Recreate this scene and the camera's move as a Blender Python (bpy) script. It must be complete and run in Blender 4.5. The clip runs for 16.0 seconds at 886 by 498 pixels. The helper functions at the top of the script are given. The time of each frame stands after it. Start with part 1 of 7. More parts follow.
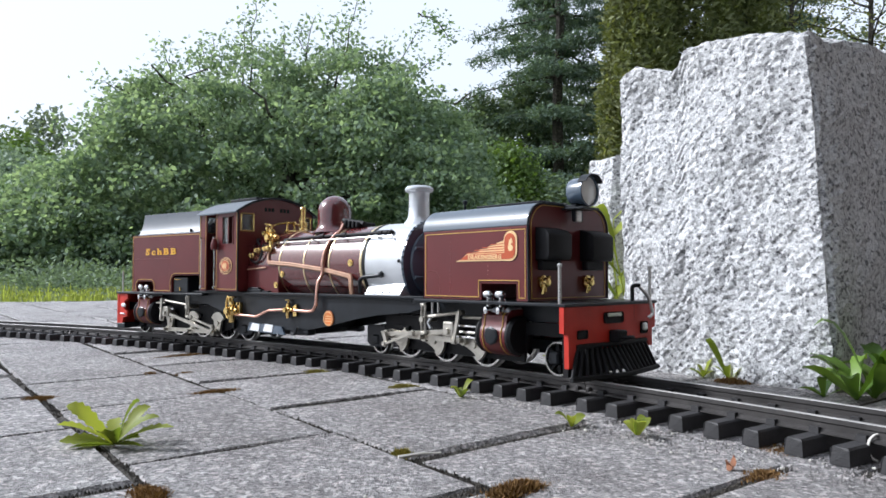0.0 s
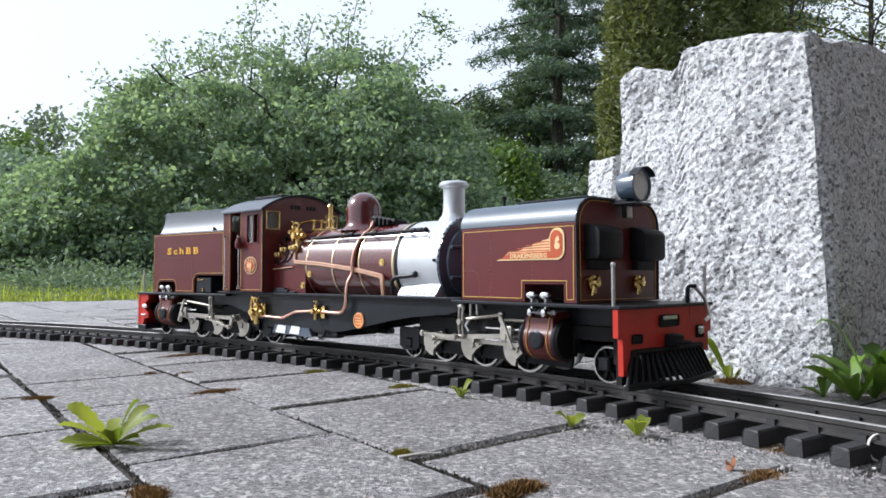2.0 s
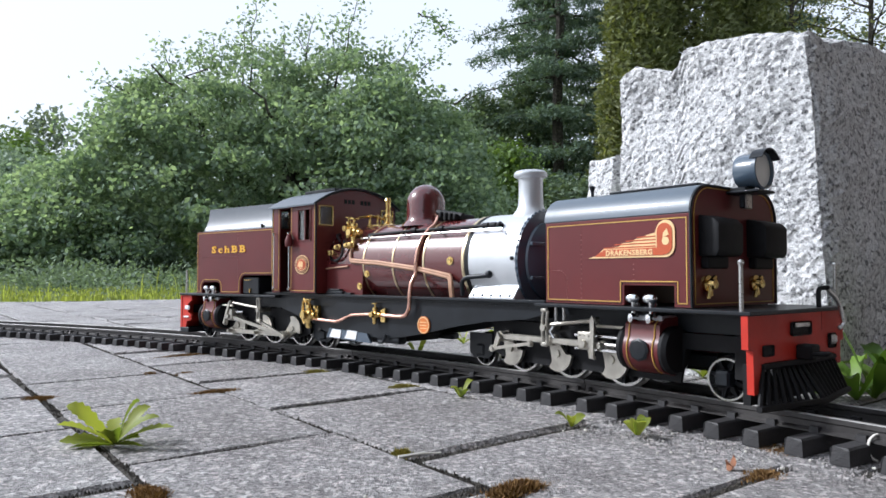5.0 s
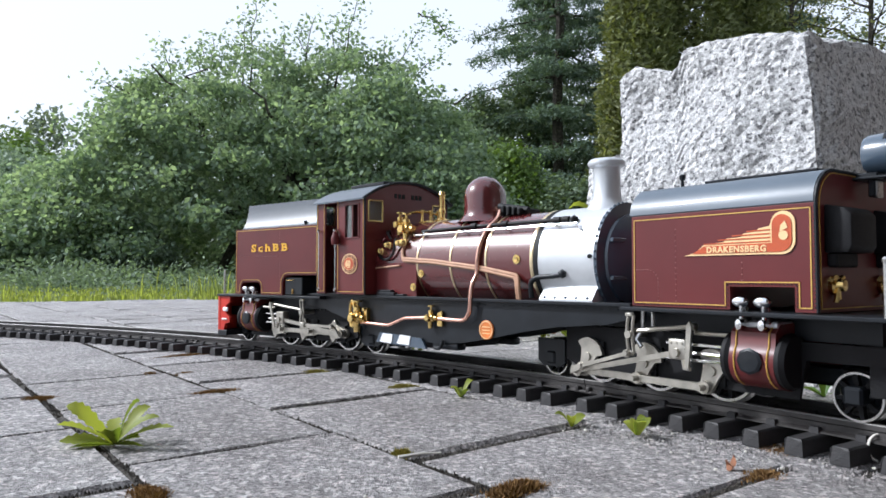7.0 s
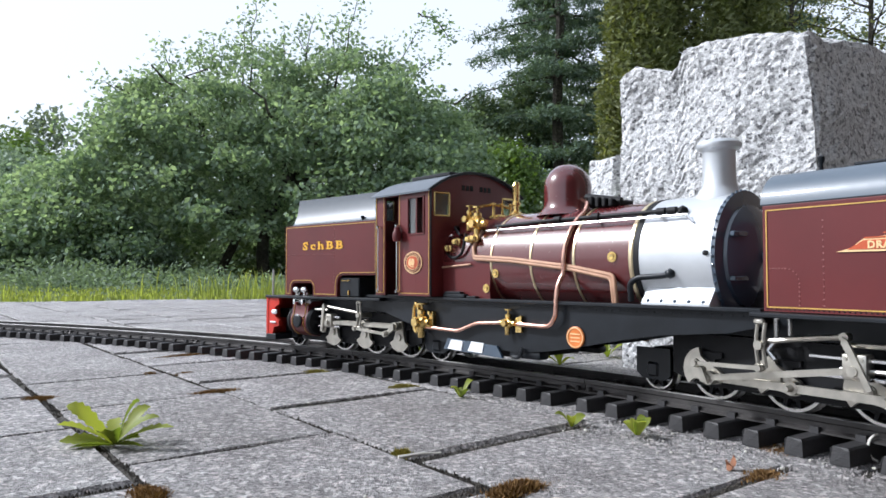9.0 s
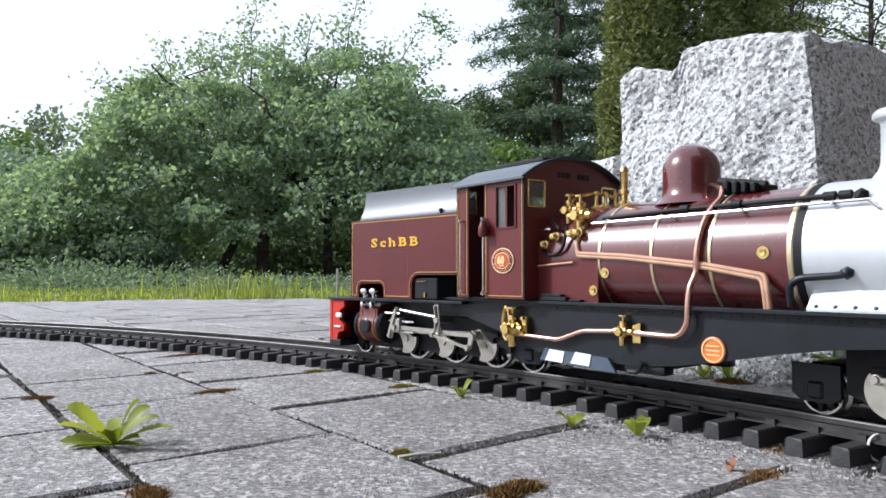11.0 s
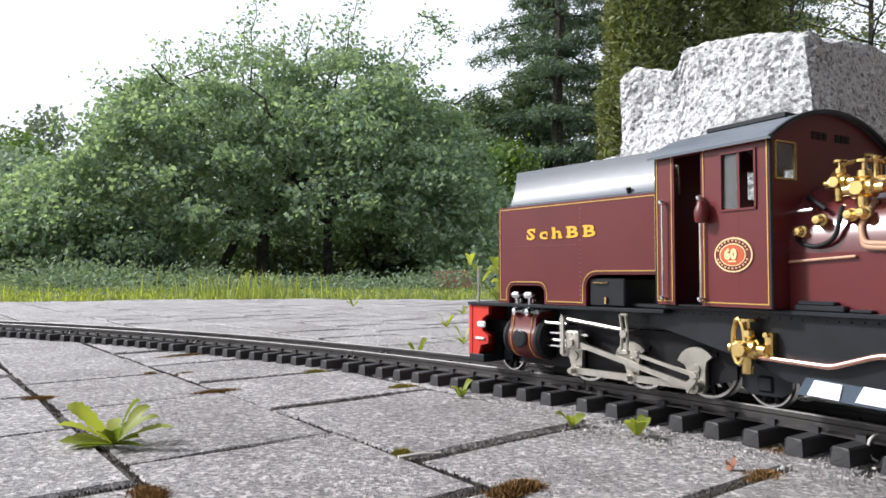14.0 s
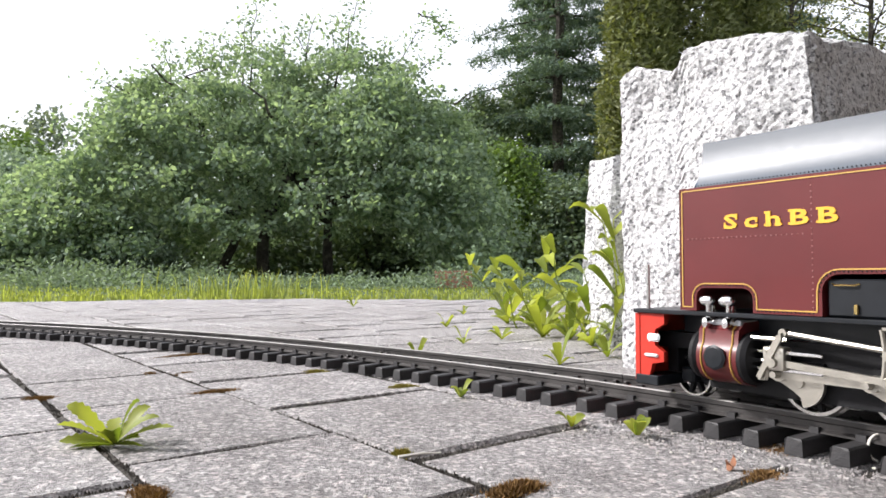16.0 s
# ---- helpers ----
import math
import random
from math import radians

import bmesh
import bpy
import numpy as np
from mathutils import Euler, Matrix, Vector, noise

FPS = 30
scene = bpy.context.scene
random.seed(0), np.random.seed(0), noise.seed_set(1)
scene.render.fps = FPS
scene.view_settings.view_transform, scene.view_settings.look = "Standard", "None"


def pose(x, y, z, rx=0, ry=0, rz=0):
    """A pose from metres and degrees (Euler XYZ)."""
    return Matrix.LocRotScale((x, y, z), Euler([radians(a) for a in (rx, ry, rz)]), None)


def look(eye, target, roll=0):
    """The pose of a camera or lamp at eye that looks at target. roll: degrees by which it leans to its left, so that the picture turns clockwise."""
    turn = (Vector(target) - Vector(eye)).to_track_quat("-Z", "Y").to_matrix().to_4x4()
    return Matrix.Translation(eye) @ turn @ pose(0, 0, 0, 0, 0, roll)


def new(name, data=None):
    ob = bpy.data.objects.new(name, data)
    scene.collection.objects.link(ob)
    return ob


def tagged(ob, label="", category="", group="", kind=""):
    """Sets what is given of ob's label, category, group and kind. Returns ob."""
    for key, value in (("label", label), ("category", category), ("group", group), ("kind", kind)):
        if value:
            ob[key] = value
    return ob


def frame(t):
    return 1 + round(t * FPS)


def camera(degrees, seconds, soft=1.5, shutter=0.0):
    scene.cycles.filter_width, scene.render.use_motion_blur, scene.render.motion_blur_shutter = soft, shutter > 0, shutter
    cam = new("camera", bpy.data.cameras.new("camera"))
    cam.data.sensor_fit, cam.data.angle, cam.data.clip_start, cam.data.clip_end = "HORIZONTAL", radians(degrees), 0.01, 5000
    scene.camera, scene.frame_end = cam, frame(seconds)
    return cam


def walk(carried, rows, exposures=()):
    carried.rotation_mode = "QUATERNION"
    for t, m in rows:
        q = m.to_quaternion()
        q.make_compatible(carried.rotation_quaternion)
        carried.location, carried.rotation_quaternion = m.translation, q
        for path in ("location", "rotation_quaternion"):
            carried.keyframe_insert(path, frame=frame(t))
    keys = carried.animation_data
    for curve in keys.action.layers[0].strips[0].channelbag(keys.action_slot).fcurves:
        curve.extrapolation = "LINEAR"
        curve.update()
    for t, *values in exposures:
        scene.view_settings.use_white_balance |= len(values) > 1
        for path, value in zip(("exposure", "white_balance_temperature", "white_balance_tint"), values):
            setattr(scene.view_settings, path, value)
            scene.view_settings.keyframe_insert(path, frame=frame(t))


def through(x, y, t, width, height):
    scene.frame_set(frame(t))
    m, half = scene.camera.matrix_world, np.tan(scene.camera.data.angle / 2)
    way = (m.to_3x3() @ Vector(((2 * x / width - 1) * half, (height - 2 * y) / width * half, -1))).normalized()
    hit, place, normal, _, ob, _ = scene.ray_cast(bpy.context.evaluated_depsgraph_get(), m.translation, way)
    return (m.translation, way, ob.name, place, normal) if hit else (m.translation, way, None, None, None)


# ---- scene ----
EYE_Z = 0.0965
cam = camera(64.4, 16.0, soft=1.6)
walk(cam, [(0.0, pose(0, 0, EYE_Z, 92.196, 0, 0)), (16.0, pose(0, 0, EYE_Z, 92.196, 0, 0))],
     exposures=[(0.0, 0.30, 5800, 10), (9.0, 0.33, 5800, 10), (12.5, 0.46, 5950, 11), (14.5, 0.55, 6200, 12), (16.0, 0.72, 6350, 13)])

# ---- light: bright hazy sky, soft sun from the left ----
SUN_AZ, SUN_EL = 279.0, 37.0     # compass degrees, clockwise from +y
world = bpy.data.worlds.new("sky")
scene.world = world
world.use_nodes = True
wn = world.node_tree.nodes
sky = wn.new("ShaderNodeTexSky")
sky.sky_type = "NISHITA"
sky.sun_disc = False
sky.sun_elevation, sky.sun_rotation = radians(SUN_EL), radians(SUN_AZ)
sky.air_density, sky.dust_density, sky.ozone_density = 1.0, 6.0, 1.0
# thin bright cloud veils the blue
veil = wn.new("ShaderNodeMix")
veil.data_type = "RGBA"
veil.inputs[0].default_value = 0.80
veil.inputs[7].default_value = (7.5, 7.7, 8.1, 1)
world.node_tree.links.new(sky.outputs[0], veil.inputs[6])
wn["Background"].inputs["Strength"].default_value = 0.125
world.node_tree.links.new(veil.outputs[2], wn["Background"].inputs["Color"])
sun_data = bpy.data.lights.new("sun", "SUN")
sun_data.energy, sun_data.angle, sun_data.color = 4.2, radians(6), (1.0, 0.97, 0.93)
sun = new("sun", sun_data)
saz, sel_ = radians(SUN_AZ), radians(SUN_EL)
sun_dir = Vector((math.sin(saz) * math.cos(sel_), math.cos(saz) * math.cos(sel_), math.sin(sel_)))
sun.matrix_world = look(sun_dir * 20, (0, 0, 0))


# ---- materials ----
def nodes_of(name):
    m = bpy.data.materials.new(name)
    m.use_nodes = True
    nt = m.node_tree
    return m, nt, nt.nodes["Principled BSDF"]


def ramp(nt, fac, stops):
    r = nt.nodes.new("ShaderNodeValToRGB")
    els = r.color_ramp.elements
    while len(els) < len(stops):
        els.new(0.5)
    for e, (pos, col) in zip(els, stops):
        e.position, e.color = pos, (*col, 1)
    nt.links.new(fac, r.inputs[0])
    return r.outputs[0]


def coords(nt, world_space=False):
    if world_space:
        return nt.nodes.new("ShaderNodeNewGeometry").outputs["Position"]
    return nt.nodes.new("ShaderNodeTexCoord").outputs["Object"]


def tex_noise(nt, co, scale, detail=3.0, rough=0.55):
    n = nt.nodes.new("ShaderNodeTexNoise")
    n.inputs["Scale"].default_value, n.inputs["Detail"].default_value = scale, detail
    n.inputs["Roughness"].default_value = rough
    nt.links.new(co, n.inputs["Vector"])
    return n.outputs["Fac"]


def tex_cells(nt, co, scale, out="Color"):
    n = nt.nodes.new("ShaderNodeTexVoronoi")
    n.inputs["Scale"].default_value = scale
    nt.links.new(co, n.inputs["Vector"])
    return n.outputs[out]


def mixed(nt, a, b, fac, mode="MIX"):
    m = nt.nodes.new("ShaderNodeMix")
    m.data_type, m.blend_type = "RGBA", mode
    for value, sock in ((fac, m.inputs[0]), (a, m.inputs[6]), (b, m.inputs[7])):
        if hasattr(value, "is_output"):
            nt.links.new(value, sock)
        else:
            sock.default_value = value if isinstance(value, float) else (*value, 1)
    return m.outputs[2]


def bumped(nt, bsdf, height, strength, dist):
    b = nt.nodes.new("ShaderNodeBump")
    b.inputs["Strength"].default_value, b.inputs["Distance"].default_value = strength, dist
    nt.links.new(height, b.inputs["Height"])
    nt.links.new(b.outputs[0], bsdf.inputs["Normal"])


def paint(name, base, rough=0.3, metal=0.0, vary=0.15, scale=60, bump=0.0, coat=0.0, wear=0.0, spec=0.5):
    """Painted or metal surface with faint mottling, uneven gloss and fine relief."""
    m, nt, b = nodes_of(name)
    co = coords(nt)
    big, fine = tex_noise(nt, co, scale, 4), tex_noise(nt, co, scale * 9, 3)
    dark = tuple(c * (1 - vary) for c in base)
    light = tuple(min(1, c * (1 + vary)) for c in base)
    col = ramp(nt, big, [(0.3, dark), (0.7, light)])
    if wear:
        col = mixed(nt, col, (0.16, 0.14, 0.12), ramp(nt, fine, [(0.66 - wear * 0.1, (0, 0, 0)), (0.8, (0.6, 0.6, 0.6))]))
    nt.links.new(col, b.inputs["Base Color"])
    mr = nt.nodes.new("ShaderNodeMapRange")
    mr.inputs["To Min"].default_value, mr.inputs["To Max"].default_value = rough * 0.88, min(1, rough * 1.14)
    nt.links.new(fine, mr.inputs["Value"])
    nt.links.new(mr.outputs[0], b.inputs["Roughness"])
    b.inputs["Metallic"].default_value = metal
    b.inputs["Specular IOR Level"].default_value = spec
    b.inputs["Coat Weight"].default_value = coat
    b.inputs["Coat Roughness"].default_value = 0.07
    if bump:
        bumped(nt, b, fine, bump, 0.0006)
    return m


def stone_mat(name, stops, cell, stain, rough=0.85, pit=1.6, bump=0.6, dist=0.0015, tint=0.0, random_tint=False):
    """Speckled stone: mineral grains by cells of two sizes, with large stains."""
    m, nt, b = nodes_of(name)
    co = coords(nt, True)
    warp = nt.nodes.new("ShaderNodeVectorMath")
    warp.operation = "MULTIPLY_ADD"
    wobble = nt.nodes.new("ShaderNodeTexNoise")
    wobble.inputs["Scale"].default_value = cell * 0.8
    nt.links.new(co, wobble.inputs["Vector"])
    warp.inputs[1].default_value = (0.9 / cell,) * 3
    nt.links.new(wobble.outputs["Color"], warp.inputs[0])
    nt.links.new(co, warp.inputs[2])
    sep = nt.nodes.new("ShaderNodeSeparateColor")
    nt.links.new(tex_cells(nt, warp.outputs[0], cell), sep.inputs[0])
    col = ramp(nt, sep.outputs[0], stops)
    sep2 = nt.nodes.new("ShaderNodeSeparateColor")
    nt.links.new(tex_cells(nt, warp.outputs[0], cell * 2.7), sep2.inputs[0])
    col = mixed(nt, col, ramp(nt, sep2.outputs[0], stops), 0.4)
    big = tex_noise(nt, co, stain[0], 5, 0.6)
    col = mixed(nt, col, ramp(nt, big, [(0.35, stain[1]), (0.65, stain[2])]), 1.0, "MULTIPLY")
    if random_tint:
        info = nt.nodes.new("ShaderNodeObjectInfo")
        col = mixed(nt, col, ramp(nt, info.outputs["Random"], [(0.0, (0.78, 0.77, 0.76)), (1.0, (1.0, 1.0, 1.0))]), 1.0, "MULTIPLY")
    nt.links.new(col, b.inputs["Base Color"])
    b.inputs["Roughness"].default_value = rough
    fine = tex_noise(nt, co, cell * 0.9, 5, 0.7)
    pits = tex_noise(nt, co, cell * 0.12, 4, 0.6)
    total = nt.nodes.new("ShaderNodeMath")
    total.operation = "MULTIPLY_ADD"
    total.inputs[1].default_value = pit
    nt.links.new(pits, total.inputs[0])
    nt.links.new(fine, total.inputs[2])
    bumped(nt, b, total.outputs[0], bump, dist)
    return m


def leaf_mat(name, a, c, through=0.3, rough=0.5, by_object=False, glow=(1.0, 1.0, 0.35)):
    """Leaves: hue varies leaf by leaf, some light passes through."""
    m, nt, b = nodes_of(name)
    pick = nt.nodes.new("ShaderNodeObjectInfo").outputs["Random"] if by_object else nt.nodes.new("ShaderNodeNewGeometry").outputs["Random Per Island"]
    col = ramp(nt, pick, [(0.0, a), (0.75, c), (1.0, tuple(min(1, x * 1.5) for x in c))])
    nt.links.new(col, b.inputs["Base Color"])
    b.inputs["Roughness"].default_value = rough
    b.inputs["Specular IOR Level"].default_value = 0.3
    tr = nt.nodes.new("ShaderNodeBsdfTranslucent")
    nt.links.new(mixed(nt, col, glow, 1.0, "MULTIPLY"), tr.inputs[0])
    mx = nt.nodes.new("ShaderNodeMixShader")
    mx.inputs[0].default_value = through
    nt.links.new(b.outputs[0], mx.inputs[1])
    nt.links.new(tr.outputs[0], mx.inputs[2])
    nt.links.new(mx.outputs[0], nt.nodes["Material Output"].inputs[0])
    return m


# palest stops: light aggregate, with specular glints painted in as white flecks
M_PAVER = stone_mat("concrete_paver", [(0.0, (0.05, 0.05, 0.052)), (0.18, (0.19, 0.185, 0.185)), (0.58, (0.37, 0.362, 0.36)), (0.80, (0.50, 0.49, 0.485)), (0.89, (0.86, 0.78, 0.77)), (1.0, (0.95, 0.95, 0.94))],
                    430, (11, (0.70, 0.68, 0.67), (1.0, 0.99, 0.985)), rough=0.62, bump=1.0, dist=0.0034, random_tint=True)
M_GRANITE = stone_mat("granite", [(0.0, (0.025, 0.025, 0.03)), (0.13, (0.09, 0.09, 0.10)), (0.24, (0.40, 0.40, 0.41)), (0.45, (0.68, 0.68, 0.68)), (1.0, (0.92, 0.92, 0.92))],
                      330, (9, (0.84, 0.84, 0.835), (1.0, 1.0, 1.0)), pit=1.1, bump=1.0, dist=0.0030)
M_SOIL = stone_mat("soil", [(0.0, (0.018, 0.016, 0.013)), (0.6, (0.045, 0.039, 0.032)), (1.0, (0.12, 0.105, 0.09))], 500, (6, (0.6, 0.6, 0.55), (1, 1, 1)), rough=0.95)
M_LAWN = stone_mat("lawn_soil", [(0.0, (0.03, 0.05, 0.015)), (0.6, (0.06, 0.10, 0.02)), (1.0, (0.12, 0.15, 0.05))], 60, (0.6, (0.6, 0.65, 0.5), (1, 1, 1)), rough=0.95)
M_SLEEPER = paint("sleeper_plastic", (0.024, 0.023, 0.024), 0.6, vary=0.3, scale=90, bump=0.5, wear=0.1)
M_RAIL = paint("weathered_rail", (0.060, 0.056, 0.054), 0.5, metal=0.5, vary=0.35, scale=40, bump=0.3)
M_RAILTOP = paint("polished_rail_head", (0.36, 0.35, 0.335), 0.5, metal=0.3, vary=0.2, scale=30)
M_BARK = stone_mat("bark", [(0.0, (0.02, 0.017, 0.013)), (0.5, (0.05, 0.042, 0.033)), (1.0, (0.11, 0.095, 0.075))], 18, (3, (0.6, 0.6, 0.6), (1, 1, 1)), rough=0.95, dist=0.02)
M_APPLE = leaf_mat("apple_leaf", (0.150, 0.220, 0.158), (0.285, 0.36, 0.26), 0.55, 0.65, glow=(0.97, 1.0, 0.52))
# grey-green lightened beyond the leaf's own tone, haze included in the colour
M_GREYHAZE = leaf_mat("hazed_grey_leaf", (0.17, 0.230, 0.185), (0.30, 0.37, 0.30), 0.4, 0.6, glow=(0.96, 1.0, 0.6))
M_PINE = leaf_mat("pine_needle", (0.075, 0.120, 0.095), (0.14, 0.195, 0.145), 0.3, 0.6)
M_THUJA = leaf_mat("thuja_leaf", (0.110, 0.135, 0.056), (0.205, 0.22, 0.098), 0.36, 0.6)
M_SHRUB = leaf_mat("shrub_leaf", (0.070, 0.125, 0.032), (0.140, 0.215, 0.055), 0.35)
M_DARKSHRUB = leaf_mat("dark_shrub_leaf", (0.085, 0.125, 0.080), (0.150, 0.200, 0.120), 0.28)
M_UNDER = leaf_mat("undergrowth_leaf", (0.11, 0.15, 0.105), (0.20, 0.26, 0.17), 0.35, 0.7, glow=(0.96, 1.0, 0.55))
# far leaves paled and blued: distance haze is put into the colour
M_HAZEWOODS = leaf_mat("hazed_wood_leaf", (0.13, 0.165, 0.15), (0.20, 0.24, 0.205), 0.3, 0.8)
M_YOUNG = leaf_mat("young_leaf", (0.14, 0.17, 0.05), (0.28, 0.29, 0.11), 0.35)
M_GRASS = leaf_mat("grass_blade", (0.16, 0.205, 0.055), (0.34, 0.38, 0.115), 0.45)
M_WEED = leaf_mat("weed_leaf", (0.15, 0.205, 0.030), (0.32, 0.36, 0.06), 0.5, 0.5, True, glow=(1.0, 1.0, 0.5))
M_DOCK = leaf_mat("dock_leaf", (0.06, 0.13, 0.025), (0.16, 0.25, 0.05), 0.35, 0.35, True)
M_MOSS = leaf_mat("brown_moss", (0.10, 0.05, 0.02), (0.22, 0.13, 0.05), 0.1, 0.9)
M_GREENMOSS = leaf_mat("green_moss", (0.12, 0.11, 0.02), (0.26, 0.22, 0.05), 0.1, 0.9)
M_DRY = paint("dry_leaf", (0.42, 0.20, 0.11), 0.7, vary=0.4, scale=120, bump=0.5)
M_TWIG = paint("bleached_twig", (0.55, 0.53, 0.48), 0.7, vary=0.2, scale=120, bump=0.3)
# for the added unseen wall, dark so that it bounces little light
M_SHADEWALL = paint("dark_shade_wall", (0.075, 0.060, 0.048), 0.9, vary=0.15, scale=3, bump=0.4)
M_SHED = paint("rusty_board", (0.20, 0.085, 0.05), 0.8, vary=0.4, scale=6, bump=0.2)


# ---- mesh helpers ----
def mesh_from(name, verts, faces, material, smooth=False):
    me = bpy.data.meshes.new(name)
    me.from_pydata([tuple(v) for v in verts], [], [tuple(f) for f in faces])
    me.materials.append(material)
    if smooth:
        me.polygons.foreach_set("use_smooth", [True] * len(me.polygons))
    me.update()
    return me


def part(name, bm, material, parent, label="", smooth=None):
    """Links a bmesh as one mesh object under a thing or a part."""
    me = bpy.data.meshes.new(name)
    bmesh.ops.recalc_face_normals(bm, faces=bm.faces)
    bm.to_mesh(me)
    bm.free()
    for mm in (material if isinstance(material, (list, tuple)) else [material]):
        me.materials.append(mm)
    if smooth is not None:
        me.polygons.foreach_set("use_smooth", [True] * len(me.polygons))
        me.set_sharp_from_angle(angle=radians(smooth))
    ob = new(name, me)
    ob.parent = parent
    if label:
        tagged(ob, label)
    return ob


def empty_thing(name, m=None):
    ob = new(name)
    ob.empty_display_size = 0.05
    if m is not None:
        ob.matrix_basis = m
    return ob


def box(bm, x0, x1, y0, y1, z0, z1, bevel=0.0, seg=2):
    r = bmesh.ops.create_cube(bm, size=1.0)
    for v in r["verts"]:
        v.co = Vector(((x0 + x1) / 2 + v.co.x * (x1 - x0), (y0 + y1) / 2 + v.co.y * (y1 - y0), (z0 + z1) / 2 + v.co.z * (z1 - z0)))
    if bevel:
        es = list({e for v in r["verts"] for e in v.link_edges})
        bmesh.ops.bevel(bm, geom=es, offset=bevel, segments=seg, profile=0.5, affect="EDGES")


def lathe(bm, prof, origin=(0, 0, 0), axis="z", n=24):
    """Turns a profile of (radius, height) round an axis through origin."""
    o = Vector(origin)
    rings = []
    for r, hgt in prof:
        ring = []
        for i in range(n):
            a = 2 * math.pi * i / n
            c, s = r * math.cos(a), r * math.sin(a)
            d = {"z": (c, s, hgt), "x": (hgt, c, s), "y": (c, hgt, s)}[axis]
            ring.append(bm.verts.new(o + Vector(d)))
        rings.append(ring)
    for r0, r1 in zip(rings, rings[1:]):
        for i in range(n):
            bm.faces.new((r0[i], r0[(i + 1) % n], r1[(i + 1) % n], r1[i]))
    bm.faces.new(list(reversed(rings[0])))
    bm.faces.new(rings[-1])


def prism(bm, outline, lo, hi, axis="y"):
    """Extrudes a flat outline: along y (outline in x, z), x (outline in y, z) or z (outline in x, y)."""
    def at(a, b, c):
        return {"y": (a, c, b), "x": (c, a, b), "z": (a, b, c)}[axis]
    v0 = [bm.verts.new(at(a, b, lo)) for a, b in outline]
    v1 = [bm.verts.new(at(a, b, hi)) for a, b in outline]
    n = len(outline)
    for i in range(n):
        bm.faces.new((v0[i], v0[(i + 1) % n], v1[(i + 1) % n], v1[i]))
    bm.faces.new(list(reversed(v0)))
    bm.faces.new(v1)


def tube(bm, pts, r, n=8, r_end=None):
    """A round pipe through points, with capped ends."""
    pts = [Vector(p) for p in pts]
    rings = []
    side = None
    for i, p in enumerate(pts):
        d = (pts[min(i + 1, len(pts) - 1)] - pts[max(i - 1, 0)]).normalized()
        if side is None:
            side = d.orthogonal().normalized()
        side = (side - d * side.dot(d)).normalized()
        up = d.cross(side)
        rr = r if r_end is None else r + (r_end - r) * i / (len(pts) - 1)
        rings.append([bm.verts.new(p + side * math.cos(2 * math.pi * k / n) * rr + up * math.sin(2 * math.pi * k / n) * rr) for k in range(n)])
    for r0, r1 in zip(rings, rings[1:]):
        for k in range(n):
            bm.faces.new((r0[k], r0[(k + 1) % n], r1[(k + 1) % n], r1[k]))
    bm.faces.new(list(reversed(rings[0])))
    bm.faces.new(rings[-1])


def smooth_path(pts, rad, n=4):
    """Rounds the corners of a polyline."""
    pts = [Vector(p) for p in pts]
    out = [pts[0]]
    for a, b, c in zip(pts, pts[1:], pts[2:]):
        k = min(rad, (a - b).length * 0.45, (c - b).length * 0.45)
        p, q = b + (a - b).normalized() * k, b + (c - b).normalized() * k
        for i in range(n + 1):
            t = i / n
            out.append(p * (1 - t) ** 2 + b * 2 * t * (1 - t) + q * t * t)
    return out + [pts[-1]]


# ---- the line of the track: heading and curvature along s, centre of the gauge ----
GAUGE, RAIL_TOP, PITCH, JOINT = 0.045, 0.0190, 0.02527, 1.376
S_LO, S_HI, S_N = -1.7, 1.4, 1551


def curvature(s):
    s = min(max(s, -1.0), 0.75)
    return -0.4555 - 0.3531 * s - 0.2176 * s * s


def build_line():
    ds = (S_HI - S_LO) / (S_N - 1)
    ss = [S_LO + i * ds for i in range(S_N)]
    i0 = round(-S_LO / ds)
    th, x, y = [0.0] * S_N, [0.0] * S_N, [0.0] * S_N
    th[i0], x[i0], y[i0] = -0.7346, -0.08496, 0.72774
    for i in range(i0 + 1, S_N):
        th[i] = th[i - 1] + curvature(ss[i] - ds / 2) * ds
        a = (th[i] + th[i - 1]) / 2
        x[i], y[i] = x[i - 1] + math.cos(a) * ds, y[i - 1] + math.sin(a) * ds
    for i in range(i0 - 1, -1, -1):
        th[i] = th[i + 1] - curvature(ss[i] + ds / 2) * ds
        a = (th[i] + th[i + 1]) / 2
        x[i], y[i] = x[i + 1] - math.cos(a) * ds, y[i + 1] - math.sin(a) * ds
    return ss, x, y, th


LINE_S, LINE_X, LINE_Y, LINE_TH = build_line()


def on_line(s, lateral=0.0):
    """Place and heading on the track: lateral is measured from the centre, positive on the far side."""
    th = float(np.interp(s, LINE_S, LINE_TH))
    off = lateral + GAUGE / 2
    return float(np.interp(s, LINE_S, LINE_X)) - math.sin(th) * off, float(np.interp(s, LINE_S, LINE_Y)) + math.cos(th) * off, th


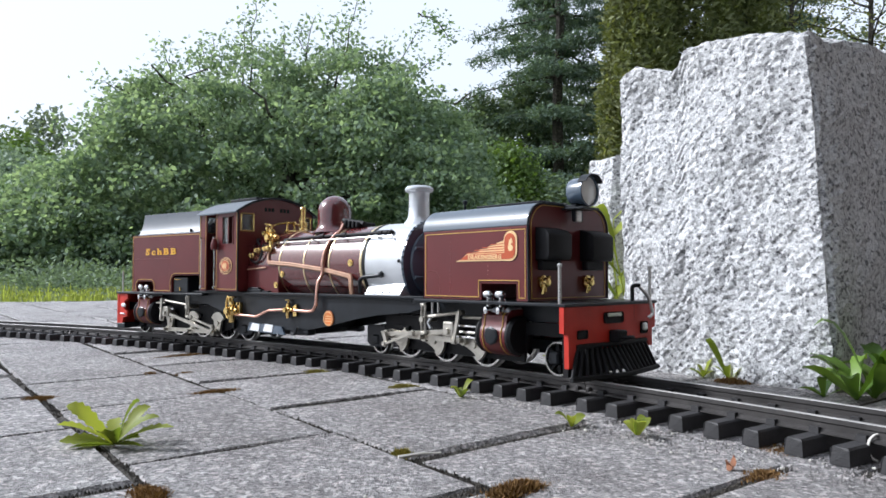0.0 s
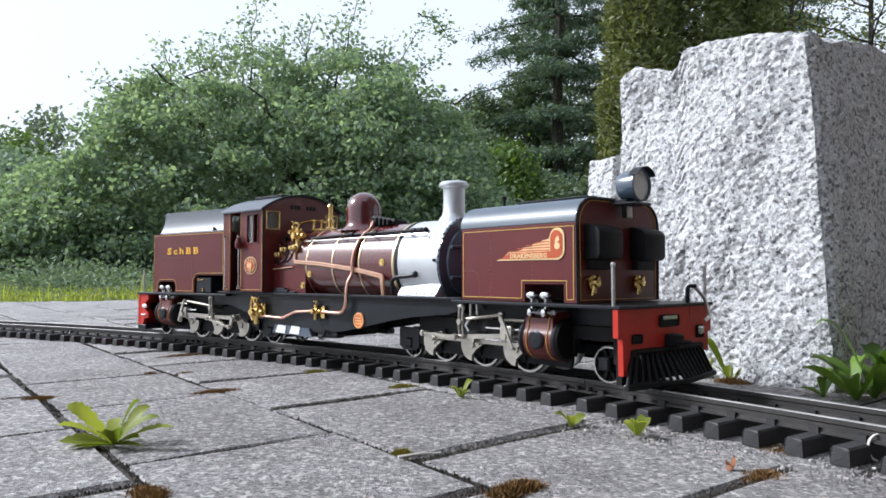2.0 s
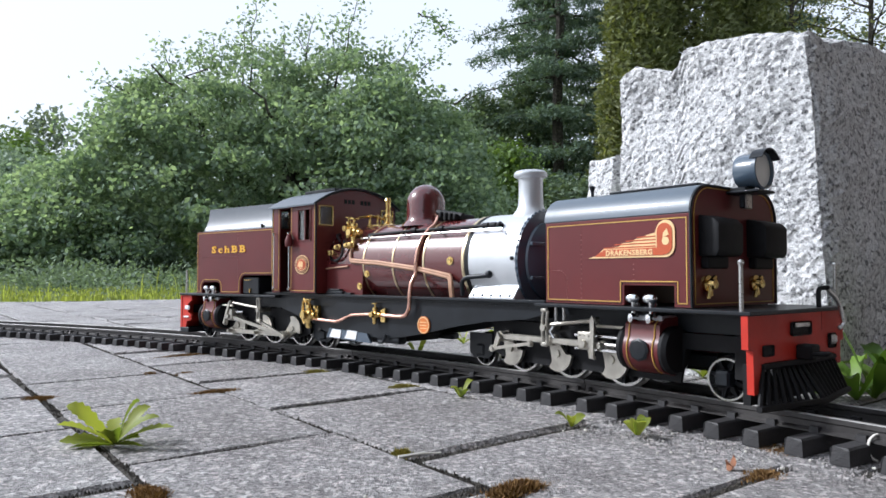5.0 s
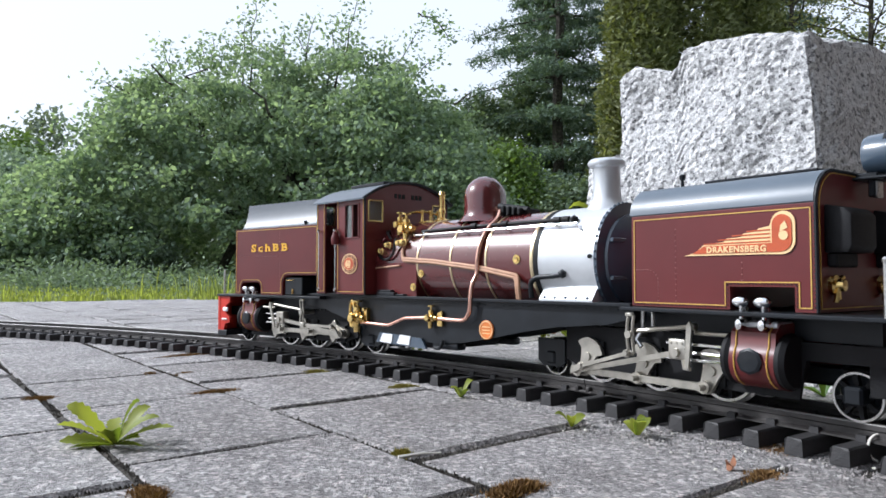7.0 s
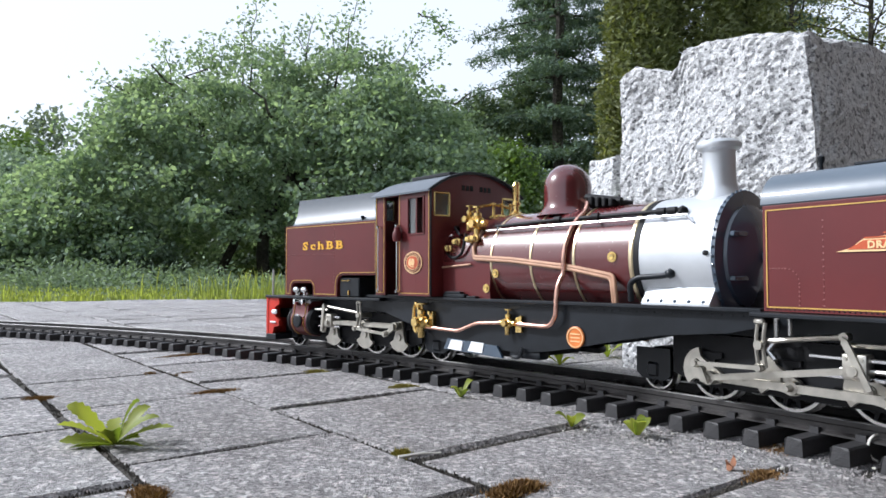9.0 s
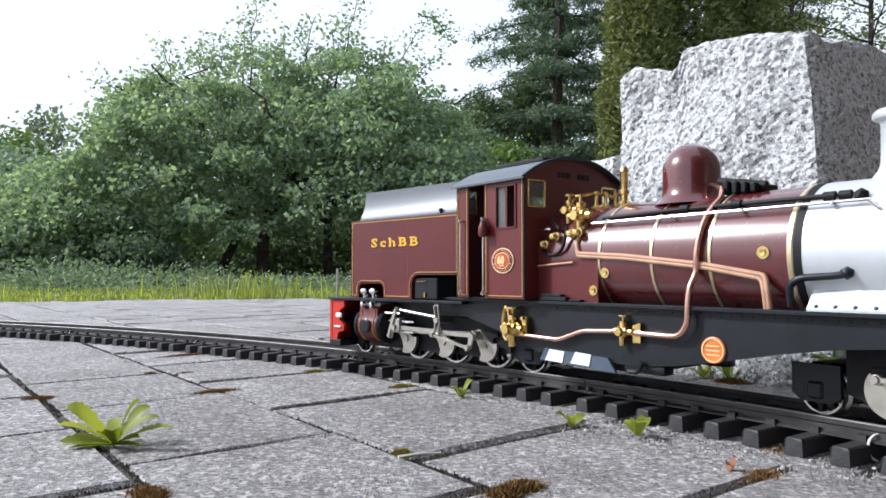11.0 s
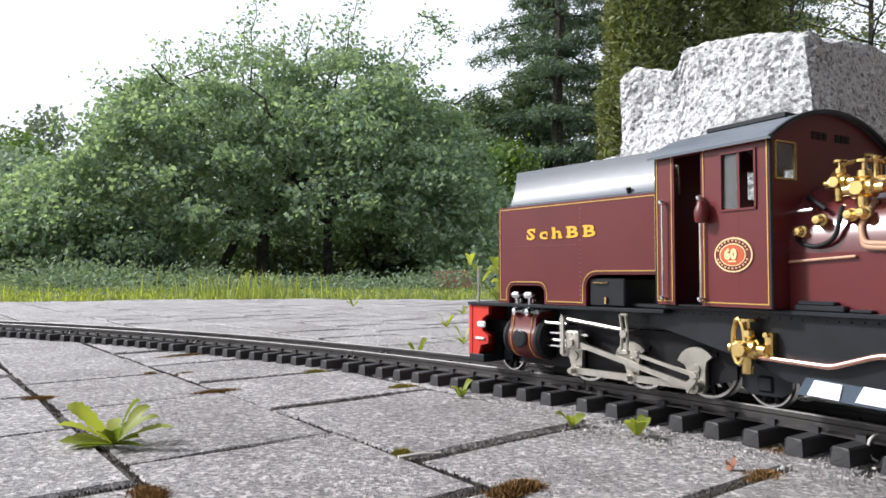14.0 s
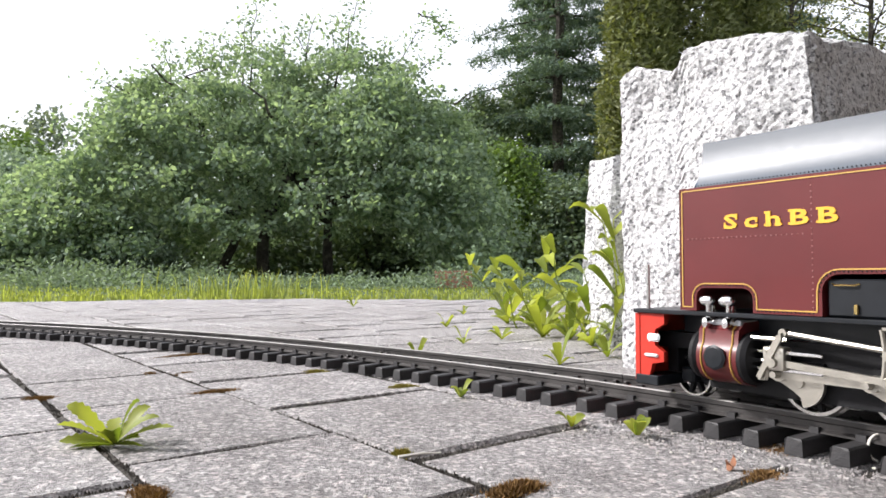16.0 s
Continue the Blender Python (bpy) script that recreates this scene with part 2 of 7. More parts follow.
# ---- ground ----
def make_ground():
    n = 60
    xs = [math.copysign(abs(t) ** 2.6 * 400, t) for t in np.linspace(-1, 1, n)]
    verts = [(x, y + 1.0, -0.011) for y in xs for x in xs]
    faces = [(j * n + i, j * n + i + 1, (j + 1) * n + i + 1, (j + 1) * n + i) for j in range(n - 1) for i in range(n - 1)]
    g = new("ground", mesh_from("ground", verts, faces, M_LAWN))
    tagged(g, "lawn and bare soil that reaches to the far woods", "ground", kind="structure")
    bed = new("paving_bed", mesh_from("paving_bed", [(-3.2, -1.6, -0.0014), (2.4, -1.6, -0.0014), (2.4, 2.5, -0.0014), (0.3, 2.72, -0.0014), (-0.7, 2.98, -0.0014), (-1.5, 2.7, -0.0014), (-3.2, 2.0, -0.0014)],
                                      [(0, 1, 2, 3, 4, 5, 6)], M_SOIL))
    tagged(bed, "dark damp soil in the paving joints", "soil", kind="structure")


make_ground()


def make_shade_wall():
    """Unseen corner wall added behind and beside the terrace to cut skylight there."""
    bm = bmesh.new()
    prism(bm, [(-0.8, -2.0), (1.5, -2.0), (1.5, 1.9), (1.8, 1.9), (1.8, -2.3), (-0.8, -2.3)], -0.05, 4.4, "z")
    w = part("wall_shade", bm, M_SHADEWALL, None)
    tagged(w, "plain dark wall added out of view beside the terrace to block skylight", "wall", kind="structure")


make_shade_wall()

ROW_DIR = Vector((0.616, -0.788))
ROW_NRM = Vector((0.788, 0.616))


def on_patio(x, y):
    return y < 2.95 - 0.45 * max(0.0, -x - 0.9) - 0.2 * max(0.0, x + 0.5) and -3.0 < x < 2.2 and y > -1.4


def make_weeds_ground():
    rng = random.Random(5)
    verts, faces = [], []
    def blade(x, y, hgt, wid):
        a, lean = rng.uniform(0, 6.283), hgt * rng.uniform(0.1, 0.7)
        dx, dy = math.cos(a), math.sin(a)
        px, py = -dy * wid / 2, dx * wid / 2
        k = len(verts)
        verts.extend([(x - px, y - py, -0.012), (x + px, y + py, -0.012),
                      (x + dx * lean * 0.35 + px * 0.8, y + dy * lean * 0.35 + py * 0.8, hgt * 0.6), (x + dx * lean * 0.35 - px * 0.8, y + dy * lean * 0.35 - py * 0.8, hgt * 0.6),
                      (x + dx * lean, y + dy * lean, hgt * rng.uniform(0.8, 1.0))])
        faces.extend([(k, k + 1, k + 2, k + 3), (k + 3, k + 2, k + 4)])
    n = 0
    while n < 9000:
        y = 2.3 + 4.2 * rng.random() ** 1.5
        x = rng.uniform(-0.75, 0.62) * y
        if on_patio(x, y - 0.02):
            continue
        n += 1
        tuft = noise.noise((x * 1.7, y * 1.2, 3.0))
        hgt = (0.005 + 0.010 * rng.random() ** 2 + max(0, tuft) * 0.016) * (1.0 if y < 3.6 else 0.5)
        blade(x, y, hgt, 0.004 + 0.0012 * y)
    for cx, cy, cnt, hh in ((-0.80, 3.15, 110, 0.14), (-1.0, 3.2, 50, 0.12), (-0.66, 3.15, 45, 0.12), (-1.15, 3.2, 36, 0.13), (-1.35, 3.2, 30, 0.09), (-1.9, 3.1, 60, 0.07), (-0.2, 3.3, 50, 0.06), (-2.6, 4.0, 60, 0.09)):
        for _ in range(cnt):
            blade(cx + rng.gauss(0, 0.11), cy + rng.gauss(0, 0.06), hh * rng.uniform(0.3, 1.15), 0.0045)
    g = new("grass", mesh_from("grass", verts, faces, M_GRASS))
    tagged(g, "uneven yellow-green grass along the paving edge", "grass", kind="stuff")


make_weeds_ground()


def make_undergrowth():
    """Low tangle of weeds and leaves where the lawn meets the shrubs."""
    rng = random.Random(15)
    cs = []
    while len(cs) < 1500:
        px = rng.uniform(-0.72, 0.30)
        y = rng.uniform(4.2 if px < -0.32 else 5.0, 8.2)
        x = px * y
        low = 0.04 if -0.32 < px < -0.05 else 0.09 + 0.14 * max(0, noise.noise((x * 0.9, y, 7)))
        if px < -0.42:
            low += 0.06
        cs.append(Vector((x, y, rng.random() ** 1.3 * low)))
    v, f = leaf_cloud(rng, cs, 14, 0.07, 0.038, droop=-0.4, aspect=2.4)
    u = new("undergrowth", mesh_from("undergrowth", v, f, M_UNDER))
    tagged(u, "low tangle of dark green weeds behind the lawn", "undergrowth", kind="stuff")



# ---- granite stones ----
def make_stone(label, corner, width, depth, height, notch=None, seed=0, res=0.0040, rough=0.0078, lean=0.0, profile=None):
    """A split granite palisade block: a fine box pushed in and out by noise; notch lowers the top over a first stretch of its width, profile gives its broken top line."""
    nx, ny, nz = (max(4, int(v / res)) for v in (width, depth * 0.6, height))
    o = Vector((corner[0], corner[1], -0.008))
    ex, ey, ez = Vector((0.605, -0.796, 0)), Vector((0.796, 0.605, 0)), Vector((0, 0, 1))
    index, verts, faces = {}, [], []

    def vert(i, j, k):
        key = (i, j, k)
        if key in index:
            return index[key]
        u, w, t = i / nx * width, j / ny * depth, k / nz
        top = height
        if notch:
            for u0, cut in notch:
                top -= cut / (1 + math.exp((u - u0) / 0.0022))
        if profile:
            top = float(np.interp(u, profile[0], profile[1])) + 0.13 * w * u / width
        top += 0.005 * noise.noise((u * 16, w * 16, seed))
        z = t * top
        p = o + ex * (u + lean * (1 - t) * (u / width)) + ey * w + ez * z
        # outward way, rounded at the edges
        n = Vector((0, 0, 0))
        if i == 0: n -= ex
        if i == nx: n += ex
        if j == 0: n -= ey
        if j == ny: n += ey
        if k == nz: n += ez
        edge = n.length > 1.1
        n.normalize()
        q = p * 1.0
        d = rough * (1.1 * noise.noise(q * 13 + Vector((seed, 0, 0))) + 0.30 * noise.noise(Vector((q.x, q.y, q.z * 0.5)) * 34 + Vector((0, seed, 0))) + 0.30 * noise.noise(Vector((q.x, q.y, q.z * 0.5)) * 90) + 0.26 * noise.noise(q * 260))
        if edge:
            d -= 0.0035 + 0.004 * abs(noise.noise(q * 30))
        if k == 0:
            d = 0
        index[key] = len(verts)
        verts.append(p + n * d)
        return index[key]

    def side(fn, na, nb):
        for a in range(na):
            for b in range(nb):
                faces.append((fn(a, b), fn(a + 1, b), fn(a + 1, b + 1), fn(a, b + 1)))
    side(lambda a, b: vert(a, 0, b), nx, nz)
    side(lambda a, b: vert(nx - a, ny, b), nx, nz)
    side(lambda a, b: vert(0, ny - a, b), ny, nz)
    side(lambda a, b: vert(nx, a, b), ny, nz)
    side(lambda a, b: vert(a, b, nz), nx, ny)
    st = new("granite_block", mesh_from("granite_block", verts, faces, M_GRANITE))
    tagged(st, label, "stone", group="row of granite blocks")
    return st


make_stone("large rough split granite block beside the track", (0.188, 0.752), 0.204, 0.21, 0.32, seed=3, lean=0.018,
           profile=((0, 0.007, 0.018, 0.045, 0.066, 0.074, 0.082, 0.115, 0.15, 0.184, 0.204), (0.311, 0.320, 0.325, 0.319, 0.312, 0.318, 0.331, 0.332, 0.325, 0.317, 0.309)))
make_stone("narrower rough granite block behind the large one", (0.204, 0.996), 0.052, 0.13, 0.272, seed=11)
make_stone("low granite block at the end of the row", (0.236, 1.19), 0.04, 0.10, 0.19, seed=23)


# ---- trees and shrubs ----
def leaf_cloud(rng, centres, per, spread, size, droop=0.3, aspect=1.8, flat=0.6):
    """Small pointed leaves scattered round centres."""
    verts, faces = [], []
    for c in centres:
        for _ in range(per):
            p = c + Vector((rng.gauss(0, spread), rng.gauss(0, spread), rng.gauss(0, spread * flat)))
            d = Vector((rng.gauss(0, 1), rng.gauss(0, 1), rng.gauss(-droop, 0.6))).normalized()
            w = d.cross(Vector((rng.gauss(0, 1), rng.gauss(0, 1), rng.gauss(0, 1)))).normalized()
            L = size * rng.uniform(0.6, 1.25)
            k = len(verts)
            verts.extend([p, p + d * L * 0.5 + w * L * 0.5 / aspect, p + d * L, p + d * L * 0.5 - w * L * 0.5 / aspect])
            faces.append((k, k + 1, k + 2, k + 3))
    return verts, faces


def limb(bm, rng, a, b, r0, r1, wob):
    pts = []
    for i in range(7):
        t = i / 6
        p = a.lerp(b, t) + Vector((rng.gauss(0, wob), rng.gauss(0, wob), rng.gauss(0, wob) * 0.6 + wob * 2 * math.sin(t * 3.14))) * (1 if 0 < i < 6 else 0)
        pts.append(p)
    tube(bm, pts, r0, 7, r1)
    return pts


def make_apple_tree():
    rng = random.Random(21)
    t = empty_thing("apple_tree", pose(-2.35, 9.0, 0))
    bm = bmesh.new()
    # leaning trunks, their forks, then the long limbs that carry the crown
    forks = []
    for path, r in (([(0.08, 0, -0.05), (0.02, 0, 0.45), (0.14, 0, 0.92)], 0.085), ([(-0.62, 0.1, -0.05), (-0.42, 0.05, 0.35), (-0.2, 0, 0.75)], 0.065), ([(0.86, 0.2, -0.05), (0.84, 0.15, 0.5), (0.86, 0.1, 0.8)], 0.07)):
        tube(bm, smooth_path(path, 0.3), r, 9, r * 0.75)
        forks.append((Vector(path[-1]), r * 0.7))
    for k, (ex, ey, ez) in ((0, (-0.30, -0.2, 1.45)), (0, (0.48, -0.3, 1.30)), (1, (-1.1, -0.2, 1.25)), (1, (-0.6, 0.3, 1.5)), (2, (1.25, -0.2, 1.15)), (2, (0.5, -0.2, 1.0)), (2, (1.0, 0.3, 1.6))):
        a, r = forks[k]
        top = limb(bm, rng, a, Vector((ex, ey, ez)), r, r * 0.6, 0.05)[-1]
        for _ in range(6):
            e = Vector((top.x * 1.3 + rng.gauss(0, 0.75), top.y + rng.gauss(0, 0.7), rng.uniform(1.6, 2.75)))
            limb(bm, rng, top, e, r * 0.5, 0.010, 0.09)
    shoots = []
    for bx, bz, sx, sz in ((-1.0, 2.2, -1.12, 3.02), (-0.8, 2.2, -0.80, 3.10), (-1.0, 2.0, -1.45, 2.70), (-0.2, 2.2, -0.14, 3.26), (0.0, 2.2, 0.06, 3.46), (0.3, 2.2, 0.32, 3.22), (0.5, 2.2, 0.72, 3.36), (0.8, 2.2, 1.02, 3.38), (1.0, 2.2, 1.31, 3.44),
                           (0.9, 2.0, 1.12, 3.15), (1.3, 2.0, 1.62, 3.05), (1.3, 2.1, 2.04, 3.34), (2.04, 3.34, 2.42, 3.02), (-1.4, 2.1, -1.85, 2.50), (1.5, 1.8, 2.25, 2.75), (-0.5, 2.2, -0.45, 3.0), (0.6, 2.2, 0.52, 3.3)):
        y = rng.uniform(-0.6, 0.2)
        shoots += limb(bm, rng, Vector((bx, y, bz)), Vector((sx, y, sz)), 0.012, 0.004, 0.025)[2:]
    part("trunk", bm, M_BARK, t, "dark forked trunk with spreading limbs", 50)
    xs = (-3.45, -3.1, -2.6, -2.0, -1.5, -1.1, -0.6, -0.1, 0.4, 1.0, 1.5, 2.0, 2.4, 2.7, 2.9)
    zs = (0.45, 0.9, 1.28, 1.78, 2.35, 2.85, 2.90, 3.12, 3.02, 3.10, 3.10, 2.70, 2.25, 1.7, 0.9)
    centres, clumps = [], 0
    while clumps < 700:
        x, w, q = rng.uniform(-3.4, 2.85), rng.uniform(-1, 1), rng.random() ** 0.7
        top = float(np.interp(x, xs, zs)) * (1 - 0.50 * max(0.0, -w) ** 2 - 0.3 * max(0.0, w) ** 2)
        z = 0.15 + q * (top - 0.15)
        if q < 0.75 and w > -0.35 and rng.random() < 0.7:
            continue
        if -0.75 < x < 2.3 and z < 0.62 + 0.25 * noise.noise((x * 2, 0, 1)) and rng.random() < 0.9:
            continue
        if -0.45 < x < 1.4 and z < 1.32 and w < 0.15 and rng.random() < 0.62:
            continue
        if z > 2.5 and rng.random() < 0.35:
            continue
        clumps += 1
        y, size = w * (1.8 + 0.5 * (1 - q)), rng.uniform(0.09, 0.17)
        for _ in range(int(11 * (size / 0.15) ** 2)):
            # each clump hangs as a small shelf with drooping ends
            dx, dy = rng.gauss(0, size * 1.25), rng.gauss(0, size)
            centres.append(Vector((x + dx, y + dy, z + rng.gauss(0, size * 0.45) - 0.9 * (dx * dx + dy * dy))))
    inner = []
    while len(inner) < 900:
        c = rng.choice(centres)
        q = Vector((c.x * rng.uniform(0.6, 0.98), abs(c.y) * rng.uniform(0.1, 1.0), 0.45 + (c.z - 0.45) * rng.uniform(0.55, 0.97)))
        if q.z > 0.9 or abs(q.x - 0.6) > 1.5:
            inner.append(q)
    v, f = leaf_cloud(rng, centres + inner, 22, 0.075, 0.066, droop=0.5, aspect=1.6)
    v2, f2 = leaf_cloud(rng, shoots, 36, 0.10, 0.060, droop=0.1)
    k = len(v)
    crown = new("crown", mesh_from("crown", v + v2, f + [tuple(i + k for i in q) for q in f2], M_APPLE))
    crown.parent = t
    tagged(t, "broad old apple tree with dense grey-green leaves", "tree")


def make_shrub(label, x, y, wid, hgt, material, n, per, size, seed, deep=0.7, name="shrub", category="shrub"):
    rng = random.Random(seed)
    t = empty_thing(name, pose(x, y, 0))
    bm = bmesh.new()
    for i in range(4):
        limb(bm, rng, Vector((rng.gauss(0, wid * 0.06), 0, -0.05)), Vector((rng.gauss(0, wid * 0.22), rng.gauss(0, wid * 0.1), hgt * rng.uniform(0.55, 0.85))), 0.025 + hgt * 0.008, 0.008, wid * 0.02)
    part("stem", bm, M_BARK, t, smooth=50)
    centres = []
    while len(centres) < n:
        a, q, rr = rng.uniform(0, 6.283), rng.random(), rng.random() ** 0.45
        prof = math.sqrt(max(0.02, 1 - q ** 2.2)) * (0.75 + 0.25 * math.sin(q * 3))
        px, py, pz = math.cos(a) * rr * wid / 2 * prof, math.sin(a) * rr * wid / 2 * deep * prof, 0.03 * hgt + q * hgt
        if noise.noise((px * 2 / wid * 3, py + seed, pz * 6 / hgt)) < -0.2:
            continue
        centres.append(Vector((px, py, pz)))
    v, f = leaf_cloud(rng, centres, per, size * 1.9, size)
    c = new("crown", mesh_from("crown", v, f, material))
    c.parent = t
    tagged(t, label, category)


def make_pine(x, y, hgt, rad, seed, low=0.12):
    rng = random.Random(seed)
    t = empty_thing("pine_tree", pose(x, y, 0))
    bm = bmesh.new()
    limb(bm, rng, Vector((0, 0, -0.1)), Vector((0.1, 0, hgt)), hgt * 0.014, 0.03, 0.05)
    verts, faces = [], []
    z = hgt * low
    while z < hgt:
        r = rad * (1 - (z / hgt) ** 1.6) * rng.uniform(0.6, 1.1) + 0.2
        turn0 = rng.uniform(0, 6.283)
        count = rng.randint(4, 6)
        for k in range(count):
            a = turn0 + 6.283 * k / count + rng.uniform(-0.4, 0.4)
            rr = r * rng.uniform(0.6, 1.1)
            d, sd = Vector((math.cos(a), math.sin(a), 0)), Vector((-math.sin(a), math.cos(a), 0))
            pts = limb(bm, rng, Vector((0.05, 0, z)), d * rr + Vector((0.05, 0, z - rr * rng.uniform(-0.05, 0.20))), 0.035, 0.008, 0.03)
            cs = []
            # flat sprays of side twigs, widest at the middle of the branch
            for i in range(1, 7):
                wide = 0.34 * rr * math.sin(0.5 + 2.3 * i / 6)
                for _ in range(7):
                    q = rng.uniform(-1, 1)
                    cs.append(pts[i] + sd * q * wide + d * rng.gauss(0, 0.09) + Vector((0, 0, -0.22 * q * q * wide + rng.gauss(0, 0.025))))
            v, f = leaf_cloud(rng, cs, 22, 0.085, 0.12, droop=0.5, aspect=4.0, flat=0.55)
            o = len(verts)
            verts += v
            faces += [tuple(i + o for i in q) for q in f]
        z += rng.uniform(0.50, 0.90)
    part("trunk", bm, M_BARK, t, smooth=50)
    c = new("crown", mesh_from("crown", verts, faces, M_PINE))
    c.parent = t
    tagged(t, "tall dark pine with layered drooping branches", "tree", group="pines")


def make_thuja(x, y, wid, hgt, seed):
    rng = random.Random(seed)
    t = empty_thing("thuja_tree", pose(x, y, 0))
    bm = bmesh.new()
    tube(bm, [(0, 0, -0.05), (0, 0.02, hgt * 0.5), (0, 0, hgt * 0.95)], 0.09, 7, 0.02)
    part("trunk", bm, M_BARK, t, smooth=50)
    cs = []
    for _ in range(2300):
        a, q = rng.uniform(0, 6.283), rng.random()
        r = wid / 2 * (1 - q ** 3) ** 0.5 * (0.82 + 0.25 * noise.noise((math.cos(a) * 2, math.sin(a) * 2, q * 9 + seed))) * rng.uniform(0.85, 1.02)
        cs.append(Vector((math.cos(a) * r, math.sin(a) * r, 0.02 + q * hgt)))
    v, f = leaf_cloud(rng, cs, 15, 0.09, 0.14, droop=-0.4, aspect=3.2, flat=1.2)
    c = new("crown", mesh_from("crown", v, f, M_THUJA))
    c.parent = t
    tagged(t, "tall olive-green thuja with dense scaly foliage", "tree", group="thujas")


def make_bare_tree(x, y, hgt, seed):
    rng = random.Random(seed)
    t = empty_thing("birch_tree", pose(x, y, 0))
    bm = bmesh.new()
    limb(bm, rng, Vector((0, 0, -0.1)), Vector((0.2, 0, hgt)), 0.10, 0.02, 0.08)
    tips = []
    for _ in range(46):
        z = hgt * rng.uniform(0.3, 0.95)
        a = rng.uniform(0, 6.283)
        r = rng.uniform(0.6, 1.9)
        tips += limb(bm, rng, Vector((0.1, 0, z)), Vector((math.cos(a) * r, math.sin(a) * r, z + rng.uniform(0.2, 1.3))), 0.022, 0.005, 0.06)[2:]
    part("trunk", bm, M_BARK, t, smooth=50)
    v, f = leaf_cloud(rng, tips, 22, 0.16, 0.075)
    c = new("crown", mesh_from("crown", v, f, M_YOUNG))
    c.parent = t
    tagged(t, "thin young birch with sparse pale spring leaves", "tree", group="birches")


make_apple_tree()
make_undergrowth()
for px, py, ph, pr, sd in ((2.5, 15.5, 11.5, 3.4, 31), (2.7, 18.5, 12.5, 2.3, 32), (4.4, 17.5, 12.0, 2.6, 33), (8.6, 18.0, 12.0, 2.2, 34)):
    make_pine(px, py, ph, pr, sd)
make_thuja(3.55, 12.6, 1.5, 6.6, 41)
make_thuja(4.7, 12.9, 1.6, 7.4, 42)
make_thuja(5.8, 13.3, 1.7, 7.0, 43)
for bx, by, bh, sd in ((7.2, 14.5, 7.8, 51), (8.2, 13.5, 7.4, 52), (9.4, 14.0, 8.0, 53)):
    make_bare_tree(bx, by, bh, sd)
for lab, x, y, w, hgt, mt, n, per, size, sd in (
        ("bright green young shrub below the pines", 1.15, 12.0, 1.5, 2.2, M_SHRUB, 520, 14, 0.09, 61),
        ("bright green young shrub below the pines", 0.35, 12.8, 1.6, 2.5, M_SHRUB, 520, 14, 0.09, 62),
        ("dark dense shrub in the hedge", 2.1, 11.5, 1.7, 1.5, M_DARKSHRUB, 520, 14, 0.09, 63),
        ("dark dense shrub in the hedge", 0.4, 11.2, 1.8, 1.0, M_DARKSHRUB, 420, 14, 0.09, 64),
        ("dark dense shrub in the hedge", -1.2, 11.6, 2.4, 1.3, M_DARKSHRUB, 520, 14, 0.10, 65),
        ("dark dense shrub in the hedge", -3.2, 12.0, 2.6, 1.4, M_DARKSHRUB, 520, 14, 0.10, 66),
        ("grey-green shrub beside the apple tree", -5.0, 8.7, 2.2, 1.25, M_GREYHAZE, 620, 16, 0.065, 71),
        ("grey-green shrub beside the apple tree", -4.0, 8.2, 1.8, 0.9, M_GREYHAZE, 460, 16, 0.065, 72),
        ("grey-green shrub beside the apple tree", -5.9, 9.6, 2.2, 1.7, M_GREYHAZE, 480, 14, 0.08, 67),
        ("grey-green shrub beside the apple tree", -7.0, 11.5, 2.4, 2.2, M_SHRUB, 480, 14, 0.10, 68),
        ("dark dense shrub in the hedge", 3.2, 11.0, 1.6, 1.8, M_DARKSHRUB, 480, 14, 0.09, 69),
        ("tall dark shrub below the pines", 0.95, 16.4, 2.6, 4.1, M_DARKSHRUB, 700, 15, 0.11, 73),
        ("tall dark shrub below the pines", 1.95, 16.9, 2.4, 4.6, M_DARKSHRUB, 700, 15, 0.11, 74),
        ("bright green young shrub below the pines", -0.1, 14.0, 2.4, 3.3, M_SHRUB, 620, 14, 0.11, 70)):
    make_shrub(lab, x, y, w, hgt, mt, n, per, size, sd)


for k in range(9):
    make_shrub("dark dense shrub in the hedge", -9.2 + 1.55 * k, 12.9 + 0.5 * math.sin(k * 2.1), 2.4, 1.55 + 0.3 * math.sin(k * 1.7), M_DARKSHRUB, 560, 15, 0.10, 100 + k)


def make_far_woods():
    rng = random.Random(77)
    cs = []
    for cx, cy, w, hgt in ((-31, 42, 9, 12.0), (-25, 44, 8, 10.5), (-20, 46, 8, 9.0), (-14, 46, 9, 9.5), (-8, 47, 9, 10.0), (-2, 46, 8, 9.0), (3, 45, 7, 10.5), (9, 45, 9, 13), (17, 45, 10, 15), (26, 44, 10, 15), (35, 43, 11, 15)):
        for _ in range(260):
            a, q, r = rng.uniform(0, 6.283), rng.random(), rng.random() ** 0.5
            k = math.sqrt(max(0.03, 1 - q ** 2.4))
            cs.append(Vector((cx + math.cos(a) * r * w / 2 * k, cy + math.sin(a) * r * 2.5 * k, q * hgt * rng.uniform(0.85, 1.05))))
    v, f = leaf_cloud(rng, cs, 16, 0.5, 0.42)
    w = new("far_woods", mesh_from("far_woods", v, f, M_HAZEWOODS))
    tagged(w, "distant woods beyond the garden with haze in their leaf colour", "woods", kind="stuff")


make_far_woods()


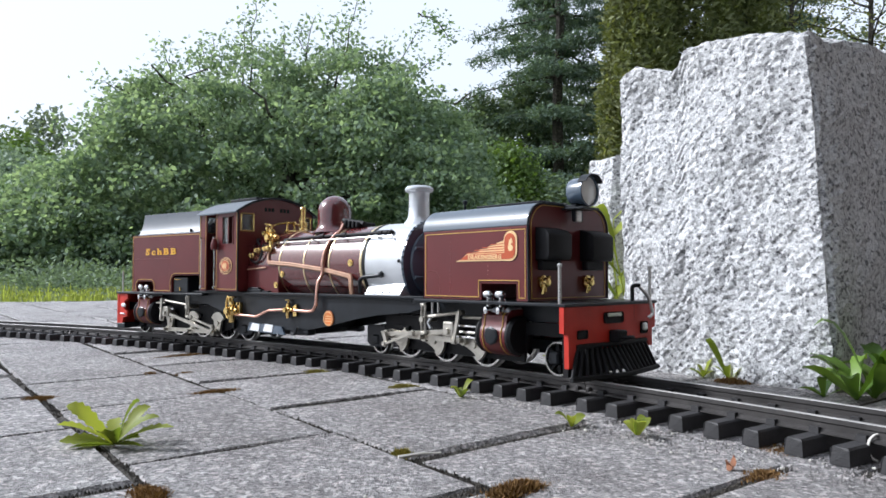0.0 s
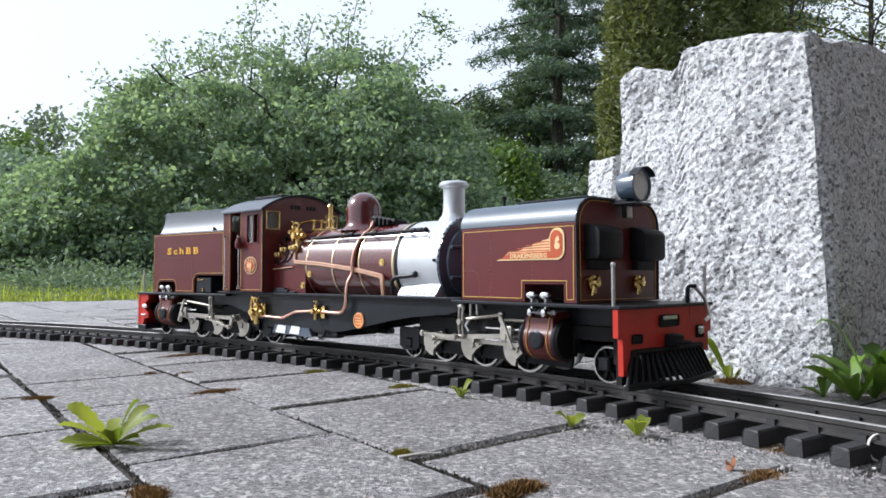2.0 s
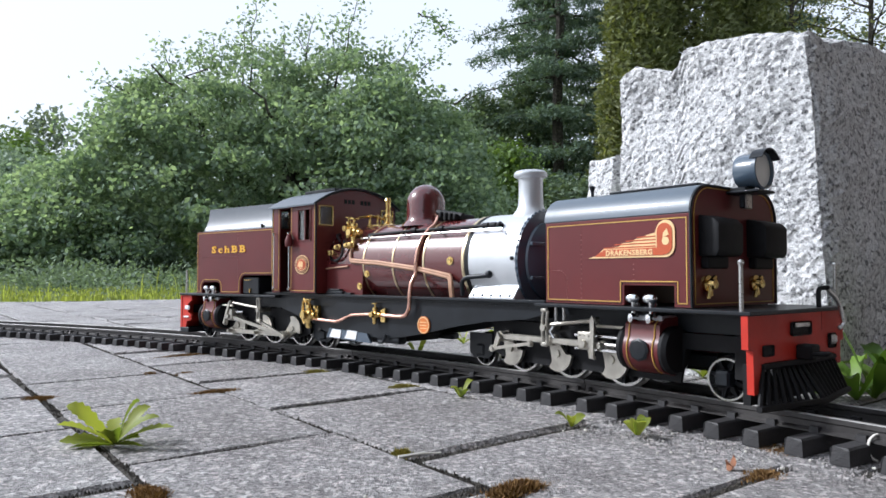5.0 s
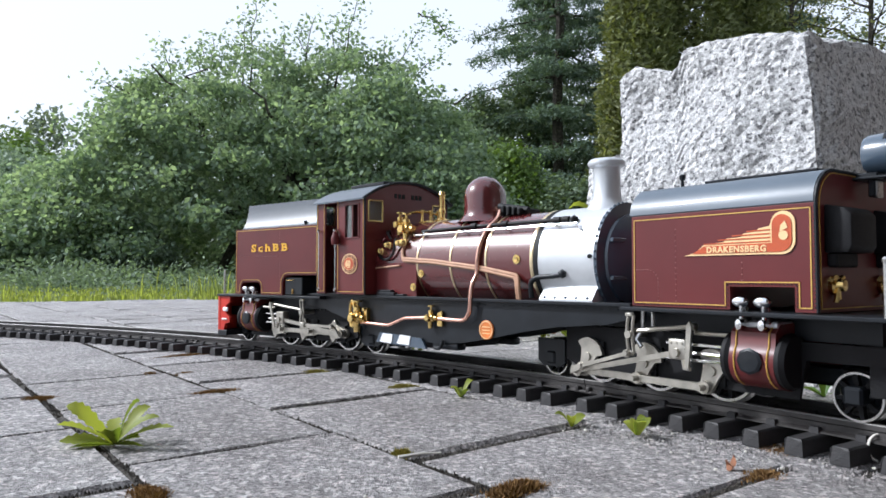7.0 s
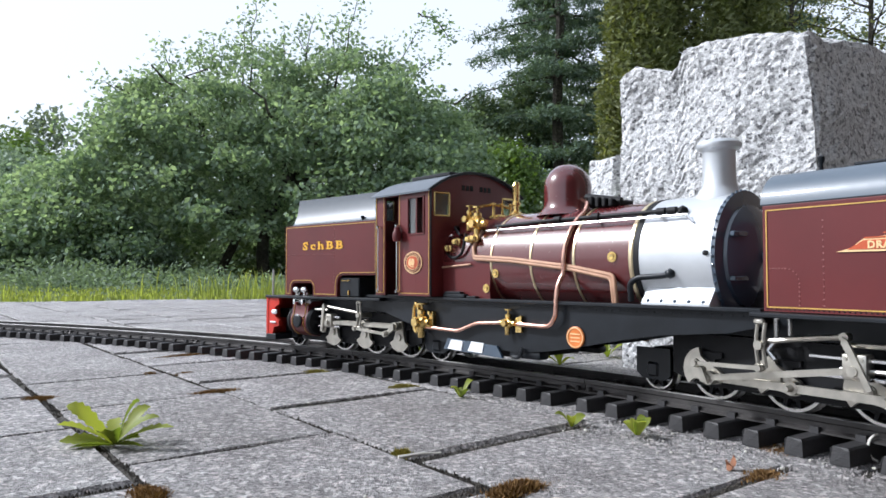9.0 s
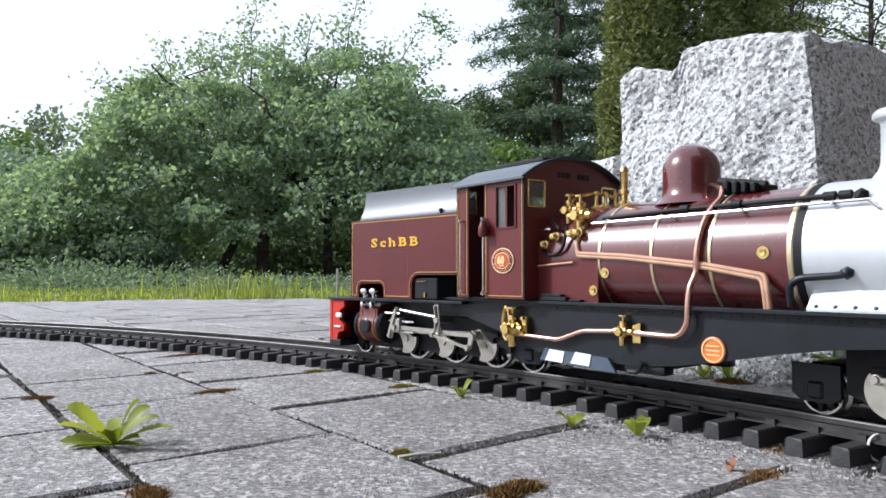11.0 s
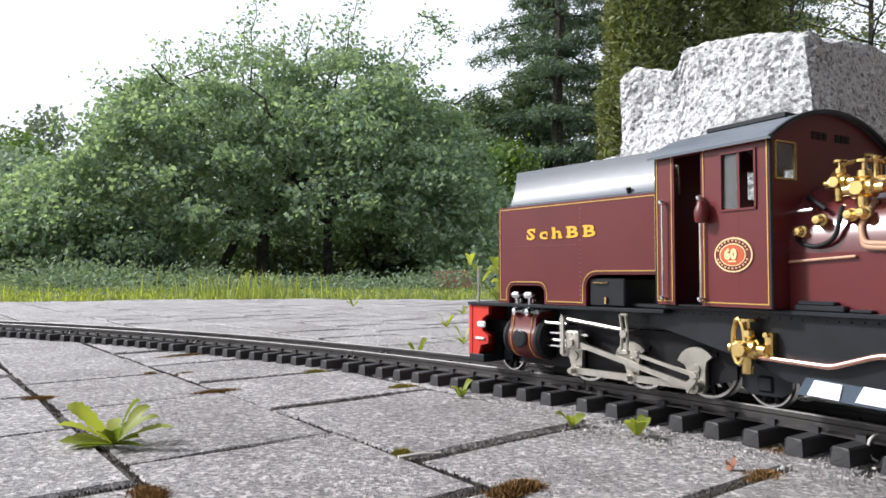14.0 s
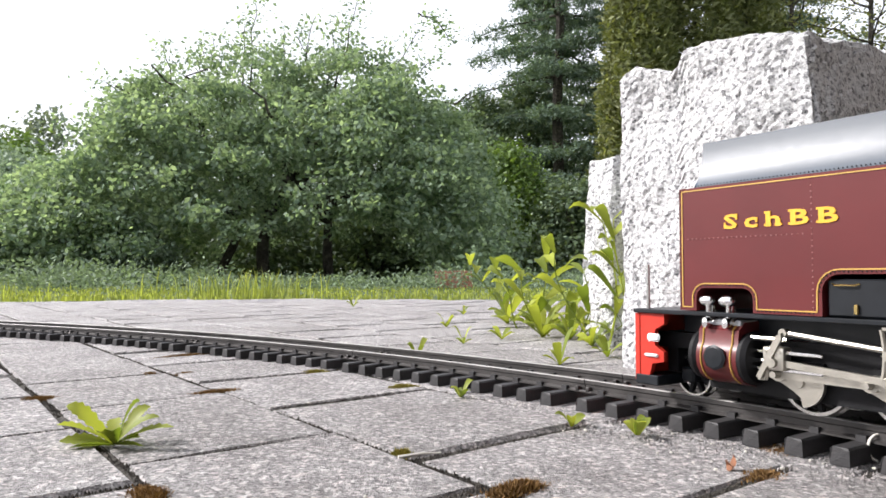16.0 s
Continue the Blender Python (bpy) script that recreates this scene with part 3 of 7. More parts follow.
# ---- track ----
def make_track():
    track = empty_thing("track")
    tagged(track, "dark garden railway track with plastic sleepers on paving", "track", kind="structure")
    # rails: flat-bottomed section swept along the line
    prof = [(-0.0042, 0.0098), (0.0042, 0.0098), (0.0042, 0.0108), (0.0009, 0.0120), (0.0009, 0.0152), (0.0017, 0.0160), (0.0017, 0.0186), (0.0012, 0.0190), (-0.0012, 0.0190), (-0.0017, 0.0186), (-0.0017, 0.0160), (-0.0009, 0.0152), (-0.0009, 0.0120), (-0.0042, 0.0108)]
    sect = PITCH * (10 + JOINT)
    s_joint = -PITCH * JOINT / 2 + 0.005       # a joint between two lengths of track
    cuts = [s_joint + k * sect for k in range(-6, 6)]
    for lat in (-GAUGE / 2 - 0.0015 + 0.003, GAUGE / 2 + 0.0015 + 0.0015):
        for c0, c1 in zip(cuts, cuts[1:]):
            if c1 < S_LO + 0.02 or c0 > 0.95:
                continue
            c0_ = max(c0 + 0.0004, S_LO)
            n = 24
            verts, faces = [], []
            for i in range(n + 1):
                x, y, th = on_line(c0_ + (c1 - 0.0004 - c0_) * i / n, 0)
                for a, z in prof:
                    verts.append((x - math.sin(th) * (lat + a), y + math.cos(th) * (lat + a), z))
            m = len(prof)
            for i in range(n):
                for k in range(m):
                    faces.append((i * m + k, i * m + (k + 1) % m, (i + 1) * m + (k + 1) % m, (i + 1) * m + k))
            faces += [tuple(range(m)), tuple(n * m + k for k in reversed(range(m)))]
            me = mesh_from("rail", verts, faces, M_RAIL)
            me.materials.append(M_RAILTOP)
            for p in me.polygons:
                if p.center.z > 0.0187 and len(p.vertices) == 4:
                    p.material_index = 1
            r = new("rail", me)
            r.parent = track
            # joiner clasping the foot at the end of the length
            x, y, th = on_line(c1, lat)
            bm = bmesh.new()
            box(bm, -0.009, 0.009, -0.0048, 0.0048, 0.0093, 0.0113, 0.0006, 1)
            for xx in (-0.005, 0.005):
                box(bm, xx - 0.0016, xx + 0.0016, -0.0052, -0.0012, 0.0108, 0.0140, 0.0005, 1)
            j = part("rail_joiner", bm, M_RAIL, track)
            j.matrix_basis = pose(x, y, 0, 0, 0, math.degrees(th))
    # sleepers with rail chairs; one shared mesh
    bm = bmesh.new()
    hw, half = 0.0052, 0.0473
    prism(bm, [(-hw, 0.0003), (hw, 0.0003), (hw * 0.93, 0.0085), (hw * 0.72, 0.0096), (-hw * 0.72, 0.0096), (-hw * 0.93, 0.0085)], -half, half, "y")
    for v in bm.verts:
        if v.co.z > 0.009:
            v.co.y *= 0.985
    for lat in (-GAUGE / 2 + 0.0015, GAUGE / 2 + 0.003):
        for sd in (-1, 1):
            box(bm, -0.0026, 0.0026, lat + sd * 0.0035 - 0.0017, lat + sd * 0.0035 + 0.0017, 0.0090, 0.0132)
    first = part("sleeper", bm, M_SLEEPER, track)
    place = []
    for k in range(-6, 5):
        for i in range(11):
            place.append(k * sect + i * PITCH + 0.0052)
    for n_, s in enumerate(q for q in place if S_LO + 0.02 < q < 0.85):
        x, y, th = on_line(s)
        ob = first if n_ == 0 else new("sleeper", first.data)
        ob.parent = track
        ob.matrix_basis = pose(x, y, 0, 0, 0, math.degrees(th) + random.uniform(-0.8, 0.8))
    return track


make_track()


# ---- locomotive: an articulated live-steam model on two engine units ----
M_MAROON = paint("maroon_enamel", (0.100, 0.0145, 0.0150), 0.36, vary=0.10, scale=25, coat=0.12, bump=0.02, spec=0.35)
# maroon rivets coloured paler, their highlights painted in
M_RIVET_GLINT = paint("maroon_rivet_glint", (0.30, 0.13, 0.12), 0.35, vary=0.1, scale=40)
M_BOILER = paint("glossy_maroon_enamel", (0.092, 0.0145, 0.0155), 0.26, vary=0.08, scale=25, coat=1.0)
M_BAND = paint("pale_brass_band", (0.74, 0.62, 0.40), 0.3, metal=0.9, vary=0.1, scale=90)
M_SLATE = paint("slate_grey_enamel", (0.050, 0.074, 0.105), 0.25, vary=0.08, scale=25, coat=0.8)
M_SATIN = paint("satin_slate_enamel", (0.066, 0.080, 0.098), 0.42, vary=0.10, scale=25, bump=0.03, coat=0.2)
M_TOP = paint("satin_blue_slate_enamel", (0.075, 0.098, 0.125), 0.42, vary=0.10, scale=25, bump=0.03, coat=0.15)
M_WORKS = paint("orange_works_plate", (0.60, 0.17, 0.03), 0.35, vary=0.2, scale=160)
M_BLACK = paint("satin_black_enamel", (0.009, 0.011, 0.014), 0.40, vary=0.3, scale=60, bump=0.05, spec=0.3)
M_SOOT = paint("dull_black_iron", (0.006, 0.006, 0.007), 0.6, vary=0.35, scale=90, bump=0.2, spec=0.25)
M_SILVER = paint("silver_smokebox_paint", (0.58, 0.60, 0.62), 0.38, metal=0.5, vary=0.06, scale=40, bump=0.08)
M_NICKEL = paint("nickel_silver", (0.47, 0.445, 0.39), 0.36, metal=0.9, vary=0.15, scale=120, bump=0.1)
M_CHROME = paint("polished_nickel", (0.80, 0.80, 0.80), 0.12, metal=1.0, vary=0.08, scale=90)
M_STEEL = paint("bright_wheel_steel", (0.55, 0.54, 0.52), 0.28, metal=1.0, vary=0.12, scale=90)
M_BRASS = paint("polished_brass", (0.72, 0.52, 0.20), 0.25, metal=1.0, vary=0.12, scale=110)
M_COPPER = paint("copper_pipe", (0.78, 0.46, 0.36), 0.24, metal=1.0, vary=0.12, scale=90)
M_BRONZE = paint("bronze_strip", (0.40, 0.23, 0.145), 0.6, metal=0.15, vary=0.15, scale=90)
M_RED = paint("signal_red_enamel", (0.46, 0.030, 0.017), 0.45, vary=0.15, scale=40, bump=0.06, spec=0.3, wear=0.1)
M_GOLD = paint("gold_lining_paint", (0.48, 0.29, 0.06), 0.45, vary=0.15, scale=120)
M_LETTER = paint("yellow_gold_lettering", (0.70, 0.37, 0.02), 0.45, vary=0.08, scale=120)
M_CREAM = paint("cream_lettering", (0.74, 0.50, 0.25), 0.5, vary=0.08, scale=120)
M_ORANGE = paint("orange_enamel", (0.42, 0.075, 0.022), 0.35, vary=0.15, scale=120)
M_WHITE = paint("white_enamel", (0.78, 0.79, 0.80), 0.4, vary=0.06, scale=80)
M_LENS = paint("frosted_lamp_lens", (0.70, 0.71, 0.68), 0.18, vary=0.05, scale=80, coat=0.6)


def glass_mat():
    m, nt, b = nodes_of("cab_glass")
    b.inputs["Base Color"].default_value = (0.85, 0.9, 0.9, 1)
    b.inputs["Roughness"].default_value = 0.03
    b.inputs["Transmission Weight"].default_value = 0.95
    b.inputs["IOR"].default_value = 1.3
    return m


M_GLASS = glass_mat()
HALF = 0.052            # half width of the tanks
CF, CR = 0.19, -0.30    # middles of the two engine units, along the locomotive
PF, PR = 0.15, -0.235   # pivots of the boiler frame
AXLE_Z, DRIVER_R, PONY_R, THROW = 0.0386, 0.0196, 0.0132, 0.0105


def lettering(name, text, size, material, parent, m, depth=0.0002, spacing=1.0, bold=0.0):
    cu = bpy.data.curves.new(name, "FONT")
    cu.body, cu.size, cu.extrude, cu.space_character = text, size, depth, spacing
    cu.resolution_u, cu.offset = 2, bold
    tmp = bpy.data.objects.new(name, cu)
    scene.collection.objects.link(tmp)
    dg = bpy.context.evaluated_depsgraph_get()
    me = bpy.data.meshes.new_from_object(tmp.evaluated_get(dg))
    bpy.data.objects.remove(tmp)
    bpy.data.curves.remove(cu)
    me.name = name
    me.materials.clear()
    me.materials.append(material)
    ob = new(name, me)
    ob.parent = parent
    ob.matrix_basis = m
    return ob


def add_serifs(me, text):
    """Gives upright letters the slabs and ticks of an Egyptian face."""
    spans = []
    for q in sorted((min(me.vertices[i].co.x for i in f.vertices), max(me.vertices[i].co.x for i in f.vertices)) for f in me.polygons):
        if spans and q[0] <= spans[-1][1] + 0.0004:
            spans[-1] = (spans[-1][0], max(spans[-1][1], q[1]))
        else:
            spans.append(q)
    if len(spans) != len(text):
        return
    bm = bmesh.new()
    bm.from_mesh(me)
    d = max(v.co.z for v in me.vertices)
    cap = max(v.co.y for v in me.vertices)
    low, slab = 0.0, 0.0012
    for ch, (x0, x1) in zip(text, spans):
        mine = [v.co.y for v in me.vertices if x0 - 1e-6 <= v.co.x <= x1 + 1e-6]
        top = max(mine)
        bars = []
        if ch == "B":
            bars = [(x0 - 0.0012, x0 + 0.003, low, low + slab), (x0 - 0.0012, x0 + 0.003, top - slab, top)]
        elif ch == "h":
            bars = [(x0 - 0.0010, x0 + 0.0032, low, low + slab), (x1 - 0.0032, x1 + 0.0010, low, low + slab), (x0 - 0.0010, x0 + 0.002, top - slab, top)]
        elif ch == "S":
            bars = [(x1 - 0.0012, x1, top - 0.0034, top), (x0, x0 + 0.0012, low, low + 0.0034)]
        elif ch == "c":
            bars = [(x1 - 0.0012, x1, top - 0.0030, top - 0.0004)]
        for a, b, e, f in bars:
            box(bm, a, b, e, f, -d * 0.9, d * 0.9)
    bm.to_mesh(me)
    bm.free()


def line_strip(bm, pts, w, y, d=0.0003, closed=True):
    """Thin raised lining on a side face: pts in x, z at the plane y."""
    n = len(pts)
    for i in range(n if closed else n - 1):
        a, b = Vector(pts[i]), Vector(pts[(i + 1) % n])
        t = (b - a).normalized()
        nn = Vector((-t.y, t.x)) * w / 2
        a, b = a - t * w / 2, b + t * w / 2
        quad = [a - nn, b - nn, b + nn, a + nn]
        v0 = [bm.verts.new((q.x, y, q.y)) for q in quad]
        v1 = [bm.verts.new((q.x, y - math.copysign(d, -y), q.y)) for q in quad]
        bm.faces.new(v1)
        for k in range(4):
            bm.faces.new((v0[k], v0[(k + 1) % 4], v1[(k + 1) % 4], v1[k]))


def rivets(bm, pts, r=0.0006, n=5):
    for p in pts:
        res = bmesh.ops.create_icosphere(bm, subdivisions=1, radius=r)
        for v in res["verts"]:
            v.co += Vector(p)


def arc(cx, cz, r, a0, a1, n):
    return [(cx + r * math.cos(radians(a0 + (a1 - a0) * i / n)), cz + r * math.sin(radians(a0 + (a1 - a0) * i / n))) for i in range(n + 1)]


def wheel(parent, x, y, r, sign, spokes):
    """A spoked wheel as a part: tyre with flange, hub and spokes in one mesh, turning about y."""
    bm = bmesh.new()
    lathe(bm, [(r * 0.91, -0.0022), (r, -0.0022), (r, 0.0020), (r + 0.0016, 0.0030), (r + 0.0014, 0.0042), (r * 0.91, 0.0042), (r * 0.91, -0.0022)], axis="y", n=40)
    bmesh.ops.delete(bm, geom=[f for f in bm.faces if len(f.verts) > 4], context="FACES")
    w = part("wheel", bm, M_STEEL, parent, "bright steel tyre on black spokes", 40)
    bm = bmesh.new()
    star = []
    for k in range(spokes):
        for da, rr in ((-0.5, 0.26), (-0.10, 0.94), (0.10, 0.94)):
            a = 2 * math.pi * (k + da) / spokes
            star.append((math.cos(a) * r * rr, math.sin(a) * r * rr))
    prism(bm, star, -0.0014, 0.0024, "y")
    me = bpy.data.meshes.new("spokes")
    bm.to_mesh(me)
    bm.free()
    src = bmesh.new()
    src.from_mesh(w.data)
    k0 = len(src.faces)
    src.from_mesh(me)
    src.faces.ensure_lookup_table()
    for f in src.faces[k0:]:
        f.material_index = 1
    src.to_mesh(w.data)
    src.free()
    w.data.materials.append(M_SOOT)
    bpy.data.meshes.remove(me)
    w.matrix_basis = pose(x, y, AXLE_Z if r > 0.015 else RAIL_TOP + r) @ (Matrix.Rotation(math.pi, 4, "Z") if sign > 0 else Matrix())
    return w


def crank_mesh(bm):
    """Outside crank with a crescent counterweight; the pin points along +x."""
    pts = arc(0, 0, 0.0136, 118, 242, 12) + [(-0.0035, -0.0075), (0.002, -0.0058)] + arc(THROW, 0, 0.0046, -70, 70, 6) + [(0.002, 0.0058), (-0.0035, 0.0075)]
    prism(bm, pts, -0.0395, -0.0365, "y")
    lathe(bm, [(0.0, -0.0408), (0.0030, -0.0408), (0.0034, -0.0364), (0.0, -0.0364)], axis="y", n=12)
    lathe(bm, [(0.0, -0.0485), (0.0019, -0.0485), (0.0019, -0.039), (0.0, -0.039)], (THROW, 0, 0), "y", 10)
    lathe(bm, [(0.0, -0.0335), (0.004, -0.0335), (0.004, -0.0366), (0.0, -0.0366)], axis="y", n=12)


def rod_mesh(bm, length, r_a, r_b, w, y0, y1, extra=()):
    """A flat rod along +x from the origin, with round ends and a fluted face."""
    pts = arc(0, 0, r_a, 40, 320, 10) + [(r_a, -w / 2), (length - r_b, -w / 2)] + arc(length, 0, r_b, -140, 140, 10) + [(length - r_b, w / 2), (r_a, w / 2)]
    prism(bm, pts, y0, y1, "y")
    for px in (0, length, *extra):
        lathe(bm, [(0.0, y0 - 0.0012), (0.0018, y0 - 0.0012), (0.0024, y0 + 0.0002), (0.0, y0 + 0.0002)], (px, 0, 0), "y", 10)
    for px in extra:
        lathe(bm, [(0.0, y0 - 0.0002), (r_a, y0 - 0.0002), (r_a, y1 + 0.0002), (0.0, y1 + 0.0002)], (px, 0, 0), "y", 14)


MOVING = []      # (object, unit, kind, data) for the keys at the end of the file


def make_unit(loco, name, centre, fwd, label):
    """One engine unit. fwd is +1 when its cylinders lie ahead, -1 when behind. Positions are given along the locomotive."""
    def X(u):
        return u - centre
    if fwd > 0:
        drivers, ponies = (0.088, 0.138, 0.188), (0.0415, 0.265)
        cyl0, cyl1, deck0, deck1, xh = 0.2081, 0.2346, 0.062, 0.290, 0.176
    else:
        drivers, ponies = (-0.2199, -0.268, -0.3165), (-0.1806, -0.3954)
        cyl0, cyl1, deck0, deck1, xh = -0.3454, -0.3719, -0.196, -0.418, -0.316
    bm = bmesh.new()
    lo, hi = sorted((deck0, deck1))
    box(bm, X(lo + 0.02), X(hi - 0.01), -0.030, 0.030, 0.0605, 0.0735)
    unit = part(name, bm, M_BLACK, loco, label, 30)
    unit.matrix_basis = pose(centre, 0, 0)
    for y in (-0.034, 0.0316):
        bm = bmesh.new()
        # the plate rises over the pony wheel beyond the cylinders
        ca, cb = X(cyl1) + fwd * 0.004, X(deck1)
        prism(bm, [(X(deck0), 0.034), (X(deck0) + fwd * 0.02, 0.028), (ca, 0.028), (ca + fwd * 0.004, 0.050), (cb, 0.050), (cb, 0.060), (X(deck0), 0.060)], y, y + 0.0024, "y")
        part("side_frame", bm, M_SOOT, unit)
    for u in (lo + 0.012, (lo + hi) / 2, hi - 0.012):
        bm = bmesh.new()
        box(bm, X(u) - 0.004, X(u) + 0.004, -0.0315, 0.0315, 0.034, 0.0604)
        part("frame_stretcher", bm, M_SOOT, unit)
    for u in drivers:
        for y0, y1 in ((-0.0362, -0.0341), (0.0341, 0.0362)):
            bm = bmesh.new()
            prism(bm, [(X(u) - 0.007, 0.030), (X(u) + 0.007, 0.030), (X(u) + 0.007, 0.0450), (X(u) + 0.012, 0.0465), (X(u) + 0.012, 0.0495), (X(u) - 0.012, 0.0495), (X(u) - 0.012, 0.0465), (X(u) - 0.007, 0.0450)], y0, y1, "y")
            part("axle_box", bm, M_SOOT, unit)
    for u in ponies:
        bm = bmesh.new()
        box(bm, X(u) - 0.013, X(u) + 0.013, -0.0175, 0.0175, 0.0250, 0.0470, 0.002, 1)
        if u == ponies[0]:      # the inner truck has outside frames
            for y in (-0.0300, 0.0276):
                prism(bm, [(X(u) - 0.0145, 0.0300), (X(u) - 0.009, 0.0262), (X(u) + 0.009, 0.0262), (X(u) + 0.0145, 0.0300), (X(u) + 0.0145, 0.0475), (X(u) - 0.0145, 0.0475)], y, y + 0.0024, "y")
        box(bm, *sorted((X(u), X((lo + hi) / 2))), -0.008, 0.008, 0.036, 0.044)
        box(bm, X(u) - 0.005, X(u) + 0.005, -0.0315, 0.0315, 0.028, 0.038, 0.0015, 1)
        part("pony_truck", bm, M_BLACK, unit, "black pony truck frame")
    # wheels, cranks, rods
    for sgn in (-1, 1):
        for u in drivers:
            MOVING.append((wheel(unit, X(u), sgn * 0.0225, DRIVER_R, sgn, 12), name, "wheel", (X(u), sgn * 0.0225, AXLE_Z, DRIVER_R, sgn)))
        for u in ponies:
            MOVING.append((wheel(unit, X(u), sgn * 0.0225, PONY_R, sgn, 8), name, "wheel", (X(u), sgn * 0.0225, RAIL_TOP + PONY_R, PONY_R, sgn)))
    for k, u in enumerate(drivers):
        bm = bmesh.new()
        crank_mesh(bm)
        MOVING.append((part("crank", bm, M_NICKEL, unit, "nickel crank with a crescent counterweight", 40), name, "crank", (X(u), 0, AXLE_Z, DRIVER_R, -1)))
    a, b = min(drivers), max(drivers)
    bm = bmesh.new()
    rod_mesh(bm, b - a, 0.0040, 0.0040, 0.0046, -0.0432, -0.0405, extra=(sorted(drivers)[1] - a,))
    MOVING.append((part("coupling_rod", bm, M_NICKEL, unit, smooth=40), name, "coupling", (X(a), AXLE_Z)))
    main = drivers[0]
    rod_len = abs(xh - main)
    bm = bmesh.new()
    rod_mesh(bm, rod_len, 0.0042, 0.0034, 0.0036, -0.0472, -0.0446)
    MOVING.append((part("connecting_rod", bm, M_NICKEL, unit, smooth=40), name, "connecting", (X(main), rod_len, fwd)))
    # return crank and eccentric rod to the link
    bm = bmesh.new()
    prism(bm, [(THROW - 0.002, -0.003), (THROW + 0.0032, -0.002), (0.0052, 0.0072), (0.0012, 0.0064)], -0.0506, -0.0486, "y")
    MOVING.append((part("return_crank", bm, M_NICKEL, unit, smooth=40), name, "crank", (X(main), 0, AXLE_Z, DRIVER_R, -1)))
    link_u = main + fwd * 0.046
    ecc_len = 0.0425
    bm = bmesh.new()
    rod_mesh(bm, ecc_len, 0.0028, 0.0026, 0.0024, -0.0532, -0.0514)
    MOVING.append((part("eccentric_rod", bm, M_NICKEL, unit, smooth=40), name, "eccentric", (X(main), ecc_len, fwd)))
    bm = bmesh.new()
    for dx in (-0.0022, 0.0022):
        tube(bm, [(X(link_u) + dx + 0.003 * fwd * (1 - math.cos(t)), -0.0490, 0.058 + 0.0125 * t) for t in np.linspace(-1, 1, 7)], 0.0011, 6)
    box(bm, X(link_u) - 0.0032, X(link_u) + 0.0032, -0.0505, -0.0475, 0.0440, 0.0475, 0.0008, 1)
    box(bm, X(link_u) - 0.0032, X(link_u) + 0.0032, -0.0505, -0.0475, 0.0695, 0.0725, 0.0008, 1)
    lathe(bm, [(0.0, -0.0515), (0.0026, -0.0515), (0.0026, -0.034), (0.0, -0.034)], (X(link_u), 0, 0.058), "y", 10)
    part("valve_link", bm, M_NICKEL, unit, smooth=40)
    # radius rod, valve spindle
    bm = bmesh.new()
    lv = xh + fwd * 0.004
    x_a, x_b = X(link_u), X(lv)
    tube(bm, [(x_a, -0.0465, 0.0600), (x_b, -0.0465, 0.0655)], 0.0015, 8)
    lathe(bm, [(0.0, -0.049), (0.0024, -0.049), (0.0024, -0.044), (0.0, -0.044)], (x_b, 0, 0.0655), "y", 10)
    tube(bm, [(x_b, -0.0440, 0.0615), (X(cyl0) + fwd * 0.002, -0.0440, 0.0615)], 0.0013, 8)
    part("radius_rod", bm, M_NICKEL, unit, smooth=40)
    # slide bars, crosshead, combination lever
    bm = bmesh.new()
    s0, s1 = sorted((X(xh - fwd * 0.016), X(cyl0)))
    for z in (0.0535, 0.0440):
        box(bm, s0, s1, -0.0460, -0.0415, z, z + 0.0020, 0.0004, 1)
    tube(bm, [(X(xh), -0.0438, 0.0490), (X(cyl0), -0.0438, 0.0490)], 0.0014, 8)
    part("slide_bar", bm, M_CHROME, unit, smooth=40)
    bm = bmesh.new()
    box(bm, -0.0062, 0.0062, -0.0490, -0.0405, -0.0045, 0.0085, 0.0012, 2)
    lathe(bm, [(0.0, -0.0512), (0.0026, -0.0512), (0.0028, -0.0488), (0.0, -0.0488)], (0, 0, 0), "y", 12)
    for dx in (-0.004, 0.0, 0.004):
        lathe(bm, [(0.0, -0.0496), (0.0009, -0.0496), (0.0009, -0.0488), (0.0, -0.0488)], (dx, 0, 0.006), "y", 8)
    tube(bm, [(fwd * 0.004, -0.0478, -0.004), (fwd * 0.005, -0.0478, -0.0095), (fwd * 0.009, -0.0478, -0.0095)], 0.0013, 6)
    MOVING.append((part("crosshead", bm, M_NICKEL, unit, smooth=40), name, "crosshead", (X(main), rod_len, fwd)))
    bm = bmesh.new()
    prism(bm, [(-0.0014, 0.0), (0.0014, 0.0), (0.0018, 0.026), (0.0, 0.029), (-0.0018, 0.026)], -0.0505, -0.0488, "y")
    MOVING.append((part("combination_lever", bm, M_NICKEL, unit, smooth=40), name, "lever", (X(main), rod_len, fwd, X(lv), 0.0655)))
    # cylinder on each side with maroon jacket, gold lines and drain valves
    for sgn in (-1, 1):
        c0, c1 = sorted((X(cyl0), X(cyl1)))
        bm = bmesh.new()
        out = [(0.030, 0.070), (0.044, 0.0695), (0.050, 0.065)] + arc(0.0385, 0.0485, 0.0150, 35, -72, 10) + [(0.030, 0.031)]
        prism(bm, [(sgn * y, z) for y, z in out], c0, c1, "x")
        cy = part("cylinder", bm, M_MAROON, unit, "maroon cylinder jacket with gold lines", 35)
        bm = bmesh.new()
        for c in (c0 + 0.0035, c1 - 0.0035):
            pts = [(c, sgn * (y + (0.0003 if y > 0.04 else 0)), z + (0.0003 if z > 0.06 else 0)) for y, z in out[1:-1]]
            tube(bm, pts, 0.0005, 5)
        part("lining", bm, M_GOLD, unit)
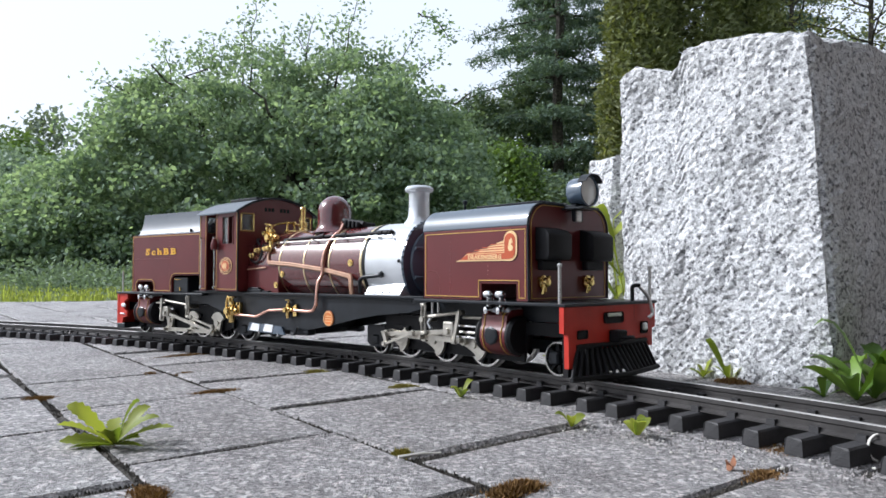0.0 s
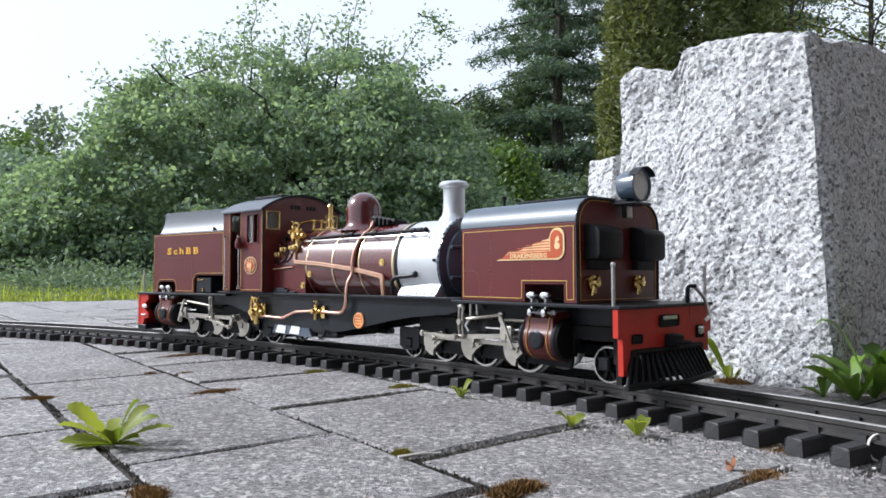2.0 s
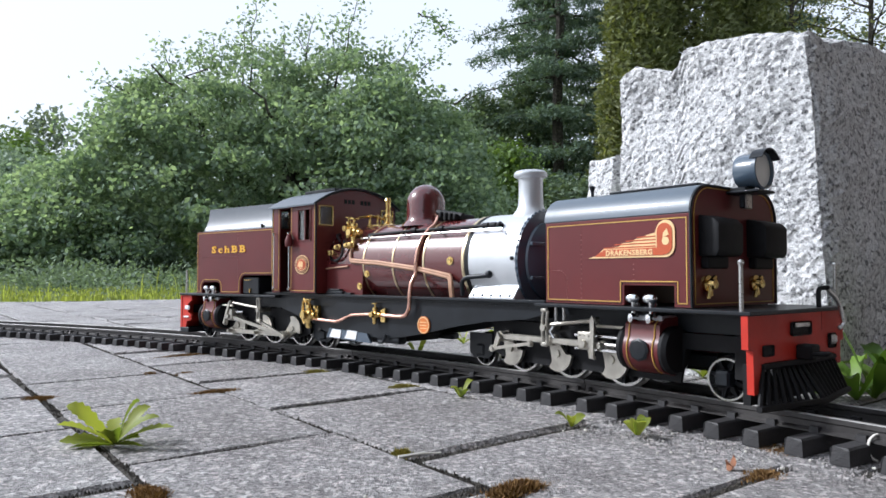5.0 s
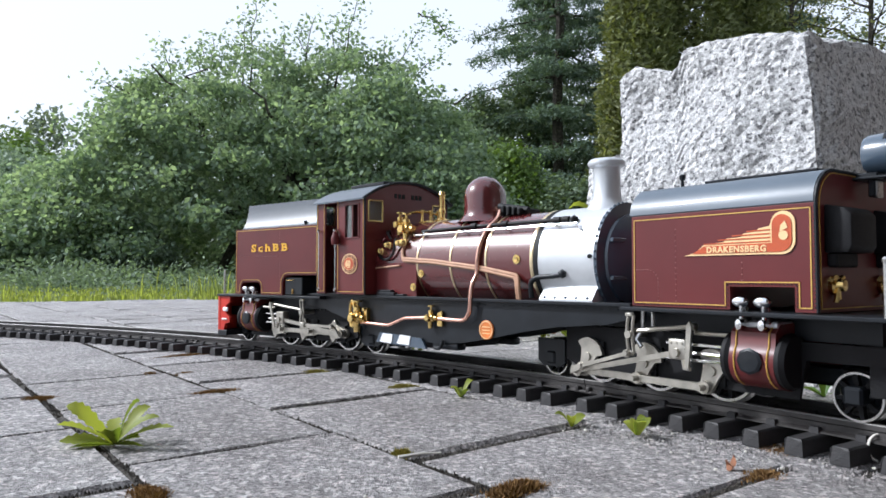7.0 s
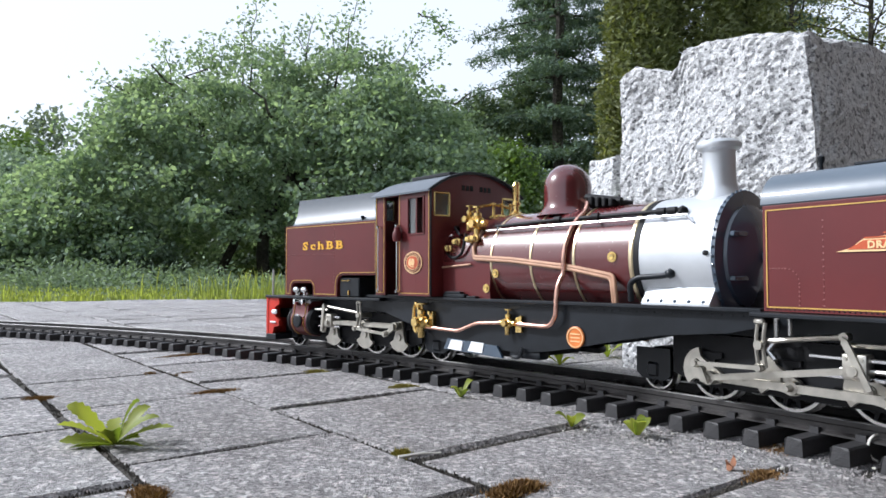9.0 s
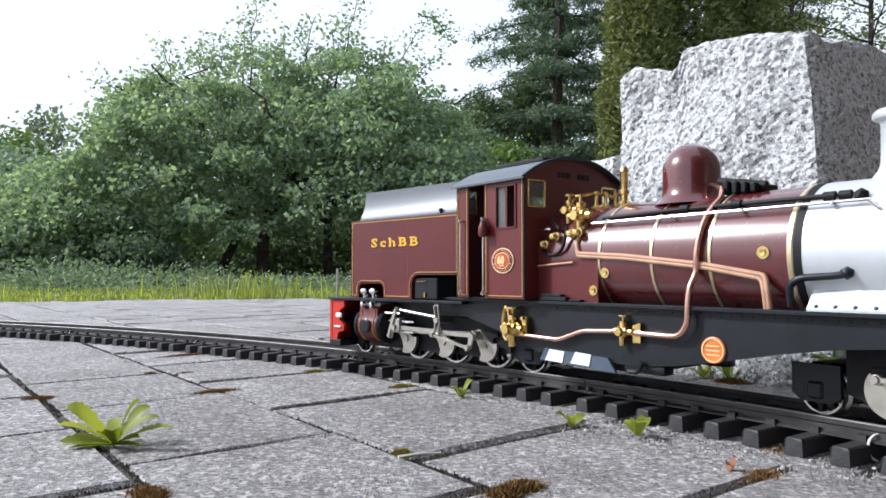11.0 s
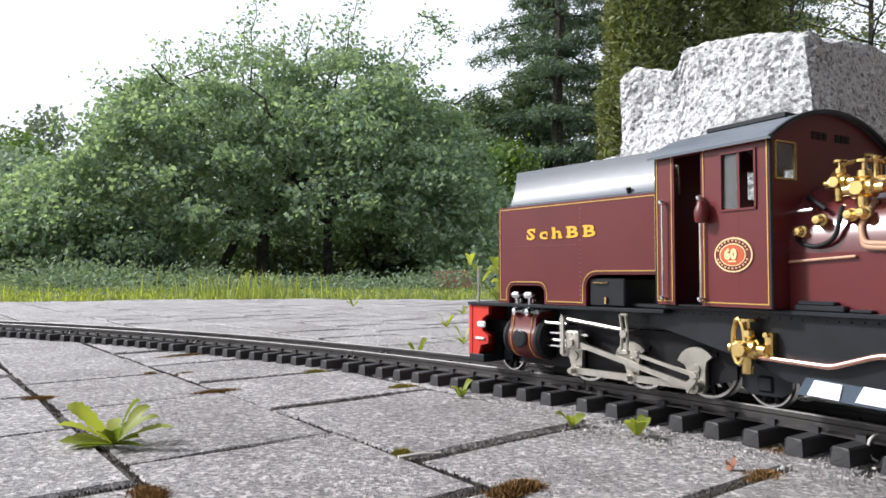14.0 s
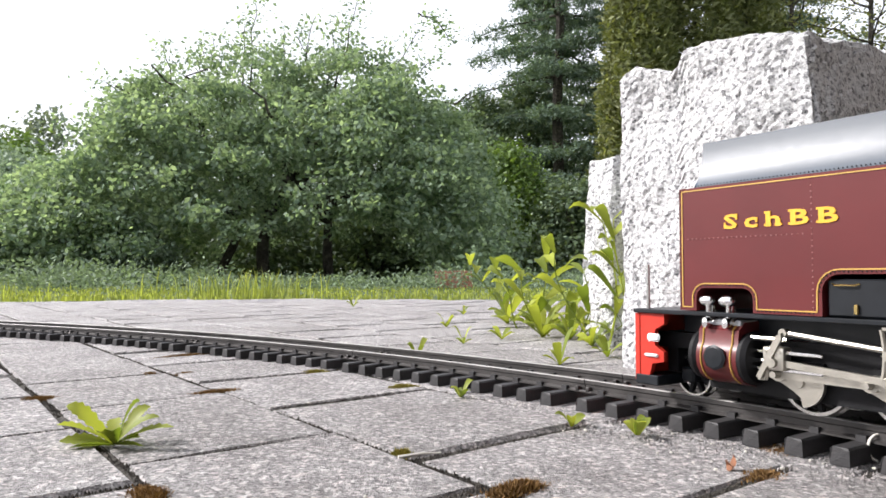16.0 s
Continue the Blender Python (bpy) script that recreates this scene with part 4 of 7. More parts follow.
        # silver here stands for sky reflected on the maroon jacket's top
        bm = bmesh.new()
        box(bm, c0 + 0.0005, c1 - 0.0005, *sorted((sgn * 0.030, sgn * 0.0475)), 0.0672, 0.0712, 0.0012, 2)
        part("steam_chest_sheen", bm, M_SILVER, unit, "steam chest top in silver for the sky's reflection")
        bm = bmesh.new()
        lathe(bm, [(0.0, 0.0), (0.0072, 0.0), (0.0076, 0.0012), (0.0060, 0.0022), (0.0, 0.0026)], axis="y", n=8)
        plug = part("cover_nut", bm, M_BLACK, unit, smooth=25)
        plug.matrix_basis = pose((c0 + c1) / 2, sgn * 0.0534, 0.0490) @ (Matrix() if sgn > 0 else Matrix.Rotation(math.pi, 4, "Z"))
        for end, inner in ((cyl0, -fwd), (cyl1, fwd)):
            bm = bmesh.new()
            h0, h1 = sorted((0.0, inner * 0.0055))
            lathe(bm, [(0.0, h0), (0.0150, h0), (0.0156, (h0 + h1) / 2), (0.0140, h1), (0.0, h1)], (X(end), sgn * 0.0385, 0.0490), "x", 24)
            part("cylinder_end", bm, M_SOOT, unit, smooth=40)
        for dx in (0.007, 0.0215):
            bm = bmesh.new()
            xx = c0 + dx * (c1 - c0) / 0.0285
            lathe(bm, [(0.0, 0.0695), (0.0036, 0.0695), (0.0034, 0.072), (0.0017, 0.0735), (0.0019, 0.0765), (0.0, 0.0768)], (xx, sgn * 0.0468, 0), "z", 14)
            lathe(bm, [(0.0, -0.0058), (0.0016, -0.0052), (0.0025, -0.0030), (0.0026, 0.0), (0.0022, 0.0035), (0.0011, 0.0050), (0.0, 0.0052)], (xx - 0.001, sgn * 0.0495, 0.0785), "x", 14)
            lathe(bm, [(0.0, -0.003), (0.0022, -0.0026), (0.0026, 0.0), (0.0018, 0.003), (0.0, 0.0032)], (xx, sgn * 0.0505, 0.0690), "y", 12)
            lathe(bm, [(0.0, 0.0690), (0.0020, 0.0690), (0.0015, 0.0740), (0.0020, 0.0785), (0.0, 0.0790)], (xx, sgn * 0.0495, 0), "z", 12)
            for v in bm.verts:      # stout castings
                v.co = Vector((xx + (v.co.x - xx) * 0.88, sgn * 0.0485 + (v.co.y - sgn * 0.0485) * 1.15, 0.0690 + (v.co.z - 0.0690) * 1.35))
            part("relief_valve", bm, M_CHROME, unit, "bright nickel relief valve", 40)
    return unit


def tank_lining(unit, name, paths, X, mats=M_GOLD, w=0.0007):
    for sgn in (-1, 1):
        bm = bmesh.new()
        for p in paths:
            line_strip(bm, [(X(u), z) for u, z in p], w, sgn * (HALF + 0.0001))
        part(name, bm, mats, unit)


def make_front_unit(loco):
    u = make_unit(loco, "front_engine_unit", CF, 1, "black outside-framed engine unit with bright valve gear")
    def X(v):
        return v - CF
    x0, x1 = 0.139, 0.2585
    # water tank: sides with a step cut out over the cylinders, round-shouldered top
    bm = bmesh.new()
    prism(bm, [(X(x0), 0.0772), (X(0.2087), 0.0772), (X(0.2087), 0.0905), (X(0.2466), 0.0905), (X(0.2466), 0.0772), (X(x1), 0.0772), (X(x1), 0.1345), (X(x0), 0.1345)], -HALF, HALF, "y")
    prism(bm, [(-HALF, 0.1345)] + arc(-HALF + 0.018, 0.1345, 0.018, 180, 95, 8) + arc(HALF - 0.018, 0.1345, 0.018, 85, 0, 8), X(x0), X(x1), "x")
    tank = part("front_tank", bm, M_MAROON, u, "maroon water tank with gold lining", 35)
    bm = bmesh.new()
    r = 0.0186
    top = arc(-HALF + 0.018, 0.1352, r, 178, 95, 10) + arc(HALF - 0.018, 0.1352, r, 85, 2, 10)
    inn = [(y * 0.985, z - 0.0008) for y, z in reversed(top)]
    prism(bm, top + inn, X(x0 - 0.001), X(x1 - 0.0012), "x")
    part("tank_top", bm, M_TOP, u, "slate-grey rounded tank top", 40)
    bm = bmesh.new()
    face = [(-HALF, 0.0772)] + arc(-HALF + 0.018, 0.1345, 0.0188, 180, 95, 8) + arc(HALF - 0.018, 0.1345, 0.0188, 85, 0, 8) + [(HALF, 0.0772)]
    for a, b in zip(face, face[1:]):
        tube(bm, [(X(x1) + 0.0002, a[0], a[1]), (X(x1) + 0.0002, b[0], b[1])], 0.0010, 6)
    part("corner_angle", bm, M_BLACK, u)
    bm = bmesh.new()
    inner = [(y * 0.93, 0.0772 + (z - 0.0772) * 0.955 + 0.002) for y, z in face]
    for a, b in zip(inner, inner[1:] + inner[:1]):
        tube(bm, [(X(x1) + 0.0002, a[0], a[1]), (X(x1) + 0.0002, b[0], b[1])], 0.0004, 4)
    part("front_lining", bm, M_GOLD, u)
    tank_lining(u, "tank_lining", [[(x0 + 0.0022, 0.0795), (0.2060, 0.0795), (0.2060, 0.0930), (0.2492, 0.0930), (0.2492, 0.0795), (x1 - 0.0030, 0.0795), (x1 - 0.0030, 0.1325), (x0 + 0.0022, 0.1325)]], X)
    # rivets round the cut-out and along the tank
    for sgn in (-1, 1):
        bm = bmesh.new()
        pts = [(X(0.2075), z) for z in np.arange(0.080, 0.092, 0.0022)] + [(X(q), 0.0918) for q in np.arange(0.2075, 0.2485, 0.0022)] + [(X(0.2479), z) for z in np.arange(0.080, 0.092, 0.0022)]
        pts += [(X(x1 - 0.0012), z) for z in np.arange(0.080, 0.134, 0.0022)] + [(X(q), 0.0784) for q in np.arange(x0 + 0.002, 0.207, 0.0026)]
        rivets(bm, [(a, sgn * (HALF + 0.0001), z) for a, z in pts], 0.0005)
        tagged(part("riveting", bm, M_BLACK, u), kind="stuff")
        bm = bmesh.new()
        pts = [(X(0.1725), z) for z in np.arange(0.081, 0.128, 0.0034)] + [(X(0.2165), z) for z in np.arange(0.094, 0.105, 0.0034)]
        pts += [(X(0.141 + 0.0018 * i), 0.1005) for i in range(7)] + [(X(0.1515) + 0.008 * math.sin(q), 0.0925 + 0.008 * math.cos(q)) for q in np.linspace(0, 1.57, 6)] + [(X(0.1595), z) for z in np.arange(0.081, 0.092, 0.0024)]
        rivets(bm, [(a, sgn * HALF, z) for a, z in pts], 0.00045)
        tagged(part("riveting", bm, M_RIVET_GLINT, u), kind="stuff")
    # nameplate: stepped wing with a round badge
    for sgn in (-1,):
        y = sgn * (HALF + 0.0002)
        outer = [(0.1795, 0.1085), (0.1870, 0.1105), (0.1930, 0.1150), (0.2060, 0.1162), (0.2075, 0.1180), (0.2165, 0.1186), (0.2180, 0.1205), (0.2255, 0.1212), (0.2270, 0.1228), (0.2335, 0.1240)] + arc(0.2410, 0.1250, 0.0068, 165, 10, 8) + [(0.2478, 0.1170)] + arc(0.2405, 0.1155, 0.0072, 0, -90, 6) + [(0.2300, 0.1085)]
        bm = bmesh.new()
        prism(bm, [(X(a), b) for a, b in outer], y, y - 0.0006, "y")
        plate = part("nameplate", bm, M_CREAM, u, "cream and red winged nameplate with lettering")
        bm = bmesh.new()
        prism(bm, [(X(0.1850), 0.1096), (X(0.2400), 0.1096), (X(0.2400), 0.1147), (X(0.1930), 0.1140)], y - 0.0006, y - 0.0009, "y")
        prism(bm, [(X(a), b) for a, b in arc(0.2405, 0.1245, 0.0055, 180, 0, 10) + [(0.2460, 0.1160)] + arc(0.2402, 0.1157, 0.0058, 0, -90, 5) + [(0.2350, 0.1100)]], y - 0.0006, y - 0.0010, "y")
        for k in range(4):
            line_strip(bm, [(X(0.1935 + 0.009 * k), 0.1152 + 0.0021 * k), (X(0.2335), 0.1156 + 0.0021 * k)], 0.0007, y - 0.0006, 0.0003, closed=False)
        part("name_field", bm, M_ORANGE, u, "orange-red field behind the lettering")
        bm = bmesh.new()
        prism(bm, [(X(a), b) for a, b in arc(0.2415, 0.1185, 0.0026, 0, 350, 12)], y - 0.0010, y - 0.0013, "y")
        prism(bm, [(X(0.2395), 0.1205), (X(0.2440), 0.1225), (X(0.2425), 0.1262), (X(0.2400), 0.1240)], y - 0.0010, y - 0.0013, "y")
        part("badge", bm, M_CREAM, u)
        lettering("name_lettering", "DRAKENSBERG", 0.0050, M_CREAM, u, pose(X(0.1948), y - 0.0010, 0.1101, 90), spacing=1.12, bold=0.00018)
    # front deck, handrails, buffer beam, pilot
    bm = bmesh.new()
    box(bm, X(0.136), X(0.3005), -0.062, 0.062, 0.0742, 0.0766, 0.0005, 1)
    part("deck_plate", bm, M_BLACK, u)
    for sgn in (-1, 1):
        bm = bmesh.new()
        tube(bm, [(X(0.2945), sgn * 0.0605, 0.0760), (X(0.2945), sgn * 0.0605, 0.1035)], 0.0013, 10)
        lathe(bm, [(0.0, 0.1025), (0.0017, 0.1030), (0.0019, 0.1044), (0.0010, 0.1056), (0.0, 0.1058)], (X(0.2945), sgn * 0.0605, 0), "z", 12)
        part("corner_handrail", bm, M_STEEL, u, smooth=40)
    bm = bmesh.new()
    prof = [(-0.0612, 0.0752), (0.0612, 0.0752), (0.0612, 0.0550), (0.0565, 0.0540), (0.0565, 0.0400), (0.0520, 0.0400), (0.0470, 0.0470), (0.0150, 0.0470), (0.0120, 0.0420), (-0.0120, 0.0420), (-0.0150, 0.0470), (-0.0440, 0.0470), (-0.0470, 0.0400), (-0.0480, 0.0300), (-0.0555, 0.0300), (-0.0560, 0.0545), (-0.0612, 0.0555)]
    prism(bm, prof, X(0.2945), X(0.2985), "x")
    part("buffer_beam", bm, M_RED, u, "bright red buffer beam with coupling slots")
    # slots are not cut: thin black plates stand for their shaded depth
    bm = bmesh.new()
    box(bm, X(0.2984), X(0.2990), -0.0125, 0.0125, 0.0605, 0.0690, 0.002, 2)
    part("slot_shade", bm, M_SOOT, u)
    bm = bmesh.new()
    box(bm, X(0.2984), X(0.2990), -0.0460, -0.0340, 0.0505, 0.0570, 0.0015, 2)
    part("slot_shade", bm, M_SOOT, u)
    bm = bmesh.new()
    box(bm, X(0.2984), X(0.2990), 0.0380, 0.0480, 0.0505, 0.0600, 0.0015, 2)
    part("slot_shade", bm, M_SOOT, u)
    bm = bmesh.new()
    box(bm, X(0.2992), X(0.3005), -0.0085, 0.0100, 0.0655, 0.0685, 0.0005, 1)
    part("beam_plate", bm, M_STEEL, u)
    bm = bmesh.new()
    box(bm, X(0.2988), X(0.3015), 0.0395, 0.0465, 0.0530, 0.0590, 0.0012, 1)
    part("beam_plate", bm, M_STEEL, u)
    bm = bmesh.new()
    tube(bm, smooth_path([(X(0.297), 0.030, 0.062), (X(0.297), 0.030, 0.089), (X(0.301), 0.035, 0.089)], 0.003), 0.0016, 8)
    part("uncoupling_lever", bm, M_SOOT, u, smooth=40)
    bm = bmesh.new()
    tube(bm, smooth_path([(X(0.301), 0.034, 0.088), (X(0.304), 0.043, 0.080), (X(0.305), 0.047, 0.066), (X(0.303), 0.044, 0.063)], 0.006), 0.0014, 8)
    part("brake_hose", bm, M_STEEL, u, "bright hose end", 40)
    bm = bmesh.new()
    n = 17
    for i in range(n):
        y = -0.056 + 0.112 * i / (n - 1)
        k = 1 - abs(y) / 0.056
        tube(bm, [(X(0.2980), y * 0.80, 0.0445), (X(0.3020 + 0.010 * k), y, 0.0235)], 0.0014, 6)
    tube(bm, [(X(0.3025), -0.058, 0.0230), (X(0.3125), 0.0, 0.0230), (X(0.3025), 0.058, 0.0230)], 0.0020, 6)
    tube(bm, [(X(0.2985), -0.047, 0.0450), (X(0.3005), 0.0, 0.0450), (X(0.2985), 0.047, 0.0450)], 0.0018, 6)
    box(bm, X(0.289), X(0.2935), -0.050, 0.050, 0.023, 0.046)
    part("cowcatcher", bm, M_SOOT, u, "black slatted cowcatcher", 40)
    bm = bmesh.new()
    box(bm, X(0.2985), X(0.308), -0.006, 0.006, 0.0465, 0.0555, 0.001, 1)
    tube(bm, smooth_path([(X(0.306), -0.004, 0.050), (X(0.315), -0.004, 0.0505), (X(0.315), 0.004, 0.0505), (X(0.306), 0.004, 0.050)], 0.003), 0.0014, 8)
    part("coupler", bm, M_SOOT, u, smooth=40)
    # headlamp on its bracket
    bm = bmesh.new()
    lathe(bm, [(0.0, 0.2612), (0.0072, 0.2612), (0.0104, 0.2626), (0.0112, 0.2650), (0.0114, 0.2755), (0.0126, 0.2762), (0.0126, 0.2785), (0.0116, 0.2787), (0.0112, 0.2760), (0.0, 0.2758)], (X(0), 0, 0.1640), "x", 32)
    part("headlamp", bm, M_SLATE, u, "dark round headlamp drum", 40)
    bm = bmesh.new()
    vis = arc(0, 0.1640, 0.0134, 30, 150, 14)
    inn = arc(0, 0.1640, 0.0127, 150, 30, 14)
    prism(bm, vis + inn, X(0.2745), X(0.2830), "x")
    part("lamp_visor", bm, M_BLACK, u, smooth=40)
    bm = bmesh.new()
    lathe(bm, [(0.0, 0.2776), (0.0060, 0.2774), (0.0113, 0.2764), (0.0113, 0.2758), (0.0, 0.2758)], (X(0), 0, 0.1640), "x", 32)
    part("lamp_lens", bm, M_LENS, u, "frosted white lens", 40)
    bm = bmesh.new()
    box(bm, X(0.2560), X(0.2700), -0.0075, 0.0075, 0.1500, 0.1535, 0.0008, 1)
    box(bm, X(0.2640), X(0.2680), -0.0055, 0.0055, 0.1400, 0.1510, 0.0008, 1)
    box(bm, X(0.2580), X(0.2800), -0.0110, 0.0110, 0.1493, 0.1510, 0.0006, 1)
    part("lamp_bracket", bm, M_BLACK, u)
    bm = bmesh.new()
    box(bm, X(0.2676), X(0.2692), -0.0050, 0.0020, 0.1395, 0.1490, 0.0006, 1)
    part("lamp_plate", bm, M_STEEL, u)
    # two black boxes and two brass cocks on the front sheet
    for y in (-0.0300, 0.0275):
        bm = bmesh.new()
        prism(bm, [(X(x1), 0.1085), (X(0.2705), 0.1085), (X(0.2725), 0.1120), (X(0.2725), 0.1285), (X(0.2690), 0.1320), (X(x1), 0.1345)], y - 0.0145, y + 0.0145, "y")
        bmesh.ops.bevel(bm, geom=list(bm.edges), offset=0.0012, segments=2, profile=0.5, affect="EDGES")
        box(bm, X(x1), X(0.2640), y - 0.012, y + 0.012, 0.1010, 0.1090, 0.001, 1)
        part("sand_box", bm, M_SOOT, u, "black box on the front sheet", 35)
        bm = bmesh.new()
        lathe(bm, [(0.0, 0.0), (0.0052, 0.0), (0.0056, 0.0024), (0.0036, 0.0034), (0.0030, 0.0066), (0.0, 0.0070)], (X(x1), y - 0.006, 0.0915), "x", 16)
        for k in range(3):
            a = 0.6 + k * 2.1
            tube(bm, [(X(x1) + 0.002, y - 0.006, 0.0915), (X(x1) + 0.0025, y - 0.006 + 0.0075 * math.cos(a), 0.0915 + 0.0075 * math.sin(a))], 0.0017, 7)
        tube(bm, [(X(x1) + 0.004, y - 0.008, 0.090), (X(x1) + 0.003, y - 0.009, 0.0825)], 0.0014, 7)
        part("clack_valve", bm, M_BRASS, u, "polished brass valve", 40)
    # filler hatch, vent and lifting pin on the top
    bm = bmesh.new()
    box(bm, X(0.172), X(0.244), -0.020, 0.018, 0.1562, 0.1578, 0.0005, 1)
    for xx in (0.178, 0.206, 0.236):
        box(bm, X(xx), X(xx + 0.005), -0.018, 0.016, 0.1532, 0.1563)
    box(bm, X(0.170), X(0.198), -0.006, 0.006, 0.1577, 0.1588, 0.0004, 1)
    part("filler_hatch", bm, M_BLACK, u)
    bm = bmesh.new()
    lathe(bm, [(0.0, 0.152), (0.0042, 0.152), (0.0042, 0.1535), (0.0012, 0.1545), (0.0011, 0.1610), (0.0020, 0.1625), (0.0021, 0.1648), (0.0, 0.1660)], (X(0.150), -0.012, 0), "z", 12)
    part("vent_pin", bm, M_BLACK, u, smooth=40)
    # bypass loop between tank and frame
    bm = bmesh.new()
    tube(bm, smooth_path([(X(0.141), -0.044, 0.060), (X(0.141), -0.044, 0.0745), (X(0.149), -0.044, 0.0745), (X(0.149), -0.044, 0.064)], 0.004), 0.0013, 8)
    tube(bm, [(X(0.141), -0.044, 0.062), (X(0.137), -0.046, 0.055), (X(0.141), -0.046, 0.050)], 0.0016, 8)
    part("drain_pipe", bm, M_STEEL, u, smooth=40)
    return u


def make_rear_unit(loco):
    u = make_unit(loco, "rear_engine_unit", CR, -1, "black outside-framed engine unit with bright valve gear")
    def X(v):
        return v - CR
    x0, x1 = -0.3838, -0.2372
    bm = bmesh.new()
    out = [(X(x0), 0.0757), (X(-0.3722), 0.0757)] + [(X(a), b) for a, b in arc(-0.3662, 0.0835, 0.006, 180, 90, 4)] + [(X(a), b) for a, b in arc(-0.3410, 0.0835, 0.006, 90, 0, 4)] + [(X(-0.3350), 0.0757), (X(-0.2962), 0.0757)]
    out += [(X(a), b) for a, b in arc(-0.2872, 0.0885, 0.009, 180, 90, 5)] + [(X(x1), 0.0975), (X(x1), 0.1500), (X(x0), 0.1500)]
    prism(bm, out, -HALF, HALF, "y")
    part("rear_tank", bm, M_MAROON, u, "maroon rear tank with gold lining", 35)
    # flared coal bunker
    for sgn in (-1, 1):
        bm = bmesh.new()
        prof = [(0.0500, 0.1500), (0.0484, 0.1518), (0.0466, 0.1545), (0.0450, 0.1578), (0.0436, 0.1615), (0.0425, 0.1655), (0.0416, 0.1700), (0.0410, 0.1740), (0.0406, 0.1785), (0.0392, 0.1785), (0.0398, 0.1730), (0.0408, 0.1670), (0.0424, 0.1605), (0.0446, 0.1545), (0.0470, 0.1500)]
        prism(bm, [(sgn * y, z) for y, z in prof], X(-0.3745), X(-0.2372), "x")
        part("bunker_side", bm, M_SATIN, u, "slate-grey curved bunker side", 40)
        bm = bmesh.new()
        rivets(bm, [(X(q), sgn * 0.0500, 0.1512) for q in np.arange(-0.380, -0.238, 0.0022)], 0.0005)
        tagged(part("riveting", bm, M_BLACK, u), kind="stuff")
    bm = bmesh.new()
    prism(bm, [(-0.0500, 0.1500), (-0.0430, 0.1590), (-0.0402, 0.1780), (0.0402, 0.1780), (0.0430, 0.1590), (0.0500, 0.1500)], X(-0.3745), X(-0.3733), "x")
    box(bm, X(-0.3733), X(-0.2372), -0.043, 0.043, 0.1500, 0.1610)
    part("bunker_end", bm, M_SLATE, u)
    bm = bmesh.new()
    rng = random.Random(4)
    for _ in range(90):
        res = bmesh.ops.create_icosphere(bm, subdivisions=1, radius=rng.uniform(0.004, 0.008))
        c = Vector((X(rng.uniform(-0.368, -0.242)), rng.uniform(-0.034, 0.034), rng.uniform(0.162, 0.168)))
        for v in res["verts"]:
            v.co = c + v.co * rng.uniform(0.7, 1.2)
    part("coal", bm, M_SOOT, u, "heap of black coal")
    for sgn in (-1, 1):
        bm = bmesh.new()
        tube(bm, [(X(-0.262), sgn * 0.0475, 0.1515), (X(-0.262), sgn * 0.0490, 0.1555)], 0.0017, 8)
        part("tank_tap", bm, M_BLACK, u, smooth=40)
    g = 0.0022
    path = [(x0 + g, 0.0757 + g), (-0.3745, 0.0757 + g)] + arc(-0.3662, 0.0835, 0.0085, 180, 90, 4) + arc(-0.3410, 0.0835, 0.0085, 90, 0, 4) + [(-0.3325, 0.0757 + g), (-0.2988, 0.0757 + g)] + arc(-0.2872, 0.0885, 0.0114, 180, 90, 5) + [(x1 - g, 0.0999), (x1 - g, 0.1482), (x0 + g, 0.1482)]
    tank_lining(u, "tank_lining", [path], X)
    for sgn in (-1, 1):
        bm = bmesh.new()
        pts = [(X(q), 0.1188) for q in np.arange(-0.3775, -0.303, 0.0030)] + [(X(-0.3008), z) for z in np.arange(0.080, 0.147, 0.0032)]
        rivets(bm, [(a, sgn * HALF, z) for a, z in pts], 0.0005)
        tagged(part("riveting", bm, M_RIVET_GLINT, u), kind="stuff")
        bm = bmesh.new()
        pts = [(X(x0 + 0.0008), z) for z in np.arange(0.078, 0.149, 0.0022)] + [(X(a), b) for a, b in arc(-0.2872, 0.0885, 0.0102, 180, 90, 7)] + [(X(q), 0.0987) for q in np.arange(-0.285, -0.240, 0.0022)]
        pts += [(X(a), b) for a, b in arc(-0.3662, 0.0835, 0.0073, 180, 90, 4) + arc(-0.3410, 0.0835, 0.0073, 90, 0, 4)] + [(X(q), 0.0908) for q in np.arange(-0.365, -0.342, 0.0022)] + [(X(q), 0.0769) for q in np.arange(-0.332, -0.299, 0.0024)]
        rivets(bm, [(a, sgn * (HALF + 0.0001), z) for a, z in pts], 0.0005)
        tagged(part("riveting", bm, M_BLACK, u), kind="stuff")
    letters = lettering("tank_lettering", "SchBB", 0.0114, M_LETTER, u, pose(X(-0.3525), -HALF - 0.0003, 0.1240, 90), depth=0.0003, spacing=1.42, bold=0.0003)
    k = 0.0655 / letters.dimensions.x if letters.dimensions.x else 1
    for v in letters.data.vertices:
        v.co.x *= k
    add_serifs(letters.data, "SchBB")
    # tool box in the cut-out
    bm = bmesh.new()
    box(bm, X(-0.2945), X(-0.2650), -0.0500, 0.0500, 0.0757, 0.0950, 0.001, 1)
    part("tool_box", bm, M_BLACK, u)
    bm = bmesh.new()
    tube(bm, [(X(-0.2800), -0.0508, 0.0775), (X(-0.2800), -0.0508, 0.0822)], 0.0011, 8)
    tube(bm, smooth_path([(X(-0.2915), -0.0502, 0.0925), (X(-0.2900), -0.0515, 0.0918), (X(-0.2800), -0.0515, 0.0918), (X(-0.2785), -0.0502, 0.0925)], 0.001), 0.0005, 6)
    part("box_handle", bm, M_BRASS, u, smooth=40)
